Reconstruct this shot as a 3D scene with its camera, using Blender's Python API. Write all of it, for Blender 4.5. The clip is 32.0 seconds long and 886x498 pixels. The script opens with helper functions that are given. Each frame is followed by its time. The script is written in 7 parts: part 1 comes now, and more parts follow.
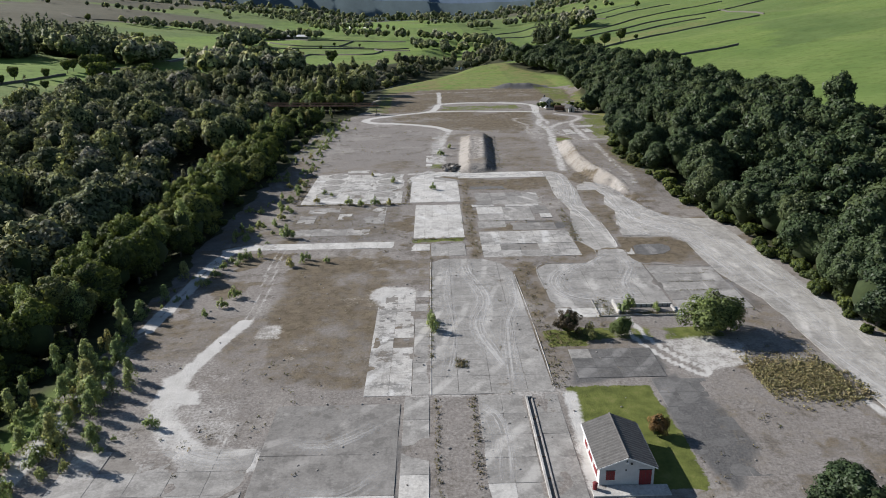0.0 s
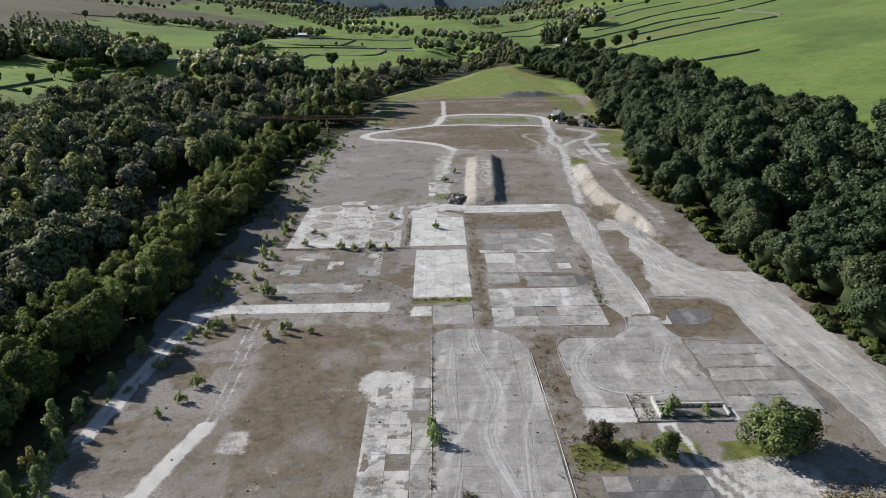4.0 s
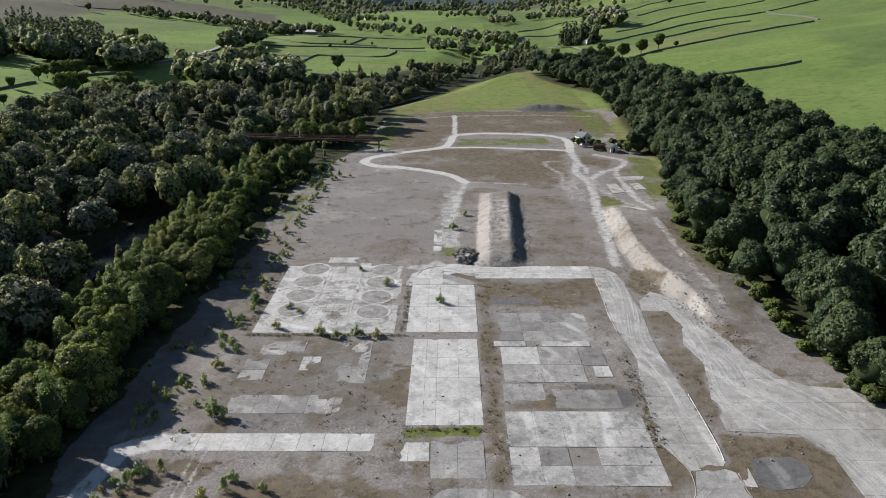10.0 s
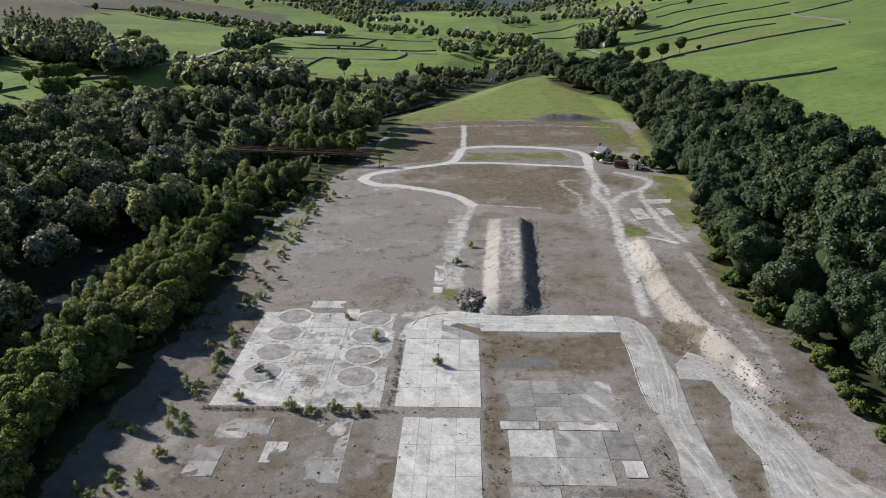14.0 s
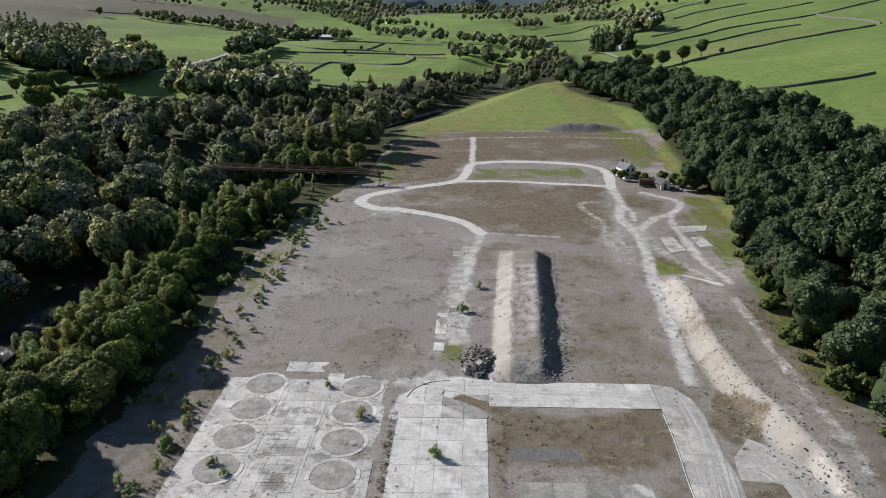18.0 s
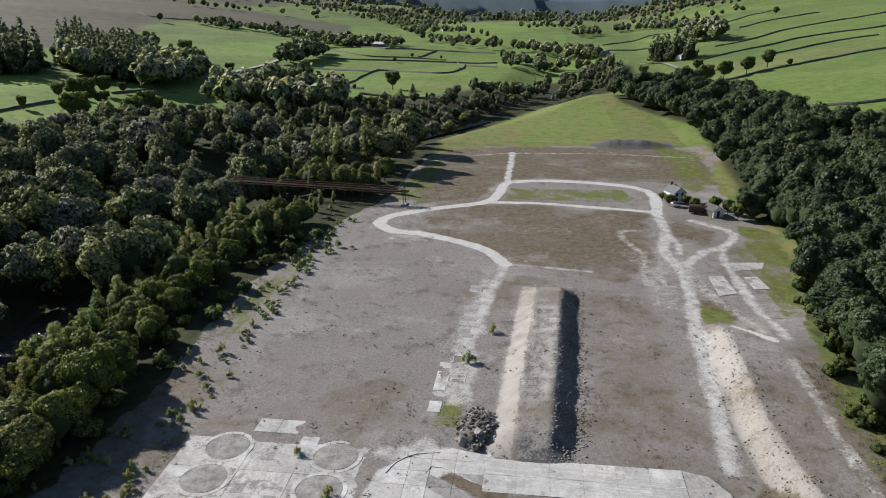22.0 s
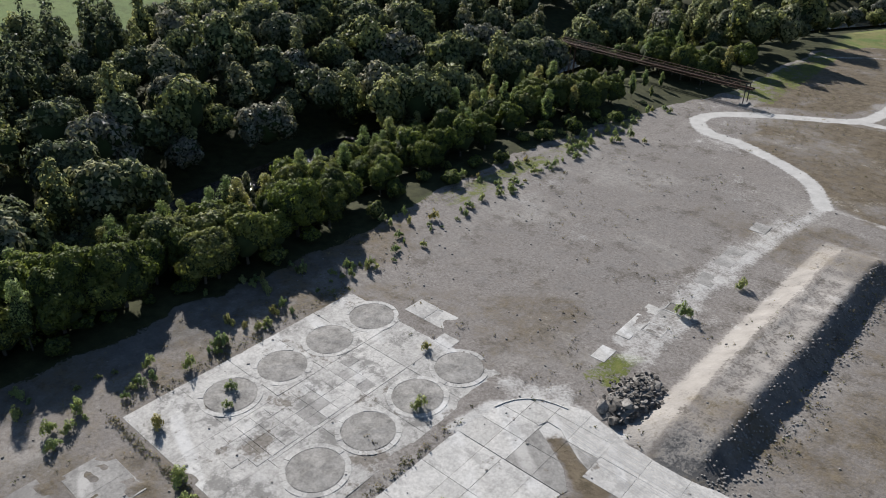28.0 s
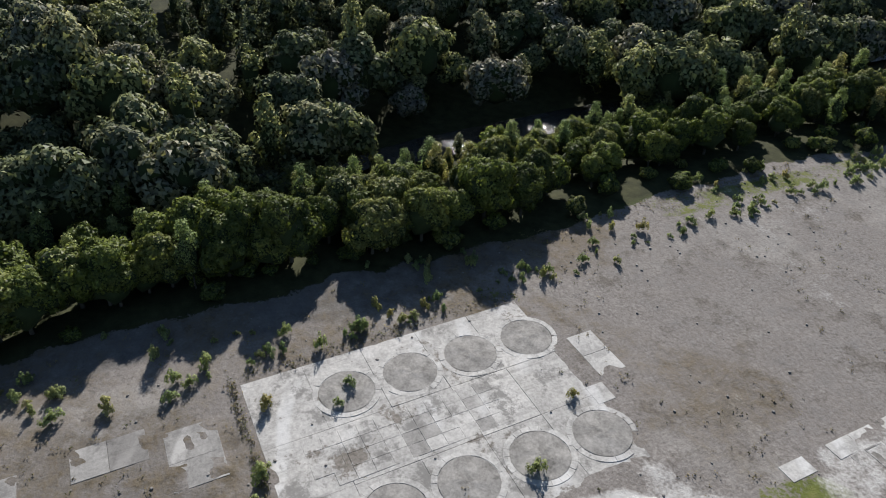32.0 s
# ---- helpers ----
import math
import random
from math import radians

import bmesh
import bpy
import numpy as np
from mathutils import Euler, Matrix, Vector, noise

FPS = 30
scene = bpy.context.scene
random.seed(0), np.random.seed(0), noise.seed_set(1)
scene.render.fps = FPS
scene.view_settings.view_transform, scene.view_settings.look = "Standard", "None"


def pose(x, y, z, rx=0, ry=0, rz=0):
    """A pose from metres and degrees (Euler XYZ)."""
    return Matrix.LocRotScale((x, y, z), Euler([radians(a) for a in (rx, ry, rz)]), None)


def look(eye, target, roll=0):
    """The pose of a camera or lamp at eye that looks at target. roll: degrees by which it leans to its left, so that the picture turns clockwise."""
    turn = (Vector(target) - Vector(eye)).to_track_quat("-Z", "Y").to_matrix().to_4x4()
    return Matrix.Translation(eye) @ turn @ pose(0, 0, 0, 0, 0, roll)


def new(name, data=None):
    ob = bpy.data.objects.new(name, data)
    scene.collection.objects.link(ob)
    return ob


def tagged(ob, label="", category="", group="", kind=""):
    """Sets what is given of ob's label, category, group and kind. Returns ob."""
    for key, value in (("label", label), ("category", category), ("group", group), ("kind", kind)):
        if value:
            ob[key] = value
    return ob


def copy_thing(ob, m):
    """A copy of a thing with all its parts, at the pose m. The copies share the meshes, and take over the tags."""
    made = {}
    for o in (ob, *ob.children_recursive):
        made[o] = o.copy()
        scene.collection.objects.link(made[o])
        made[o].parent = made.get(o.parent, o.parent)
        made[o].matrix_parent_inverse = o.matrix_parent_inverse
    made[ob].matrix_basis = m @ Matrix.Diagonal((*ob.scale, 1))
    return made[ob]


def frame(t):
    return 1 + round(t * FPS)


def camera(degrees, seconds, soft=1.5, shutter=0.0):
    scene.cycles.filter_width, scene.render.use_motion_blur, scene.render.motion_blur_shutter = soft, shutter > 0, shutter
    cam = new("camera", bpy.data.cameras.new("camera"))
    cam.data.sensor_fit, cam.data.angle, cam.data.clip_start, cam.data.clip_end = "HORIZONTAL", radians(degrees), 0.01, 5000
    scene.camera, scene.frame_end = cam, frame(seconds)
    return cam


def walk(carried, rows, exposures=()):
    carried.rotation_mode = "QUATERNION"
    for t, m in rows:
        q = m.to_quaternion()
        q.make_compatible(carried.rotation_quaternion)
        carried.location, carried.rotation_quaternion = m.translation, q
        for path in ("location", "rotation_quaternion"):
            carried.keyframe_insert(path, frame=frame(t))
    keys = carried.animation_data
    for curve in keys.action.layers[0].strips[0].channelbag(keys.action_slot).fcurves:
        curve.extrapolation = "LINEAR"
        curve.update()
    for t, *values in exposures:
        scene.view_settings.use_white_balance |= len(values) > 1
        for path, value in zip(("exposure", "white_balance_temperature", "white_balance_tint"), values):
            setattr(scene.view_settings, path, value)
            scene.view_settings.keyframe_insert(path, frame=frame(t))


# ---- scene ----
cam = camera(63.07, 32.0, soft=1.0)
PATH = [
    (0, look((6.48, 1.97, 52.85), (7.55, 96.52, 20.32), -1.05)),
    (0.5, look((6.58, 4.87, 53.47), (7.56, 99.44, 20.98), -1.09)),
    (1, look((6.64, 7.90, 54.16), (7.55, 102.45, 21.61), -1.11)),
    (1.5, look((6.67, 11.01, 54.90), (7.56, 105.50, 22.18), -1.11)),
    (2, look((6.74, 14.17, 55.62), (7.54, 108.58, 22.66), -1.09)),
    (2.5, look((6.81, 17.62, 56.30), (7.52, 111.98, 23.21), -1.06)),
    (3, look((6.91, 21.15, 57.01), (7.55, 115.48, 23.81), -0.98)),
    (3.5, look((6.94, 24.69, 57.68), (7.53, 118.99, 24.41), -0.91)),
    (5.5, look((7.12, 38.19, 60.46), (7.39, 132.41, 26.94), -0.80)),
    (6, look((7.16, 41.50, 61.20), (7.30, 135.68, 27.59), -0.77)),
    (6.5, look((7.21, 44.98, 61.90), (7.23, 139.13, 28.22), -0.71)),
    (7, look((7.38, 48.45, 62.69), (7.30, 142.56, 28.89), -0.58)),
    (7.5, look((7.51, 51.72, 63.36), (7.30, 145.80, 29.47), -0.48)),
    (8, look((7.69, 55.01, 63.83), (7.33, 149.07, 29.87), -0.42)),
    (8.5, look((7.85, 58.37, 63.96), (7.35, 152.39, 29.90), -0.31)),
    (9, look((7.98, 61.76, 63.91), (7.34, 155.75, 29.78), -0.28)),
    (9.5, look((8.17, 65.07, 63.81), (7.32, 159.04, 29.59), -0.24)),
    (10, look((8.35, 68.28, 63.73), (7.34, 162.24, 29.52), -0.21)),
    (10.5, look((8.61, 71.55, 63.65), (7.39, 165.51, 29.46), -0.22)),
    (11, look((8.90, 74.86, 63.64), (7.51, 168.83, 29.46), -0.23)),
    (11.5, look((9.15, 78.14, 63.68), (7.58, 172.11, 29.51), -0.17)),
    (12, look((9.38, 81.42, 63.63), (7.59, 175.39, 29.47), -0.04)),
    (12.5, look((9.63, 84.77, 63.70), (7.65, 178.75, 29.58), 0.02)),
    (13, look((9.86, 88.00, 63.76), (7.66, 181.97, 29.65), 0.03)),
    (13.5, look((10.19, 91.18, 63.86), (7.73, 185.15, 29.75), -0.05)),
    (14, look((10.59, 94.66, 64.00), (7.83, 188.60, 29.82), -0.11)),
    (14.5, look((10.91, 98.26, 64.04), (7.88, 192.15, 29.77), -0.15)),
    (16.5, look((11.26, 112.51, 63.69), (7.60, 206.40, 29.46), -0.14)),
    (17, look((11.30, 115.89, 63.58), (7.46, 209.82, 29.47), -0.21)),
    (17.5, look((11.41, 119.06, 63.52), (7.34, 213.01, 29.51), -0.32)),
    (18, look((11.63, 122.01, 63.51), (7.26, 215.97, 29.58), -0.46)),
    (18.5, look((11.83, 124.88, 63.57), (7.18, 218.82, 29.60), -0.60)),
    (19, look((12.13, 127.61, 63.62), (7.31, 221.55, 29.67), -0.65)),
    (19.5, look((12.67, 130.25, 63.59), (7.76, 224.20, 29.67), -0.63)),
    (20, look((13.56, 132.75, 63.49), (8.71, 226.73, 29.67), -0.63)),
    (20.5, look((14.88, 135.14, 63.32), (10.21, 229.20, 29.67), -0.64)),
    (21, look((16.47, 137.53, 63.15), (11.29, 231.65, 29.75), -0.61)),
    (21.5, look((18.01, 139.99, 63.05), (10.31, 234.00, 29.84), -0.48)),
    (22, look((19.49, 142.43, 62.83), (7.51, 236.06, 29.82), -0.32)),
    (22.5, look((21.34, 144.89, 62.59), (5.48, 238.01, 29.78), -0.20)),
    (23, look((23.44, 147.29, 62.39), (4.40, 239.61, 29.01), -0.12)),
    (23.5, look((25.80, 149.61, 61.80), (3.77, 240.34, 25.98), -0.11)),
    (24, look((27.58, 152.14, 61.25), (0.53, 240.36, 22.71), 0.09)),
    (24.5, look((29.48, 154.55, 60.90), (-1.72, 240.36, 20.12), 0.33)),
    (25, look((31.38, 156.77, 60.43), (-3.26, 240.24, 17.62), 0.53)),
    (25.5, look((33.11, 159.12, 60.19), (-4.83, 240.57, 16.31), 0.67)),
    (27.5, look((37.79, 168.48, 59.27), (-15.08, 238.28, 10.98), 1.04)),
    (28, look((38.24, 171.05, 59.20), (-17.95, 237.39, 9.79), 1.10)),
    (28.5, look((38.44, 173.61, 59.22), (-20.76, 236.35, 8.63), 1.21)),
    (29, look((38.33, 176.01, 59.12), (-23.70, 234.72, 7.11), 1.36)),
    (29.5, look((38.00, 178.28, 58.82), (-26.57, 232.62, 5.18), 1.49)),
    (30, look((37.27, 180.58, 58.57), (-29.57, 230.61, 3.52), 1.52)),
    (30.5, look((36.21, 183.03, 58.71), (-32.66, 229.23, 2.84), 1.42)),
    (31, look((35.15, 185.64, 59.09), (-35.37, 228.64, 2.71), 1.15)),
    (31.5, look((33.87, 188.13, 59.51), (-38.25, 227.91, 2.80), 0.91)),
    (32, look((32.05, 190.14, 59.79), (-41.83, 226.20, 2.85), 0.63)),
]
walk(cam, PATH)

# ---- sun, sky, exposure ----
SUN_AZ, SUN_EL = 63.0, 29.0   # degrees left of +y, degrees above the horizon
az, el = radians(SUN_AZ), radians(SUN_EL)
sun_dir = Vector((-math.sin(az) * math.cos(el), math.cos(az) * math.cos(el), math.sin(el)))
sun = new("sun", bpy.data.lights.new("sun", "SUN"))
sun.data.energy, sun.data.angle, sun.data.color = 5.0, radians(0.6), (1.0, 0.955, 0.905)
sun.matrix_world = look(sun_dir * 800, (0, 0, 0))
world = bpy.data.worlds.new("sky")
scene.world = world
world.use_nodes = True
sky = world.node_tree.nodes.new("ShaderNodeTexSky")
sky.sky_type, sky.sun_disc = "NISHITA", False
sky.sun_elevation, sky.sun_rotation = el, -az
sky.air_density, sky.dust_density, sky.ozone_density = 1.0, 0.1, 1.2
world.node_tree.links.new(sky.outputs[0], world.node_tree.nodes["Background"].inputs[0])
world.node_tree.nodes["Background"].inputs[1].default_value = 0.061
scene.view_settings.exposure = 0.59


# ---- numbers ----
def fade(a, b, v):
    t = np.clip((v - a) / (b - a), 0.0, 1.0)
    return t * t * (3 - 2 * t)


LATTICE = np.random.RandomState(5).rand(257, 257)


def value_noise(x, y, size):
    """Smooth noise from 0 to 1, with bumps of about that size in metres."""
    x, y = np.asarray(x, float) / size + 1000.3, np.asarray(y, float) / size + 1000.7
    i, j = np.floor(x).astype(int), np.floor(y).astype(int)
    u, v = x - i, y - j
    u, v = u * u * (3 - 2 * u), v * v * (3 - 2 * v)
    i, j = i % 256, j % 256
    a, b = LATTICE[i, j] * (1 - u) + LATTICE[i + 1, j] * u, LATTICE[i, j + 1] * (1 - u) + LATTICE[i + 1, j + 1] * u
    return a * (1 - v) + b * v


def rough(x, y, size, octaves=4):
    total, weight, amount = 0.0, 0.0, 1.0
    for _ in range(octaves):
        total, weight = total + amount * value_noise(x, y, size), weight + amount
        size, amount = size * 0.47, amount * 0.55
    return total / weight


def line_distance(x, y, pts):
    best = np.full(np.shape(x), 1e9)
    for (x0, y0), (x1, y1) in zip(pts[:-1], pts[1:]):
        dx, dy = x1 - x0, y1 - y0
        t = np.clip(((x - x0) * dx + (y - y0) * dy) / (dx * dx + dy * dy), 0, 1)
        best = np.minimum(best, np.hypot(x - x0 - t * dx, y - y0 - t * dy))
    return best


def inside(x, y, pts):
    """Metres inside the outline; negative outside."""
    odd = np.zeros(np.shape(x), bool)
    for (x0, y0), (x1, y1) in zip(pts, pts[1:] + pts[:1]):
        if y0 != y1:
            odd ^= ((y0 > y) != (y1 > y)) & (x < (x1 - x0) * (y - y0) / (y1 - y0) + x0)
    return np.where(odd, 1, -1) * line_distance(x, y, pts + pts[:1])


def curve_points(pts, step=2.0):
    """A smooth line through the given points."""
    p = np.array(pts, float)
    p = np.vstack([2 * p[0] - p[1], p, 2 * p[-1] - p[-2]])
    out = []
    for a, b, c, d in zip(p[:-3], p[1:-2], p[2:-1], p[3:]):
        n = max(2, int(np.linalg.norm(c - b) / step))
        for t in np.arange(n) / n:
            out.append(tuple(0.5 * (2 * b + (c - a) * t + (2 * a - 5 * b + 4 * c - d) * t * t + (3 * b - a - 3 * c + d) * t**3)))
    return out + [tuple(p[-2])]


# ---- lie of the land ----
def river_line(y):
    return -87 + 118 * fade(370, 690, y) + 40 * fade(650, 1100, y) - 120 * fade(1000, 2200, y)


def bank_foot(y):
    """Foot of the cut face on the east side of the yard."""
    return np.interp(y, [170, 195, 213, 228, 242, 275, 300], [64, 59.5, 55.5, 52.6, 51.6, 53.4, 55])


def height(x, y):
    x, y = np.asarray(x, float), np.asarray(y, float)
    z = 0.011 * np.clip(y - 640, 0, 500) - 0.0215 * np.maximum(0, y - 1900)
    d = x - river_line(y)
    z = z - 7.0 * (1 - fade(8, 39, d)) * (1 - fade(8, 46, -d)) * (1 - fade(900, 1300, y))
    east = np.maximum(0, x - 86 - 40 * fade(560, 760, y) - 60 * fade(900, 1600, y))
    z = z + 0.165 * np.minimum(east, 420) + 0.10 * np.maximum(0, east - 420) * 0.8
    west = np.maximum(0, -x - 175 - 40 * fade(600, 1000, y))
    z = z + 0.10 * np.minimum(west, 500) * fade(0, 60, west + 20) + 0.12 * np.maximum(0, west - 500)
    far = fade(1500, 3900, y)
    z = z + far * (26 * rough(x, y, 700, 3) - 12)
    off = fade(20, 160, np.maximum(np.maximum(x - 95, -60 - x), y - 470))
    z = z + off * (rough(x, y, 140, 3) - 0.5) * 9 + off * fade(150, 600, np.abs(x)) * (rough(x, y, 420, 2) - 0.5) * 26
    # the yard's own relief
    on = 1 - off
    z = z + on * ((rough(x, y, 7, 4) - 0.5) * 0.24 + 0.022)
    lift = 2.9 * fade(188, 216, y) * (1 - fade(266, 288, y))
    z = z + lift * fade(0.0, 4.2, x - bank_foot(y) + 0.9 * (rough(x, y, 3.5, 3) - 0.5)) * (1 - 0.45 * fade(66, 80, x))
    # the long spoil heap
    s = (y - 233.0) / 61.0
    middle = 20.9 + 3.2 * s
    ends = fade(-0.06, 0.07, s) * (1 - fade(0.93, 1.06, s))
    off_mid = x - middle + 1.0 * (rough(x, y, 5, 3) - 0.5)
    across = np.abs(off_mid)
    body = np.interp(off_mid, [-6.4, -2.8, -2.0, 0.6, 2.3, 2.8, 5.8], [0, 1.9, 1.95, 2.1, 2.3, 2.2, 0])
    z = z + ends * (body + 0.5 * (rough(x, y, 2.4, 3) - 0.5) * (1 - fade(6, 8, across)) + 0.22 * (1 - fade(0.1, 0.6, np.abs(off_mid + 2.3))))
    # low heap across the far meadow, and the bank round the field corner
    far_heap = np.hypot((x - 62) / 19, (y - 467) / 7.0)
    z = z + 2.6 * (1 - fade(0.3, 1.1, far_heap)) * (0.7 + 0.6 * rough(x, y, 4, 3))
    for hx, hy, hr, hh in ((8.5, 160, 2.6, 0.25),):
        z = z + hh * (1 - fade(0.1, 1.0, np.hypot(x - hx, y - hy) / hr))
    return z


def ground_z(x, y):
    return float(height(np.array([x]), np.array([y]))[0])


# ---- materials ----
def material(name, roughness=0.9, metallic=0.0, specular=0.3):
    m = bpy.data.materials.new(name)
    m.use_nodes = True
    b = m.node_tree.nodes["Principled BSDF"]
    b.inputs["Roughness"].default_value, b.inputs["Metallic"].default_value = roughness, metallic
    b.inputs["Specular IOR Level"].default_value = specular
    return m, m.node_tree.nodes, m.node_tree.links, b


def noise_node(n, l, scale, detail=4.0, vec=None, rough_by=0.6):
    t = n.new("ShaderNodeTexNoise")
    t.inputs["Scale"].default_value, t.inputs["Detail"].default_value, t.inputs["Roughness"].default_value = scale, detail, rough_by
    if vec is not None:
        l.new(vec, t.inputs["Vector"])
    return t.outputs["Fac"]


def ramp(n, l, fac, *stops):
    r = n.new("ShaderNodeValToRGB")
    while len(r.color_ramp.elements) < len(stops):
        r.color_ramp.elements.new(0.5)
    for e, (p, c) in zip(r.color_ramp.elements, stops):
        e.position, e.color = p, (*c, 1) if len(c) == 3 else c
    l.new(fac, r.inputs[0])
    return r.outputs[0]


def mix(n, l, fac, a, b, kind="MIX"):
    m = n.new("ShaderNodeMix")
    m.data_type, m.blend_type = "RGBA", kind
    for socket, v in ((m.inputs[0], fac), (m.inputs[6], a), (m.inputs[7], b)):
        if isinstance(v, (int, float)):
            socket.default_value = v
        elif isinstance(v, tuple):
            socket.default_value = (*v, 1)
        else:
            l.new(v, socket)
    return m.outputs[2]


def maths(n, l, op, a, b=0.0, c=0.0):
    m = n.new("ShaderNodeMath")
    m.operation = op
    for socket, v in zip(m.inputs, (a, b, c)):
        if isinstance(v, (int, float)):
            socket.default_value = v
        else:
            l.new(v, socket)
    return m.outputs[0]


def bump(n, l, b, fac, strength, distance):
    t = n.new("ShaderNodeBump")
    t.inputs["Strength"].default_value, t.inputs["Distance"].default_value = strength, distance
    l.new(fac, t.inputs["Height"])
    l.new(t.outputs[0], b.inputs["Normal"])


def position(n):
    return n.new("ShaderNodeNewGeometry").outputs["Position"]


def threshold(n, l, fac, a, b):
    m = n.new("ShaderNodeMapRange")
    m.interpolation_type = "SMOOTHSTEP"
    m.inputs[1].default_value, m.inputs[2].default_value = a, b
    l.new(fac, m.inputs[0])
    return m.outputs[0]


def ground_material():
    m, n, l, b = material("earth_and_grass", 0.95, specular=0.15)
    p = position(n)
    fine, mid, big, huge = (noise_node(n, l, s, d, p) for s, d in ((2.6, 7), (0.45, 6), (0.09, 5), (0.018, 5)))
    kinds, lands = n.new("ShaderNodeAttribute"), n.new("ShaderNodeAttribute")
    kinds.attribute_name, lands.attribute_name = "kinds", "lands"
    sep, sep2 = n.new("ShaderNodeSeparateColor"), n.new("ShaderNodeSeparateColor")
    l.new(kinds.outputs["Color"], sep.inputs[0])
    l.new(lands.outputs["Color"], sep2.inputs[0])
    dust, veg, green, dark = sep.outputs[0], sep.outputs[1], sep.outputs[2], kinds.outputs["Alpha"]
    pasture, moor, spoil, tone = sep2.outputs[0], sep2.outputs[1], sep2.outputs[2], lands.outputs["Alpha"]
    wobble = maths(n, l, "ADD", maths(n, l, "MULTIPLY", maths(n, l, "SUBTRACT", fine, 0.5), 0.8), maths(n, l, "MULTIPLY", maths(n, l, "SUBTRACT", mid, 0.5), 0.9))

    def edge(mask, a=0.38, c=0.62):
        return threshold(n, l, maths(n, l, "ADD", mask, wobble), a, c)

    gravel = ramp(n, l, mid, (0.28, (0.156, 0.138, 0.124)), (0.5, (0.224, 0.201, 0.184)), (0.72, (0.297, 0.272, 0.252)))
    gravel = mix(n, l, 0.55, gravel, ramp(n, l, fine, (0.3, (0.080, 0.073, 0.069)), (0.5, (0.19, 0.179, 0.171)), (0.7, (0.34, 0.325, 0.31))))
    gravel = mix(n, l, threshold(n, l, big, 0.35, 0.7), gravel, mix(n, l, 0.55, gravel, (0.185, 0.165, 0.150)))
    heath = mix(n, l, fine, ramp(n, l, mid, (0.3, (0.078, 0.062, 0.044)), (0.5, (0.142, 0.112, 0.078)), (0.7, (0.20, 0.165, 0.112))), (0.13, 0.108, 0.080))
    heath = mix(n, l, maths(n, l, "MULTIPLY", threshold(n, l, noise_node(n, l, 0.5, 8, p, 0.78), 0.47, 0.60), 0.8), heath, ramp(n, l, fine, (0.3, (0.045, 0.038, 0.026)), (0.7, (0.105, 0.085, 0.055))))
    turf = ramp(n, l, mid, (0.3, (0.062, 0.076, 0.020)), (0.55, (0.112, 0.130, 0.034)), (0.75, (0.168, 0.165, 0.062)))
    chalk = mix(n, l, fine, ramp(n, l, mid, (0.3, (0.34, 0.33, 0.315)), (0.7, (0.54, 0.53, 0.515))), (0.45, 0.44, 0.425))
    # dark asphalt; also carries shade painted on the heap and west track
    tar_and_shade = ramp(n, l, fine, (0.3, (0.070, 0.070, 0.072)), (0.7, (0.135, 0.132, 0.130)))
    clay = mix(n, l, fine, ramp(n, l, mid, (0.3, (0.22, 0.202, 0.184)), (0.7, (0.375, 0.352, 0.325))), (0.30, 0.28, 0.258))
    meadow = ramp(n, l, huge, (0.32, (0.084, 0.132, 0.036)), (0.5, (0.114, 0.166, 0.045)), (0.68, (0.150, 0.190, 0.062)))
    meadow = mix(n, l, 0.3, meadow, ramp(n, l, big, (0.3, (0.058, 0.100, 0.028)), (0.7, (0.145, 0.185, 0.068))))
    field = n.new("ShaderNodeAttribute")
    field.attribute_name = "field"
    meadow = mix(n, l, 1.0, meadow, ramp(n, l, field.outputs["Fac"], (0.0, (0.82, 0.84, 0.9)), (0.5, (1.06, 1.08, 0.95)), (1.0, (1.34, 1.42, 1.0))), "MULTIPLY")
    meadow = mix(n, l, maths(n, l, "MULTIPLY", tone, threshold(n, l, big, 0.30, 0.62)), meadow, (0.175, 0.160, 0.066))
    heather = mix(n, l, huge, (0.052, 0.052, 0.036), ramp(n, l, big, (0.35, (0.085, 0.078, 0.050)), (0.65, (0.15, 0.135, 0.085))))
    # woodland floor, with the shade under the trees put into its colour
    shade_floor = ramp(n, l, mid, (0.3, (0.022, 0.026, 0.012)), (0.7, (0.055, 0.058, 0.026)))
    wide = noise_node(n, l, 0.045, 6, p, 0.7)
    c = mix(n, l, maths(n, l, "MULTIPLY", threshold(n, l, wide, 0.50, 0.66), 0.75), gravel, ramp(n, l, fine, (0.3, (0.205, 0.192, 0.178)), (0.7, (0.36, 0.343, 0.322))))
    grit = noise_node(n, l, 1.5, 8, p, 0.82)
    c = mix(n, l, maths(n, l, "MULTIPLY", threshold(n, l, grit, 0.50, 0.62), 0.36), c, (0.075, 0.068, 0.062))
    c = mix(n, l, maths(n, l, "MULTIPLY", maths(n, l, "SUBTRACT", 1.0, threshold(n, l, grit, 0.38, 0.48)), 0.36), c, (0.34, 0.325, 0.31))
    c = mix(n, l, maths(n, l, "MULTIPLY", threshold(n, l, noise_node(n, l, 0.16, 7, p, 0.72), 0.53, 0.64), 0.7), c, ramp(n, l, fine, (0.3, (0.060, 0.052, 0.044)), (0.7, (0.16, 0.142, 0.122))))
    c = mix(n, l, edge(dark, 0.2, 0.85), c, tar_and_shade)
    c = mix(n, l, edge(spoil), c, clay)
    c = mix(n, l, edge(veg, 0.25, 0.8), c, heath)
    c = mix(n, l, edge(green), c, turf)
    c = mix(n, l, edge(dust, 0.22, 0.80), c, chalk)
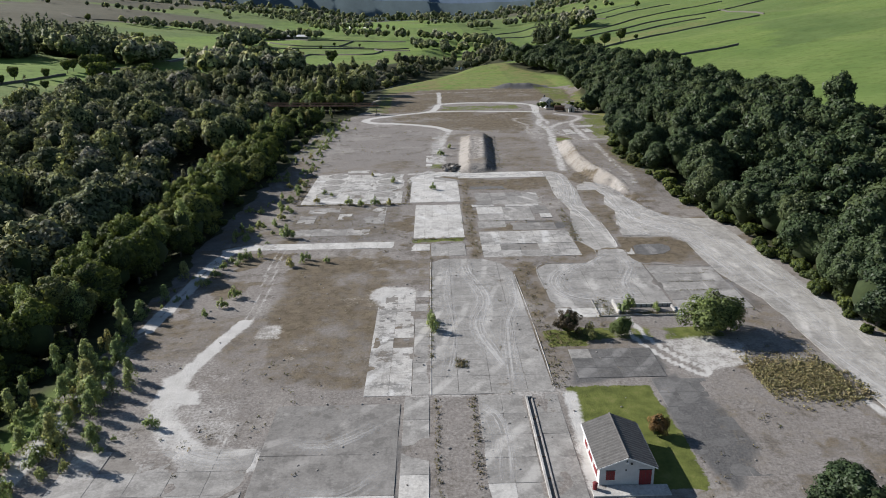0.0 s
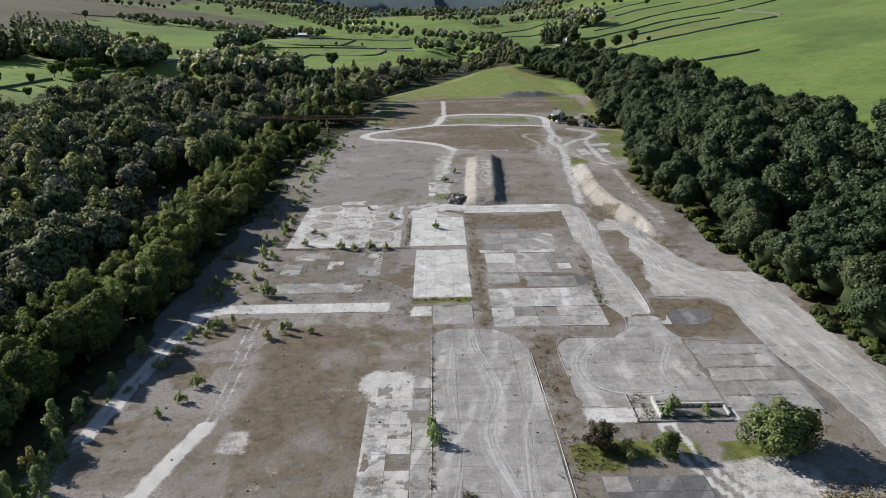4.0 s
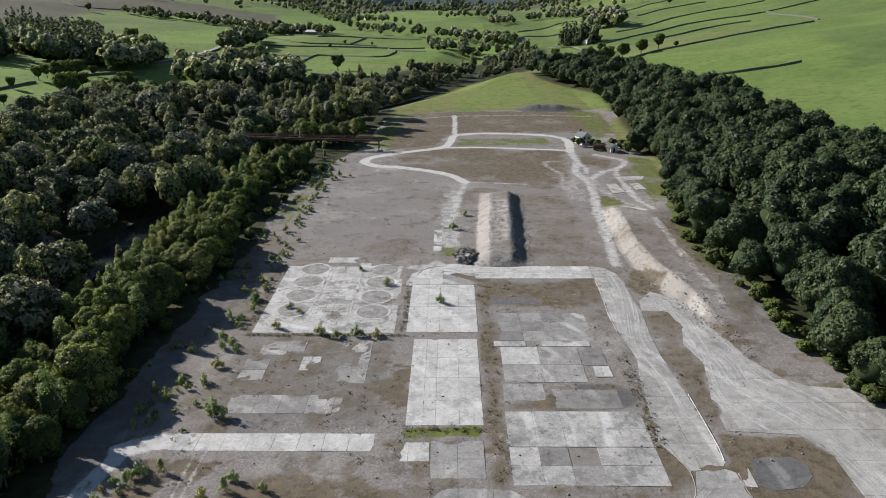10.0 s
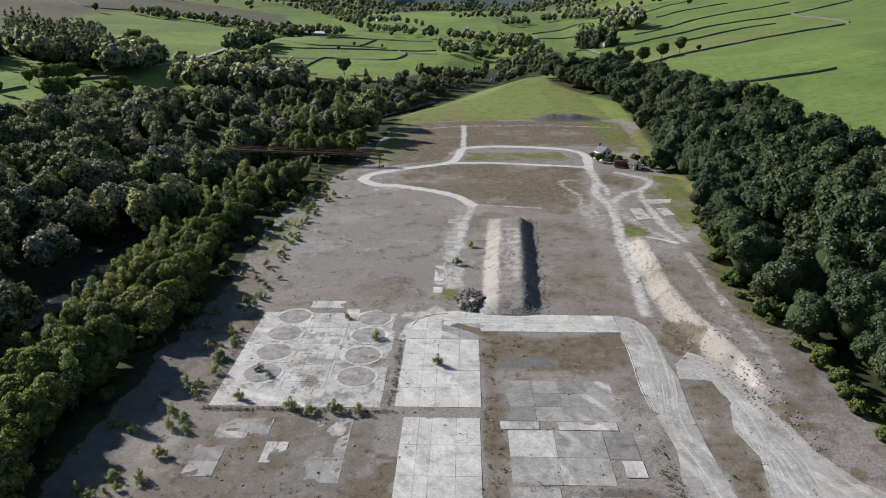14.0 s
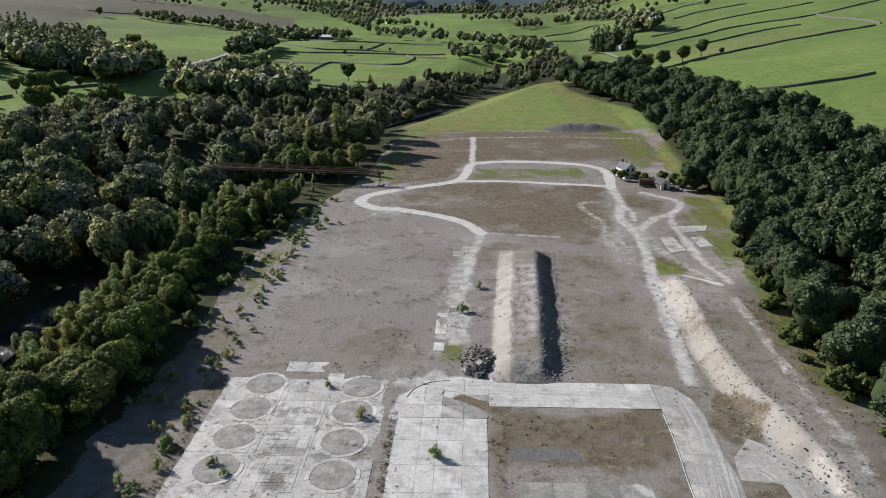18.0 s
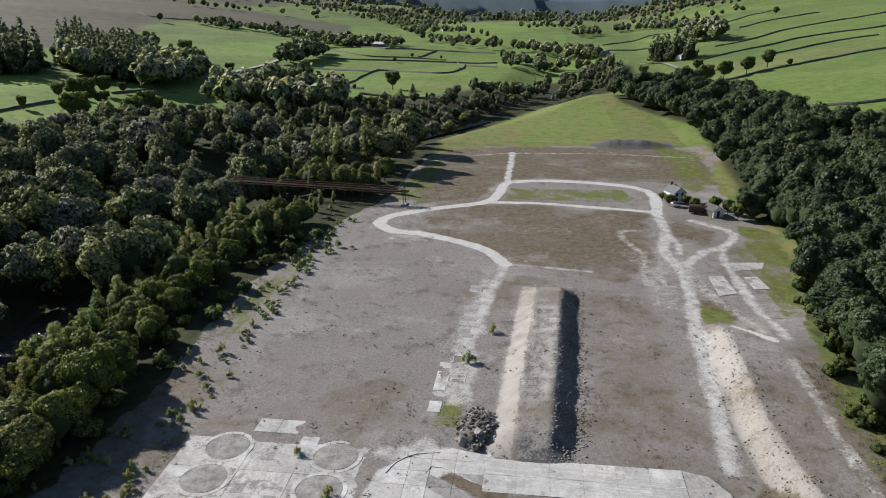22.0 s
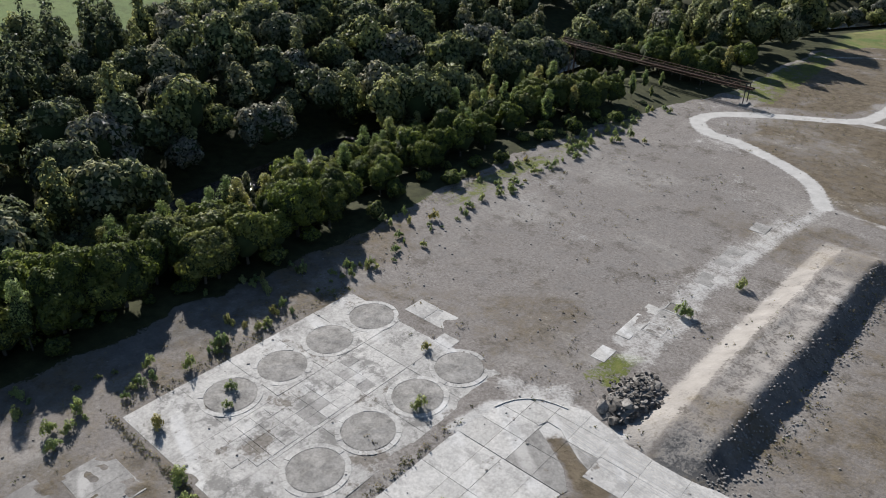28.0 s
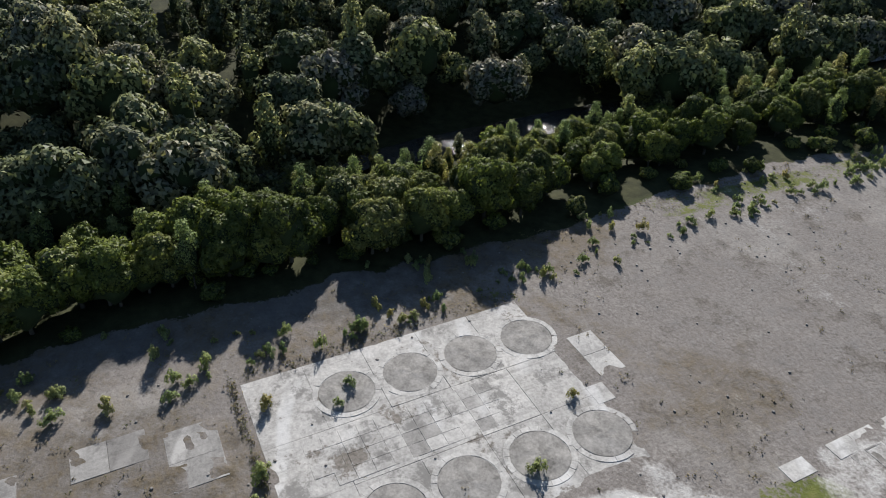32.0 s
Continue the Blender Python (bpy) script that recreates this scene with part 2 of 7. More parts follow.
    meadow = mix(n, l, maths(n, l, "MULTIPLY", threshold(n, l, noise_node(n, l, 0.22, 8, p, 0.75), 0.48, 0.62), 0.55), meadow, (0.060, 0.082, 0.018))
    wild = mix(n, l, threshold(n, l, moor, 0.35, 0.65), meadow, heather)
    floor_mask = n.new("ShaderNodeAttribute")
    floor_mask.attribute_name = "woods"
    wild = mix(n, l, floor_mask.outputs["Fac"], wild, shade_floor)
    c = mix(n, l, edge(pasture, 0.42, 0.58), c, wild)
    l.new(c, b.inputs["Base Color"])
    bump(n, l, b, maths(n, l, "ADD", fine, maths(n, l, "MULTIPLY", mid, 1.2)), 0.7, 0.11)
    return m


def concrete(name, low, high, dusty, worn=0.6):
    """Weathered cast concrete: soft patches that run on over the joints, pale tyre sweeps, dirt and moss."""
    m, n, l, b = material(name, 0.88, specular=0.25)
    p = position(n)
    fine, mid, big = (noise_node(n, l, s, d, p, r) for s, d, r in ((2.6, 6, 0.65), (0.42, 5, 0.6), (0.085, 6, 0.62)))
    info = n.new("ShaderNodeObjectInfo")
    centre = tuple((v + w) / 2 for v, w in zip(low, high))
    c = ramp(n, l, big, (0.34, low), (0.64, high))
    c = mix(n, l, 0.42, c, ramp(n, l, mid, (0.32, tuple(0.85 * v for v in low)), (0.66, tuple(1.08 * v for v in high))))
    c = mix(n, l, 0.30, c, ramp(n, l, fine, (0.30, tuple(0.45 * v for v in low)), (0.5, centre), (0.70, tuple(min(0.75, 1.3 * v) for v in high))))
    # pale sweeps left by wheels, long curved bands
    bend = n.new("ShaderNodeTexWave")
    bend.wave_type, bend.rings_direction = "RINGS", "Z"
    for key, v in (("Scale", 0.055), ("Distortion", 16.0), ("Detail", 2.0), ("Detail Scale", 0.35), ("Detail Roughness", 0.45)):
        bend.inputs[key].default_value = v
    move = n.new("ShaderNodeMapping")
    move.inputs["Location"].default_value = (52, -142, 0)
    l.new(p, move.inputs[0])
    l.new(move.outputs[0], bend.inputs["Vector"])
    sweep = maths(n, l, "MULTIPLY", threshold(n, l, bend.outputs["Fac"], 0.72, 0.96), threshold(n, l, noise_node(n, l, 0.07, 3, p), 0.44, 0.60))
    pale = tuple(min(0.62, 1.45 * v + 0.03) for v in high)
    c = mix(n, l, maths(n, l, "MULTIPLY", sweep, 0.55), c, pale)
    c = mix(n, l, maths(n, l, "MULTIPLY", threshold(n, l, noise_node(n, l, 0.11, 7, p, 0.7), 0.62 - dusty, 0.80 - dusty), 0.7), c, ramp(n, l, fine, (0.3, (0.36, 0.346, 0.325)), (0.65, (0.56, 0.545, 0.52))))
    stretch = n.new("ShaderNodeMapping")
    stretch.inputs["Scale"].default_value = (1.0, 0.10, 1)
    l.new(p, stretch.inputs[0])
    streak = noise_node(n, l, 1.0, 6, stretch.outputs[0], 0.65)
    c = mix(n, l, maths(n, l, "MULTIPLY", threshold(n, l, streak, 0.54, 0.68), 0.45 * worn), c, tuple(0.6 * v for v in low))
    stain = noise_node(n, l, 0.26, 9, p, 0.76)
    c = mix(n, l, maths(n, l, "MULTIPLY", threshold(n, l, stain, 0.50, 0.60), worn), c, tuple(0.62 * v for v in low))
    blotch = noise_node(n, l, 0.8, 10, p, 0.8)
    c = mix(n, l, maths(n, l, "MULTIPLY", threshold(n, l, blotch, 0.50, 0.62), 0.26), c, tuple(0.66 * v for v in low))
    c = mix(n, l, maths(n, l, "MULTIPLY", maths(n, l, "SUBTRACT", 1.0, threshold(n, l, blotch, 0.38, 0.47)), 0.28), c, tuple(min(0.66, 1.22 * v) for v in high))
    # dirt and dead moss lying on it in patches
    moss = noise_node(n, l, 0.15, 9, p, 0.74)
    c = mix(n, l, maths(n, l, "MULTIPLY", threshold(n, l, moss, 0.66 - 0.12 * worn, 0.71 - 0.12 * worn), 0.85), c, ramp(n, l, fine, (0.3, (0.085, 0.073, 0.060)), (0.7, (0.21, 0.187, 0.162))))
    c = mix(n, l, 1.0, c, ramp(n, l, info.outputs["Random"], (0.0, (0.90, 0.897, 0.893)), (0.3, (0.97, 0.967, 0.963)), (1.0, (1.05, 1.047, 1.043))), "MULTIPLY")
    l.new(c, b.inputs["Base Color"])
    bump(n, l, b, fine, 0.5, 0.04)
    return m


def plain(name, low, high, scale=2.0, roughness=0.85, metallic=0.0, depth=0.02):
    m, n, l, b = material(name, roughness, metallic)
    p = position(n)
    c = mix(n, l, 0.4, ramp(n, l, noise_node(n, l, scale, 5, p), (0.3, low), (0.7, high)), ramp(n, l, noise_node(n, l, scale * 6, 4, p), (0.3, low), (0.7, high)))
    l.new(c, b.inputs["Base Color"])
    bump(n, l, b, noise_node(n, l, scale * 5, 4, p), 0.4, depth)
    return m


def foliage(name, *stops, tint="", through_leaf=0.15):
    """Leaves: colour from tree to tree by chance, and from leaf to leaf."""
    m = bpy.data.materials.new(name)
    m.use_nodes = True
    n, l = m.node_tree.nodes, m.node_tree.links
    n.remove(n["Principled BSDF"])
    if tint:
        a = n.new("ShaderNodeAttribute")
        a.attribute_name = tint
        tree = a.outputs["Fac"]
    else:
        tree = n.new("ShaderNodeObjectInfo").outputs["Random"]
    leaf = n.new("ShaderNodeNewGeometry").outputs["Random Per Island"]
    c = ramp(n, l, tree, *stops)
    c = mix(n, l, 1.0, c, ramp(n, l, leaf, (0.0, (0.66, 0.68, 0.72)), (0.5, (0.96, 0.97, 0.97)), (1.0, (1.34, 1.30, 1.16))), "MULTIPLY")
    # shading normals come from the mesh, rounding the crown instead of each leaf
    shading_normal, turn = n.new("ShaderNodeAttribute"), n.new("ShaderNodeVectorTransform")
    shading_normal.attribute_name = "shading_normal"
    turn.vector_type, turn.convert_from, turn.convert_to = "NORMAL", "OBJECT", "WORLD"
    l.new(shading_normal.outputs["Vector"], turn.inputs[0])
    d, t, s, g = n.new("ShaderNodeBsdfDiffuse"), n.new("ShaderNodeBsdfTranslucent"), n.new("ShaderNodeMixShader"), n.new("ShaderNodeBsdfGlossy")
    g.inputs["Roughness"].default_value = 0.5
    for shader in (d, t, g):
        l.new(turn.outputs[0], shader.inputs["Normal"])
    l.new(c, d.inputs[0])
    l.new(mix(n, l, 1.0, c, (2.05, 2.05, 1.15), "MULTIPLY"), t.inputs[0])
    s.inputs[0].default_value = through_leaf
    l.new(d.outputs[0], s.inputs[1])
    l.new(t.outputs[0], s.inputs[2])
    s2 = n.new("ShaderNodeMixShader")
    s2.inputs[0].default_value = 0.018
    l.new(s.outputs[0], s2.inputs[1])
    l.new(g.outputs[0], s2.inputs[2])
    l.new(s2.outputs[0], n["Material Output"].inputs[0])
    return m


OAK = ((0.0, (0.091, 0.109, 0.068)), (0.3, (0.131, 0.151, 0.085)), (0.5, (0.174, 0.193, 0.098)), (0.7, (0.221, 0.238, 0.103)), (0.82, (0.212, 0.211, 0.149)), (0.92, (0.212, 0.209, 0.184)), (1.0, (0.146, 0.161, 0.098)))
DARK_OAK = ((0.0, (0.036, 0.056, 0.028)), (0.4, (0.048, 0.073, 0.034)), (0.75, (0.060, 0.086, 0.041)), (1.0, (0.077, 0.097, 0.043)))
BIRCH = ((0.0, (0.177, 0.239, 0.103)), (0.5, (0.252, 0.310, 0.124)), (0.85, (0.295, 0.326, 0.140)), (1.0, (0.309, 0.272, 0.108)))
GROUND = ground_material()
EDGE = ((0.0, (0.067, 0.087, 0.026)), (0.4, (0.096, 0.124, 0.033)), (0.7, (0.140, 0.175, 0.042)), (0.9, (0.174, 0.188, 0.059)), (1.0, (0.129, 0.146, 0.059)))
LEAF = foliage("broad_leaves", *EDGE, through_leaf=0.26)
LEAF_BIRCH = foliage("birch_leaves", *BIRCH, through_leaf=0.26)
LEAF_FAR = foliage("woodland_leaves", *OAK, tint="tint")
# woodland greens lightened for the far valley, haze put into the colour
VALLEY_HAZE = tuple((p, tuple(1.4 * v for v in c)) for p, c in OAK)
LEAF_VALLEY_HAZE = foliage("hazed_valley_leaves", *VALLEY_HAZE, tint="tint")
LEAF_DARK = foliage("belt_leaves", *DARK_OAK)
LEAF_BELT = foliage("belt_woodland_leaves", *DARK_OAK, tint="tint")
LEAF_SCRUB = foliage("scrub_leaves", (0.0, (0.090, 0.105, 0.040)), (0.35, (0.14, 0.135, 0.062)), (0.7, (0.17, 0.142, 0.085)), (1.0, (0.23, 0.19, 0.12)), tint="tint")
# dark cores behind the leaves: shade in crown gaps put into the colour
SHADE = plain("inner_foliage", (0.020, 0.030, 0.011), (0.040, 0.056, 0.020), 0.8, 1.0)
BARK = plain("bark", (0.05, 0.042, 0.034), (0.13, 0.115, 0.095), 3.0)
WHITE_CONCRETE = concrete("pale_concrete", (0.34, 0.332, 0.32), (0.54, 0.53, 0.512), 0.14, 0.5)
GREY_CONCRETE = concrete("grey_concrete", (0.180, 0.174, 0.166), (0.335, 0.326, 0.313), 0.08, 0.45)
STAINED_CONCRETE = concrete("stained_concrete", (0.25, 0.243, 0.232), (0.52, 0.508, 0.49), 0.12, 0.78)
DARK_CONCRETE = concrete("dark_concrete", (0.150, 0.144, 0.137), (0.245, 0.236, 0.226), 0.03, 0.5)
ROAD_CONCRETE = concrete("road_concrete", (0.195, 0.188, 0.178), (0.40, 0.388, 0.370), 0.13, 0.36)
PATCHY_CONCRETE = concrete("patchy_concrete", (0.17, 0.165, 0.158), (0.46, 0.45, 0.435), 0.14, 0.5)
TAR = concrete("worn_asphalt", (0.088, 0.087, 0.087), (0.155, 0.152, 0.150), -0.03, 0.4)
GRAVEL_FILL = plain("gravel_filling", (0.115, 0.104, 0.093), (0.255, 0.240, 0.222), 0.6)
JOINT = plain("joint_filling", (0.10, 0.093, 0.084), (0.26, 0.245, 0.228), 0.5)


# ---- building blocks ----
def part(name, bm, mat, parent=None, label=""):
    me = bpy.data.meshes.new(name)
    bm.to_mesh(me)
    bm.free()
    return part_of(name, me, mat, parent, label)


def part_of(name, me, mat, parent=None, label=""):
    if mat and not me.materials:
        me.materials.append(mat)
    ob = new(name, me)
    if parent:
        ob.parent = parent
    return tagged(ob, label)


def base(name, x, y, z=None, turn=0.0):
    ob = new(name)
    ob.empty_display_size = 0.5
    ob.matrix_world = pose(x, y, ground_z(x, y) if z is None else z, 0, 0, turn)
    return ob


def box(bm, x0, y0, z0, x1, y1, z1, bevel=0.0):
    made = bmesh.ops.create_cube(bm, size=1.0, matrix=Matrix.LocRotScale(((x0 + x1) / 2, (y0 + y1) / 2, (z0 + z1) / 2), None, (x1 - x0, y1 - y0, z1 - z0)))
    if bevel:
        edges = list({e for v in made["verts"] for e in v.link_edges})
        bmesh.ops.bevel(bm, geom=edges, offset=bevel, segments=1, affect="EDGES")
    return bm


def mesh_np(name, verts, faces, smooth=False):
    """A mesh from arrays: points, and faces of one size."""
    me = bpy.data.meshes.new(name)
    verts, faces = np.asarray(verts, np.float32), np.asarray(faces, np.int32)
    k = faces.shape[1]
    me.vertices.add(len(verts))
    me.vertices.foreach_set("co", verts.ravel())
    me.loops.add(faces.size)
    me.loops.foreach_set("vertex_index", faces.ravel())
    me.polygons.add(len(faces))
    me.polygons.foreach_set("loop_start", np.arange(len(faces), dtype=np.int32) * k)
    if smooth:
        me.polygons.foreach_set("use_smooth", np.ones(len(faces), bool))
    me.update(calc_edges=True)
    return me


def float_layer(me, name, values):
    me.attributes.new(name, "FLOAT", "POINT").data.foreach_set("value", np.asarray(values, np.float32).ravel())


def vector_layer(me, name, values):
    me.attributes.new(name, "FLOAT_VECTOR", "POINT").data.foreach_set("vector", np.asarray(values, np.float32).ravel())


def colour_layer(me, name, *four):
    me.attributes.new(name, "FLOAT_COLOR", "POINT").data.foreach_set("color", np.stack(four, -1).astype(np.float32).ravel())


# ---- the ground, one sheet ----
def stretch(a, b, step, low, high, grow):
    inner = list(np.arange(a, b + step / 2, step))
    out, s, v = [], step, b
    while v < high:
        s *= grow
        v += s
        out.append(v)
    back, s, v = [], step, a
    while v > low:
        s *= grow
        v -= s
        back.append(v)
    return np.array(back[::-1] + inner + out)


gx, gy = stretch(-60, 84, 0.68, -2400, 2600, 1.07), stretch(64, 420, 0.72, -400, 4700, 1.035)
X, Y = np.meshgrid(gx, gy)
X, Y = X.ravel(), Y.ravel()
Z = height(X, Y)

# outlines of the cast floors and roads; a worn one lets the soil drift over it
ROAD_WEST = [(41.7, 225.6), (41.7, 216.7), (41.0, 202.5), (41.3, 194.8), (42.3, 184.9), (41.2, 179.1), (40.4, 171.2), (39.7, 163.2), (39.2, 159.5), (40.8, 155.7), (41.9, 152.6), (46.6, 153.4), (47.5, 154.8), (47.7, 164.2), (47.5, 172.4), (47.2, 179.6), (46.9, 186.5), (47.1, 194.2), (48.1, 205.7), (47.8, 211), (48.0, 221.3), (47.2, 226.5), (45.0, 230.0), (41.7, 230.9)]
ROAD_EAST = [(48.2, 205.7), (48.9, 210.7), (52.5, 215.5), (60.2, 210), (60.3, 203), (61.2, 194), (62.4, 185), (65.6, 178), (68.7, 175.6), (75.3, 174.6), (76.5, 168), (77, 150), (77.4, 133), (78.5, 120), (79, 100), (78, 64), (67, 64), (66.6, 90), (66.5, 123.7), (64.6, 131.5), (63.4, 137), (63.2, 145.3), (63.5, 157), (61, 161.4), (50.5, 162.4), (51, 171), (52.8, 178.4), (53.8, 183.8), (52.4, 190.5), (54.2, 197.8), (53.5, 205)]
FORECOURT = [(27.6, 121.2), (27.3, 141.3), (29.7, 144.3), (37.9, 144.2), (41.0, 147.4), (42.6, 152.5), (46.6, 153.3), (48.2, 152.2), (48.1, 147.4), (49.6, 143.6), (49.3, 121.2)]
LONG_FLOOR = [(5.6, 92), (5.6, 147.2), (7.6, 149), (16.6, 148.4), (20.2, 145.4), (22.2, 140), (23.0, 92)]


PAD = [(50.3, 154.2), (51.4, 156.2), (54, 156.8), (57, 156.3), (58.8, 154.3), (58.4, 151.6), (56, 149.2), (52, 148.6), (49.8, 149.8)]
APRON = [(-0.4, 219.6), (0.0, 223.2), (0.5, 226.8), (2.2, 229.2), (5.0, 231.2), (9.4, 232.5), (14.2, 231.2), (14.2, 224.4), (12.4, 225.2), (8.6, 227.7), (6.7, 227.8), (6.2, 226.3), (8.8, 224.9), (12.1, 222.8), (14.1, 220.4), (13.8, 219.6)]


def oblong(x0, y0, x1, y1):
    return [(x0, y0), (x1, y0), (x1, y1), (x0, y1)]


PAVED = [(ROAD_WEST, 0), (ROAD_EAST, 0), (FORECOURT, 0), (LONG_FLOOR, 0), (oblong(-0.3, 195.6, 13.8, 222), 0), (oblong(1.4, 163.6, 13.5, 192.6), 0), (oblong(5.5, 150.8, 13.3, 159.6), 0), (oblong(14.2, 223.2, 42, 231), 0), (APRON, 0), (PAD, 0),
         (oblong(-30.6, 195.2, -2.6, 231.2), 0.22), (oblong(-18.5, 180.5, -15.1, 185.6), 0.6), (oblong(-11.9, 176.2, -6.3, 192), 0.5), (oblong(-28.6, 177.2, -24.2, 184.6), 0.6), (oblong(-27.8, 166.8, -6.2, 172.4), 0.7), (oblong(-27, 186.2, -18.8, 191.6), 0.6), (oblong(18, 192, 35.8, 204.4), 0.1), (oblong(16.6, 176.6, 36.5, 191.9), 0.1), (oblong(17.2, 170.5, 24.1, 176.1), 0.2), (oblong(25.4, 168.4, 36.2, 174.3), 0.3), (oblong(16.8, 209, 28, 212.9), 0.3), (oblong(17, 149, 38.5, 167.6), 0.15), (oblong(-33, 157, -3, 161.4), 0),
         (oblong(50.2, 119.6, 64, 141.4), 0.3), (oblong(-15.8, 62, 1.2, 89.8), 0.1), (oblong(-39, 62, -16.4, 80), 0.6), (oblong(12, 62, 18.4, 91.6), 0.1), (oblong(-4.2, 92, 5.5, 131), 0.35), (oblong(27.2, 95.8, 45.4, 105), 0.3), (oblong(28, 117.2, 50, 121), 0)]
drift = rough(X + 90, Y, 4.5, 4)
for outline, worn in PAVED:
    p_ = np.array(outline)
    k = np.flatnonzero((X > p_[:, 0].min() - 1) & (X < p_[:, 0].max() + 1) & (Y > p_[:, 1].min() - 1) & (Y < p_[:, 1].max() + 1))
    d = inside(X[k], Y[k], outline)
    bare = fade(-0.2, 1.5, d + 1.7 * (drift[k] - 0.50)) * np.where(d > -0.7, 1, 0)
    Z[k] = Z[k] * (1 - bare) + bare * np.minimum(Z[k], -0.03) + worn * 0.2 * fade(0.50, 0.60, drift[k]) * (d > 0)

SITE = [(-47, 20), (-47, 160), (-44, 240), (-44, 300), (-36, 345), (-27, 372), (-26, 446), (6, 462), (46, 466), (88, 462), (82, 372), (88, 338), (77, 290), (70, 262), (69, 240), (74, 205), (80, 160), (81, 20)]
wob = 2.4 * (rough(X, Y, 7, 3) - 0.5)
dust, veg, green, dark, spoil = (np.zeros(len(X)) for _ in range(5))


def near_box(pts, pad):
    p = np.array(pts)
    return np.flatnonzero((X > p[:, 0].min() - pad) & (X < p[:, 0].max() + pad) & (Y > p[:, 1].min() - pad) & (Y < p[:, 1].max() + pad))


def paint_line(mask, pts, width, soft=0.8, amount=1.0, ragged=0.5):
    """A strip of that width along a smooth line."""
    k = near_box(pts, width + 4)
    d = line_distance(X[k], Y[k], curve_points(pts, 3.0)) + ragged * wob[k]
    mask[k] = np.maximum(mask[k], amount * (1 - fade(width / 2 - soft / 2, width / 2 + soft, d)))


def paint_area(mask, pts, soft=1.0, amount=1.0, ragged=1.0):
    k = near_box(pts, soft + 4)
    d = inside(X[k], Y[k], pts) + ragged * wob[k]
    mask[k] = np.maximum(mask[k], amount * fade(-soft, soft, d))


def paint_ruts(mask, pts, gap, width, amount=1.0):
    """Two wheel tracks along a smooth line."""
    k = near_box(pts, gap + 4)
    d = np.abs(line_distance(X[k], Y[k], curve_points(pts, 3.0)) - gap / 2)
    mask[k] = np.maximum(mask[k], amount * (1 - fade(width * 0.3, width, d + 0.12 * wob[k])))


# chalky tracks and aprons
LOOP = [(13.4, 311), (6.3, 322.7), (-10.5, 332.8), (-19, 334.5), (-25, 342), (-22, 350), (-13, 357), (4.7, 368), (8.5, 380), (11, 394), (25, 398.5), (46.2, 395.7), (55.9, 390), (59.5, 380), (57.4, 360), (57.1, 341.5), (54, 326), (55.3, 315.5), (55.8, 304.5), (54.8, 293.3), (52.6, 277), (51.5, 262), (50, 245), (48.5, 232)]
paint_line(dust, LOOP[:15], 3.3, 0.7, 1.0, 0.25)
paint_line(dust, LOOP[14:], 2.6, 1.6, 0.62, 0.5)
paint_line(dust, [(66.4, 353.8), (72, 348), (75.6, 341.6), (70, 330), (64.5, 326.3), (59.1, 317.3), (55.5, 315.5)], 2.6, 1.6, 0.56)
paint_line(dust, [(70.5, 331), (68.6, 325), (67.7, 317), (67.6, 305), (67.5, 291), (68.4, 280), (67.3, 270)], 2.0, 1.4, 0.58)
paint_line(dust, [(57.9, 314), (58.5, 305), (59.4, 296), (62.1, 288), (63.7, 281), (64.4, 270)], 2.6, 1.8, 0.46)
paint_line(dust, [(59.4, 277.3), (64.7, 268.5)], 1.1, 0.4, 1.0, 0.15)
paint_line(dust, [(50, 342), (45, 341.5), (43.9, 337.4), (46.5, 327.5), (48.8, 320), (46.6, 310), (46.7, 301.6), (52.5, 300.4)], 1.8, 1.6, 0.46)
paint_area(dust, [(43, 326), (53, 326), (53.5, 284), (44, 288), (46, 306)], 2.5, 0.36, 2.0)
paint_line(dust, [(57.2, 341), (58.6, 332), (57.8, 324)], 1.6, 1.0, 0.6)
paint_line(dust, [(4.7, 368), (23.6, 367.8), (40, 365), (57, 361.5)], 2.2, 0.7, 0.95, 0.25)
paint_line(dust, [(10.4, 394), (10.6, 420), (10.5, 447)], 2.2, 1.2, 0.7)
paint_line(dust, [(10.5, 446), (30, 447), (52, 448), (80, 444)], 1.6, 1.6, 0.55)
paint_line(dust, [(10.5, 446), (-5, 440), (-22, 427)], 1.4, 1.6, 0.5)
paint_line(dust, [(13.4, 311), (11.4, 294), (8.6, 268), (5.6, 248)], 2.2, 1.4, 0.6)
paint_line(dust, [(14, 311), (22, 310), (34, 308)], 0.9, 1.2, 0.55)
for shift in (-0.75, 0.75):
    paint_line(dust, [(-39.2 + shift, 158), (-41.3 + shift, 147), (-42.4 + shift, 131), (-43.6 + shift, 115)], 1.1, 0.4, 1.0, 0.12)
paint_line(dust, [(-43.8, 113), (-43.8, 101.7), (-44.3, 95)], 2.2, 1.2, 0.42, 0.5)
paint_line(dust, [(-44.3, 97), (-44.7, 84), (-44.4, 72), (-44, 58)], 2.2, 0.5, 0.9, 0.25)
paint_ruts(dust, [(-28.2, 157), (-27.8, 144), (-26.6, 129), (-27, 117), (-30, 108.5), (-31.6, 100)], 1.7, 0.6, 0.5)
paint_line(dust, [(-27.3, 118), (-28.9, 112), (-31, 103), (-32.4, 96), (-32.2, 91)], 2.3, 0.6, 1.0, 0.3)
paint_area(dust, [(-34.1, 99), (-30.8, 102.3), (-30.2, 95.5), (-28, 93.8), (-26.6, 91), (-33.6, 91.3)], 0.7, 0.95, 0.5)
paint_area(dust, [(-24.5, 117.2), (-20, 117.8), (-19.3, 111), (-24.4, 111.2)], 0.8, 0.5, 0.8)
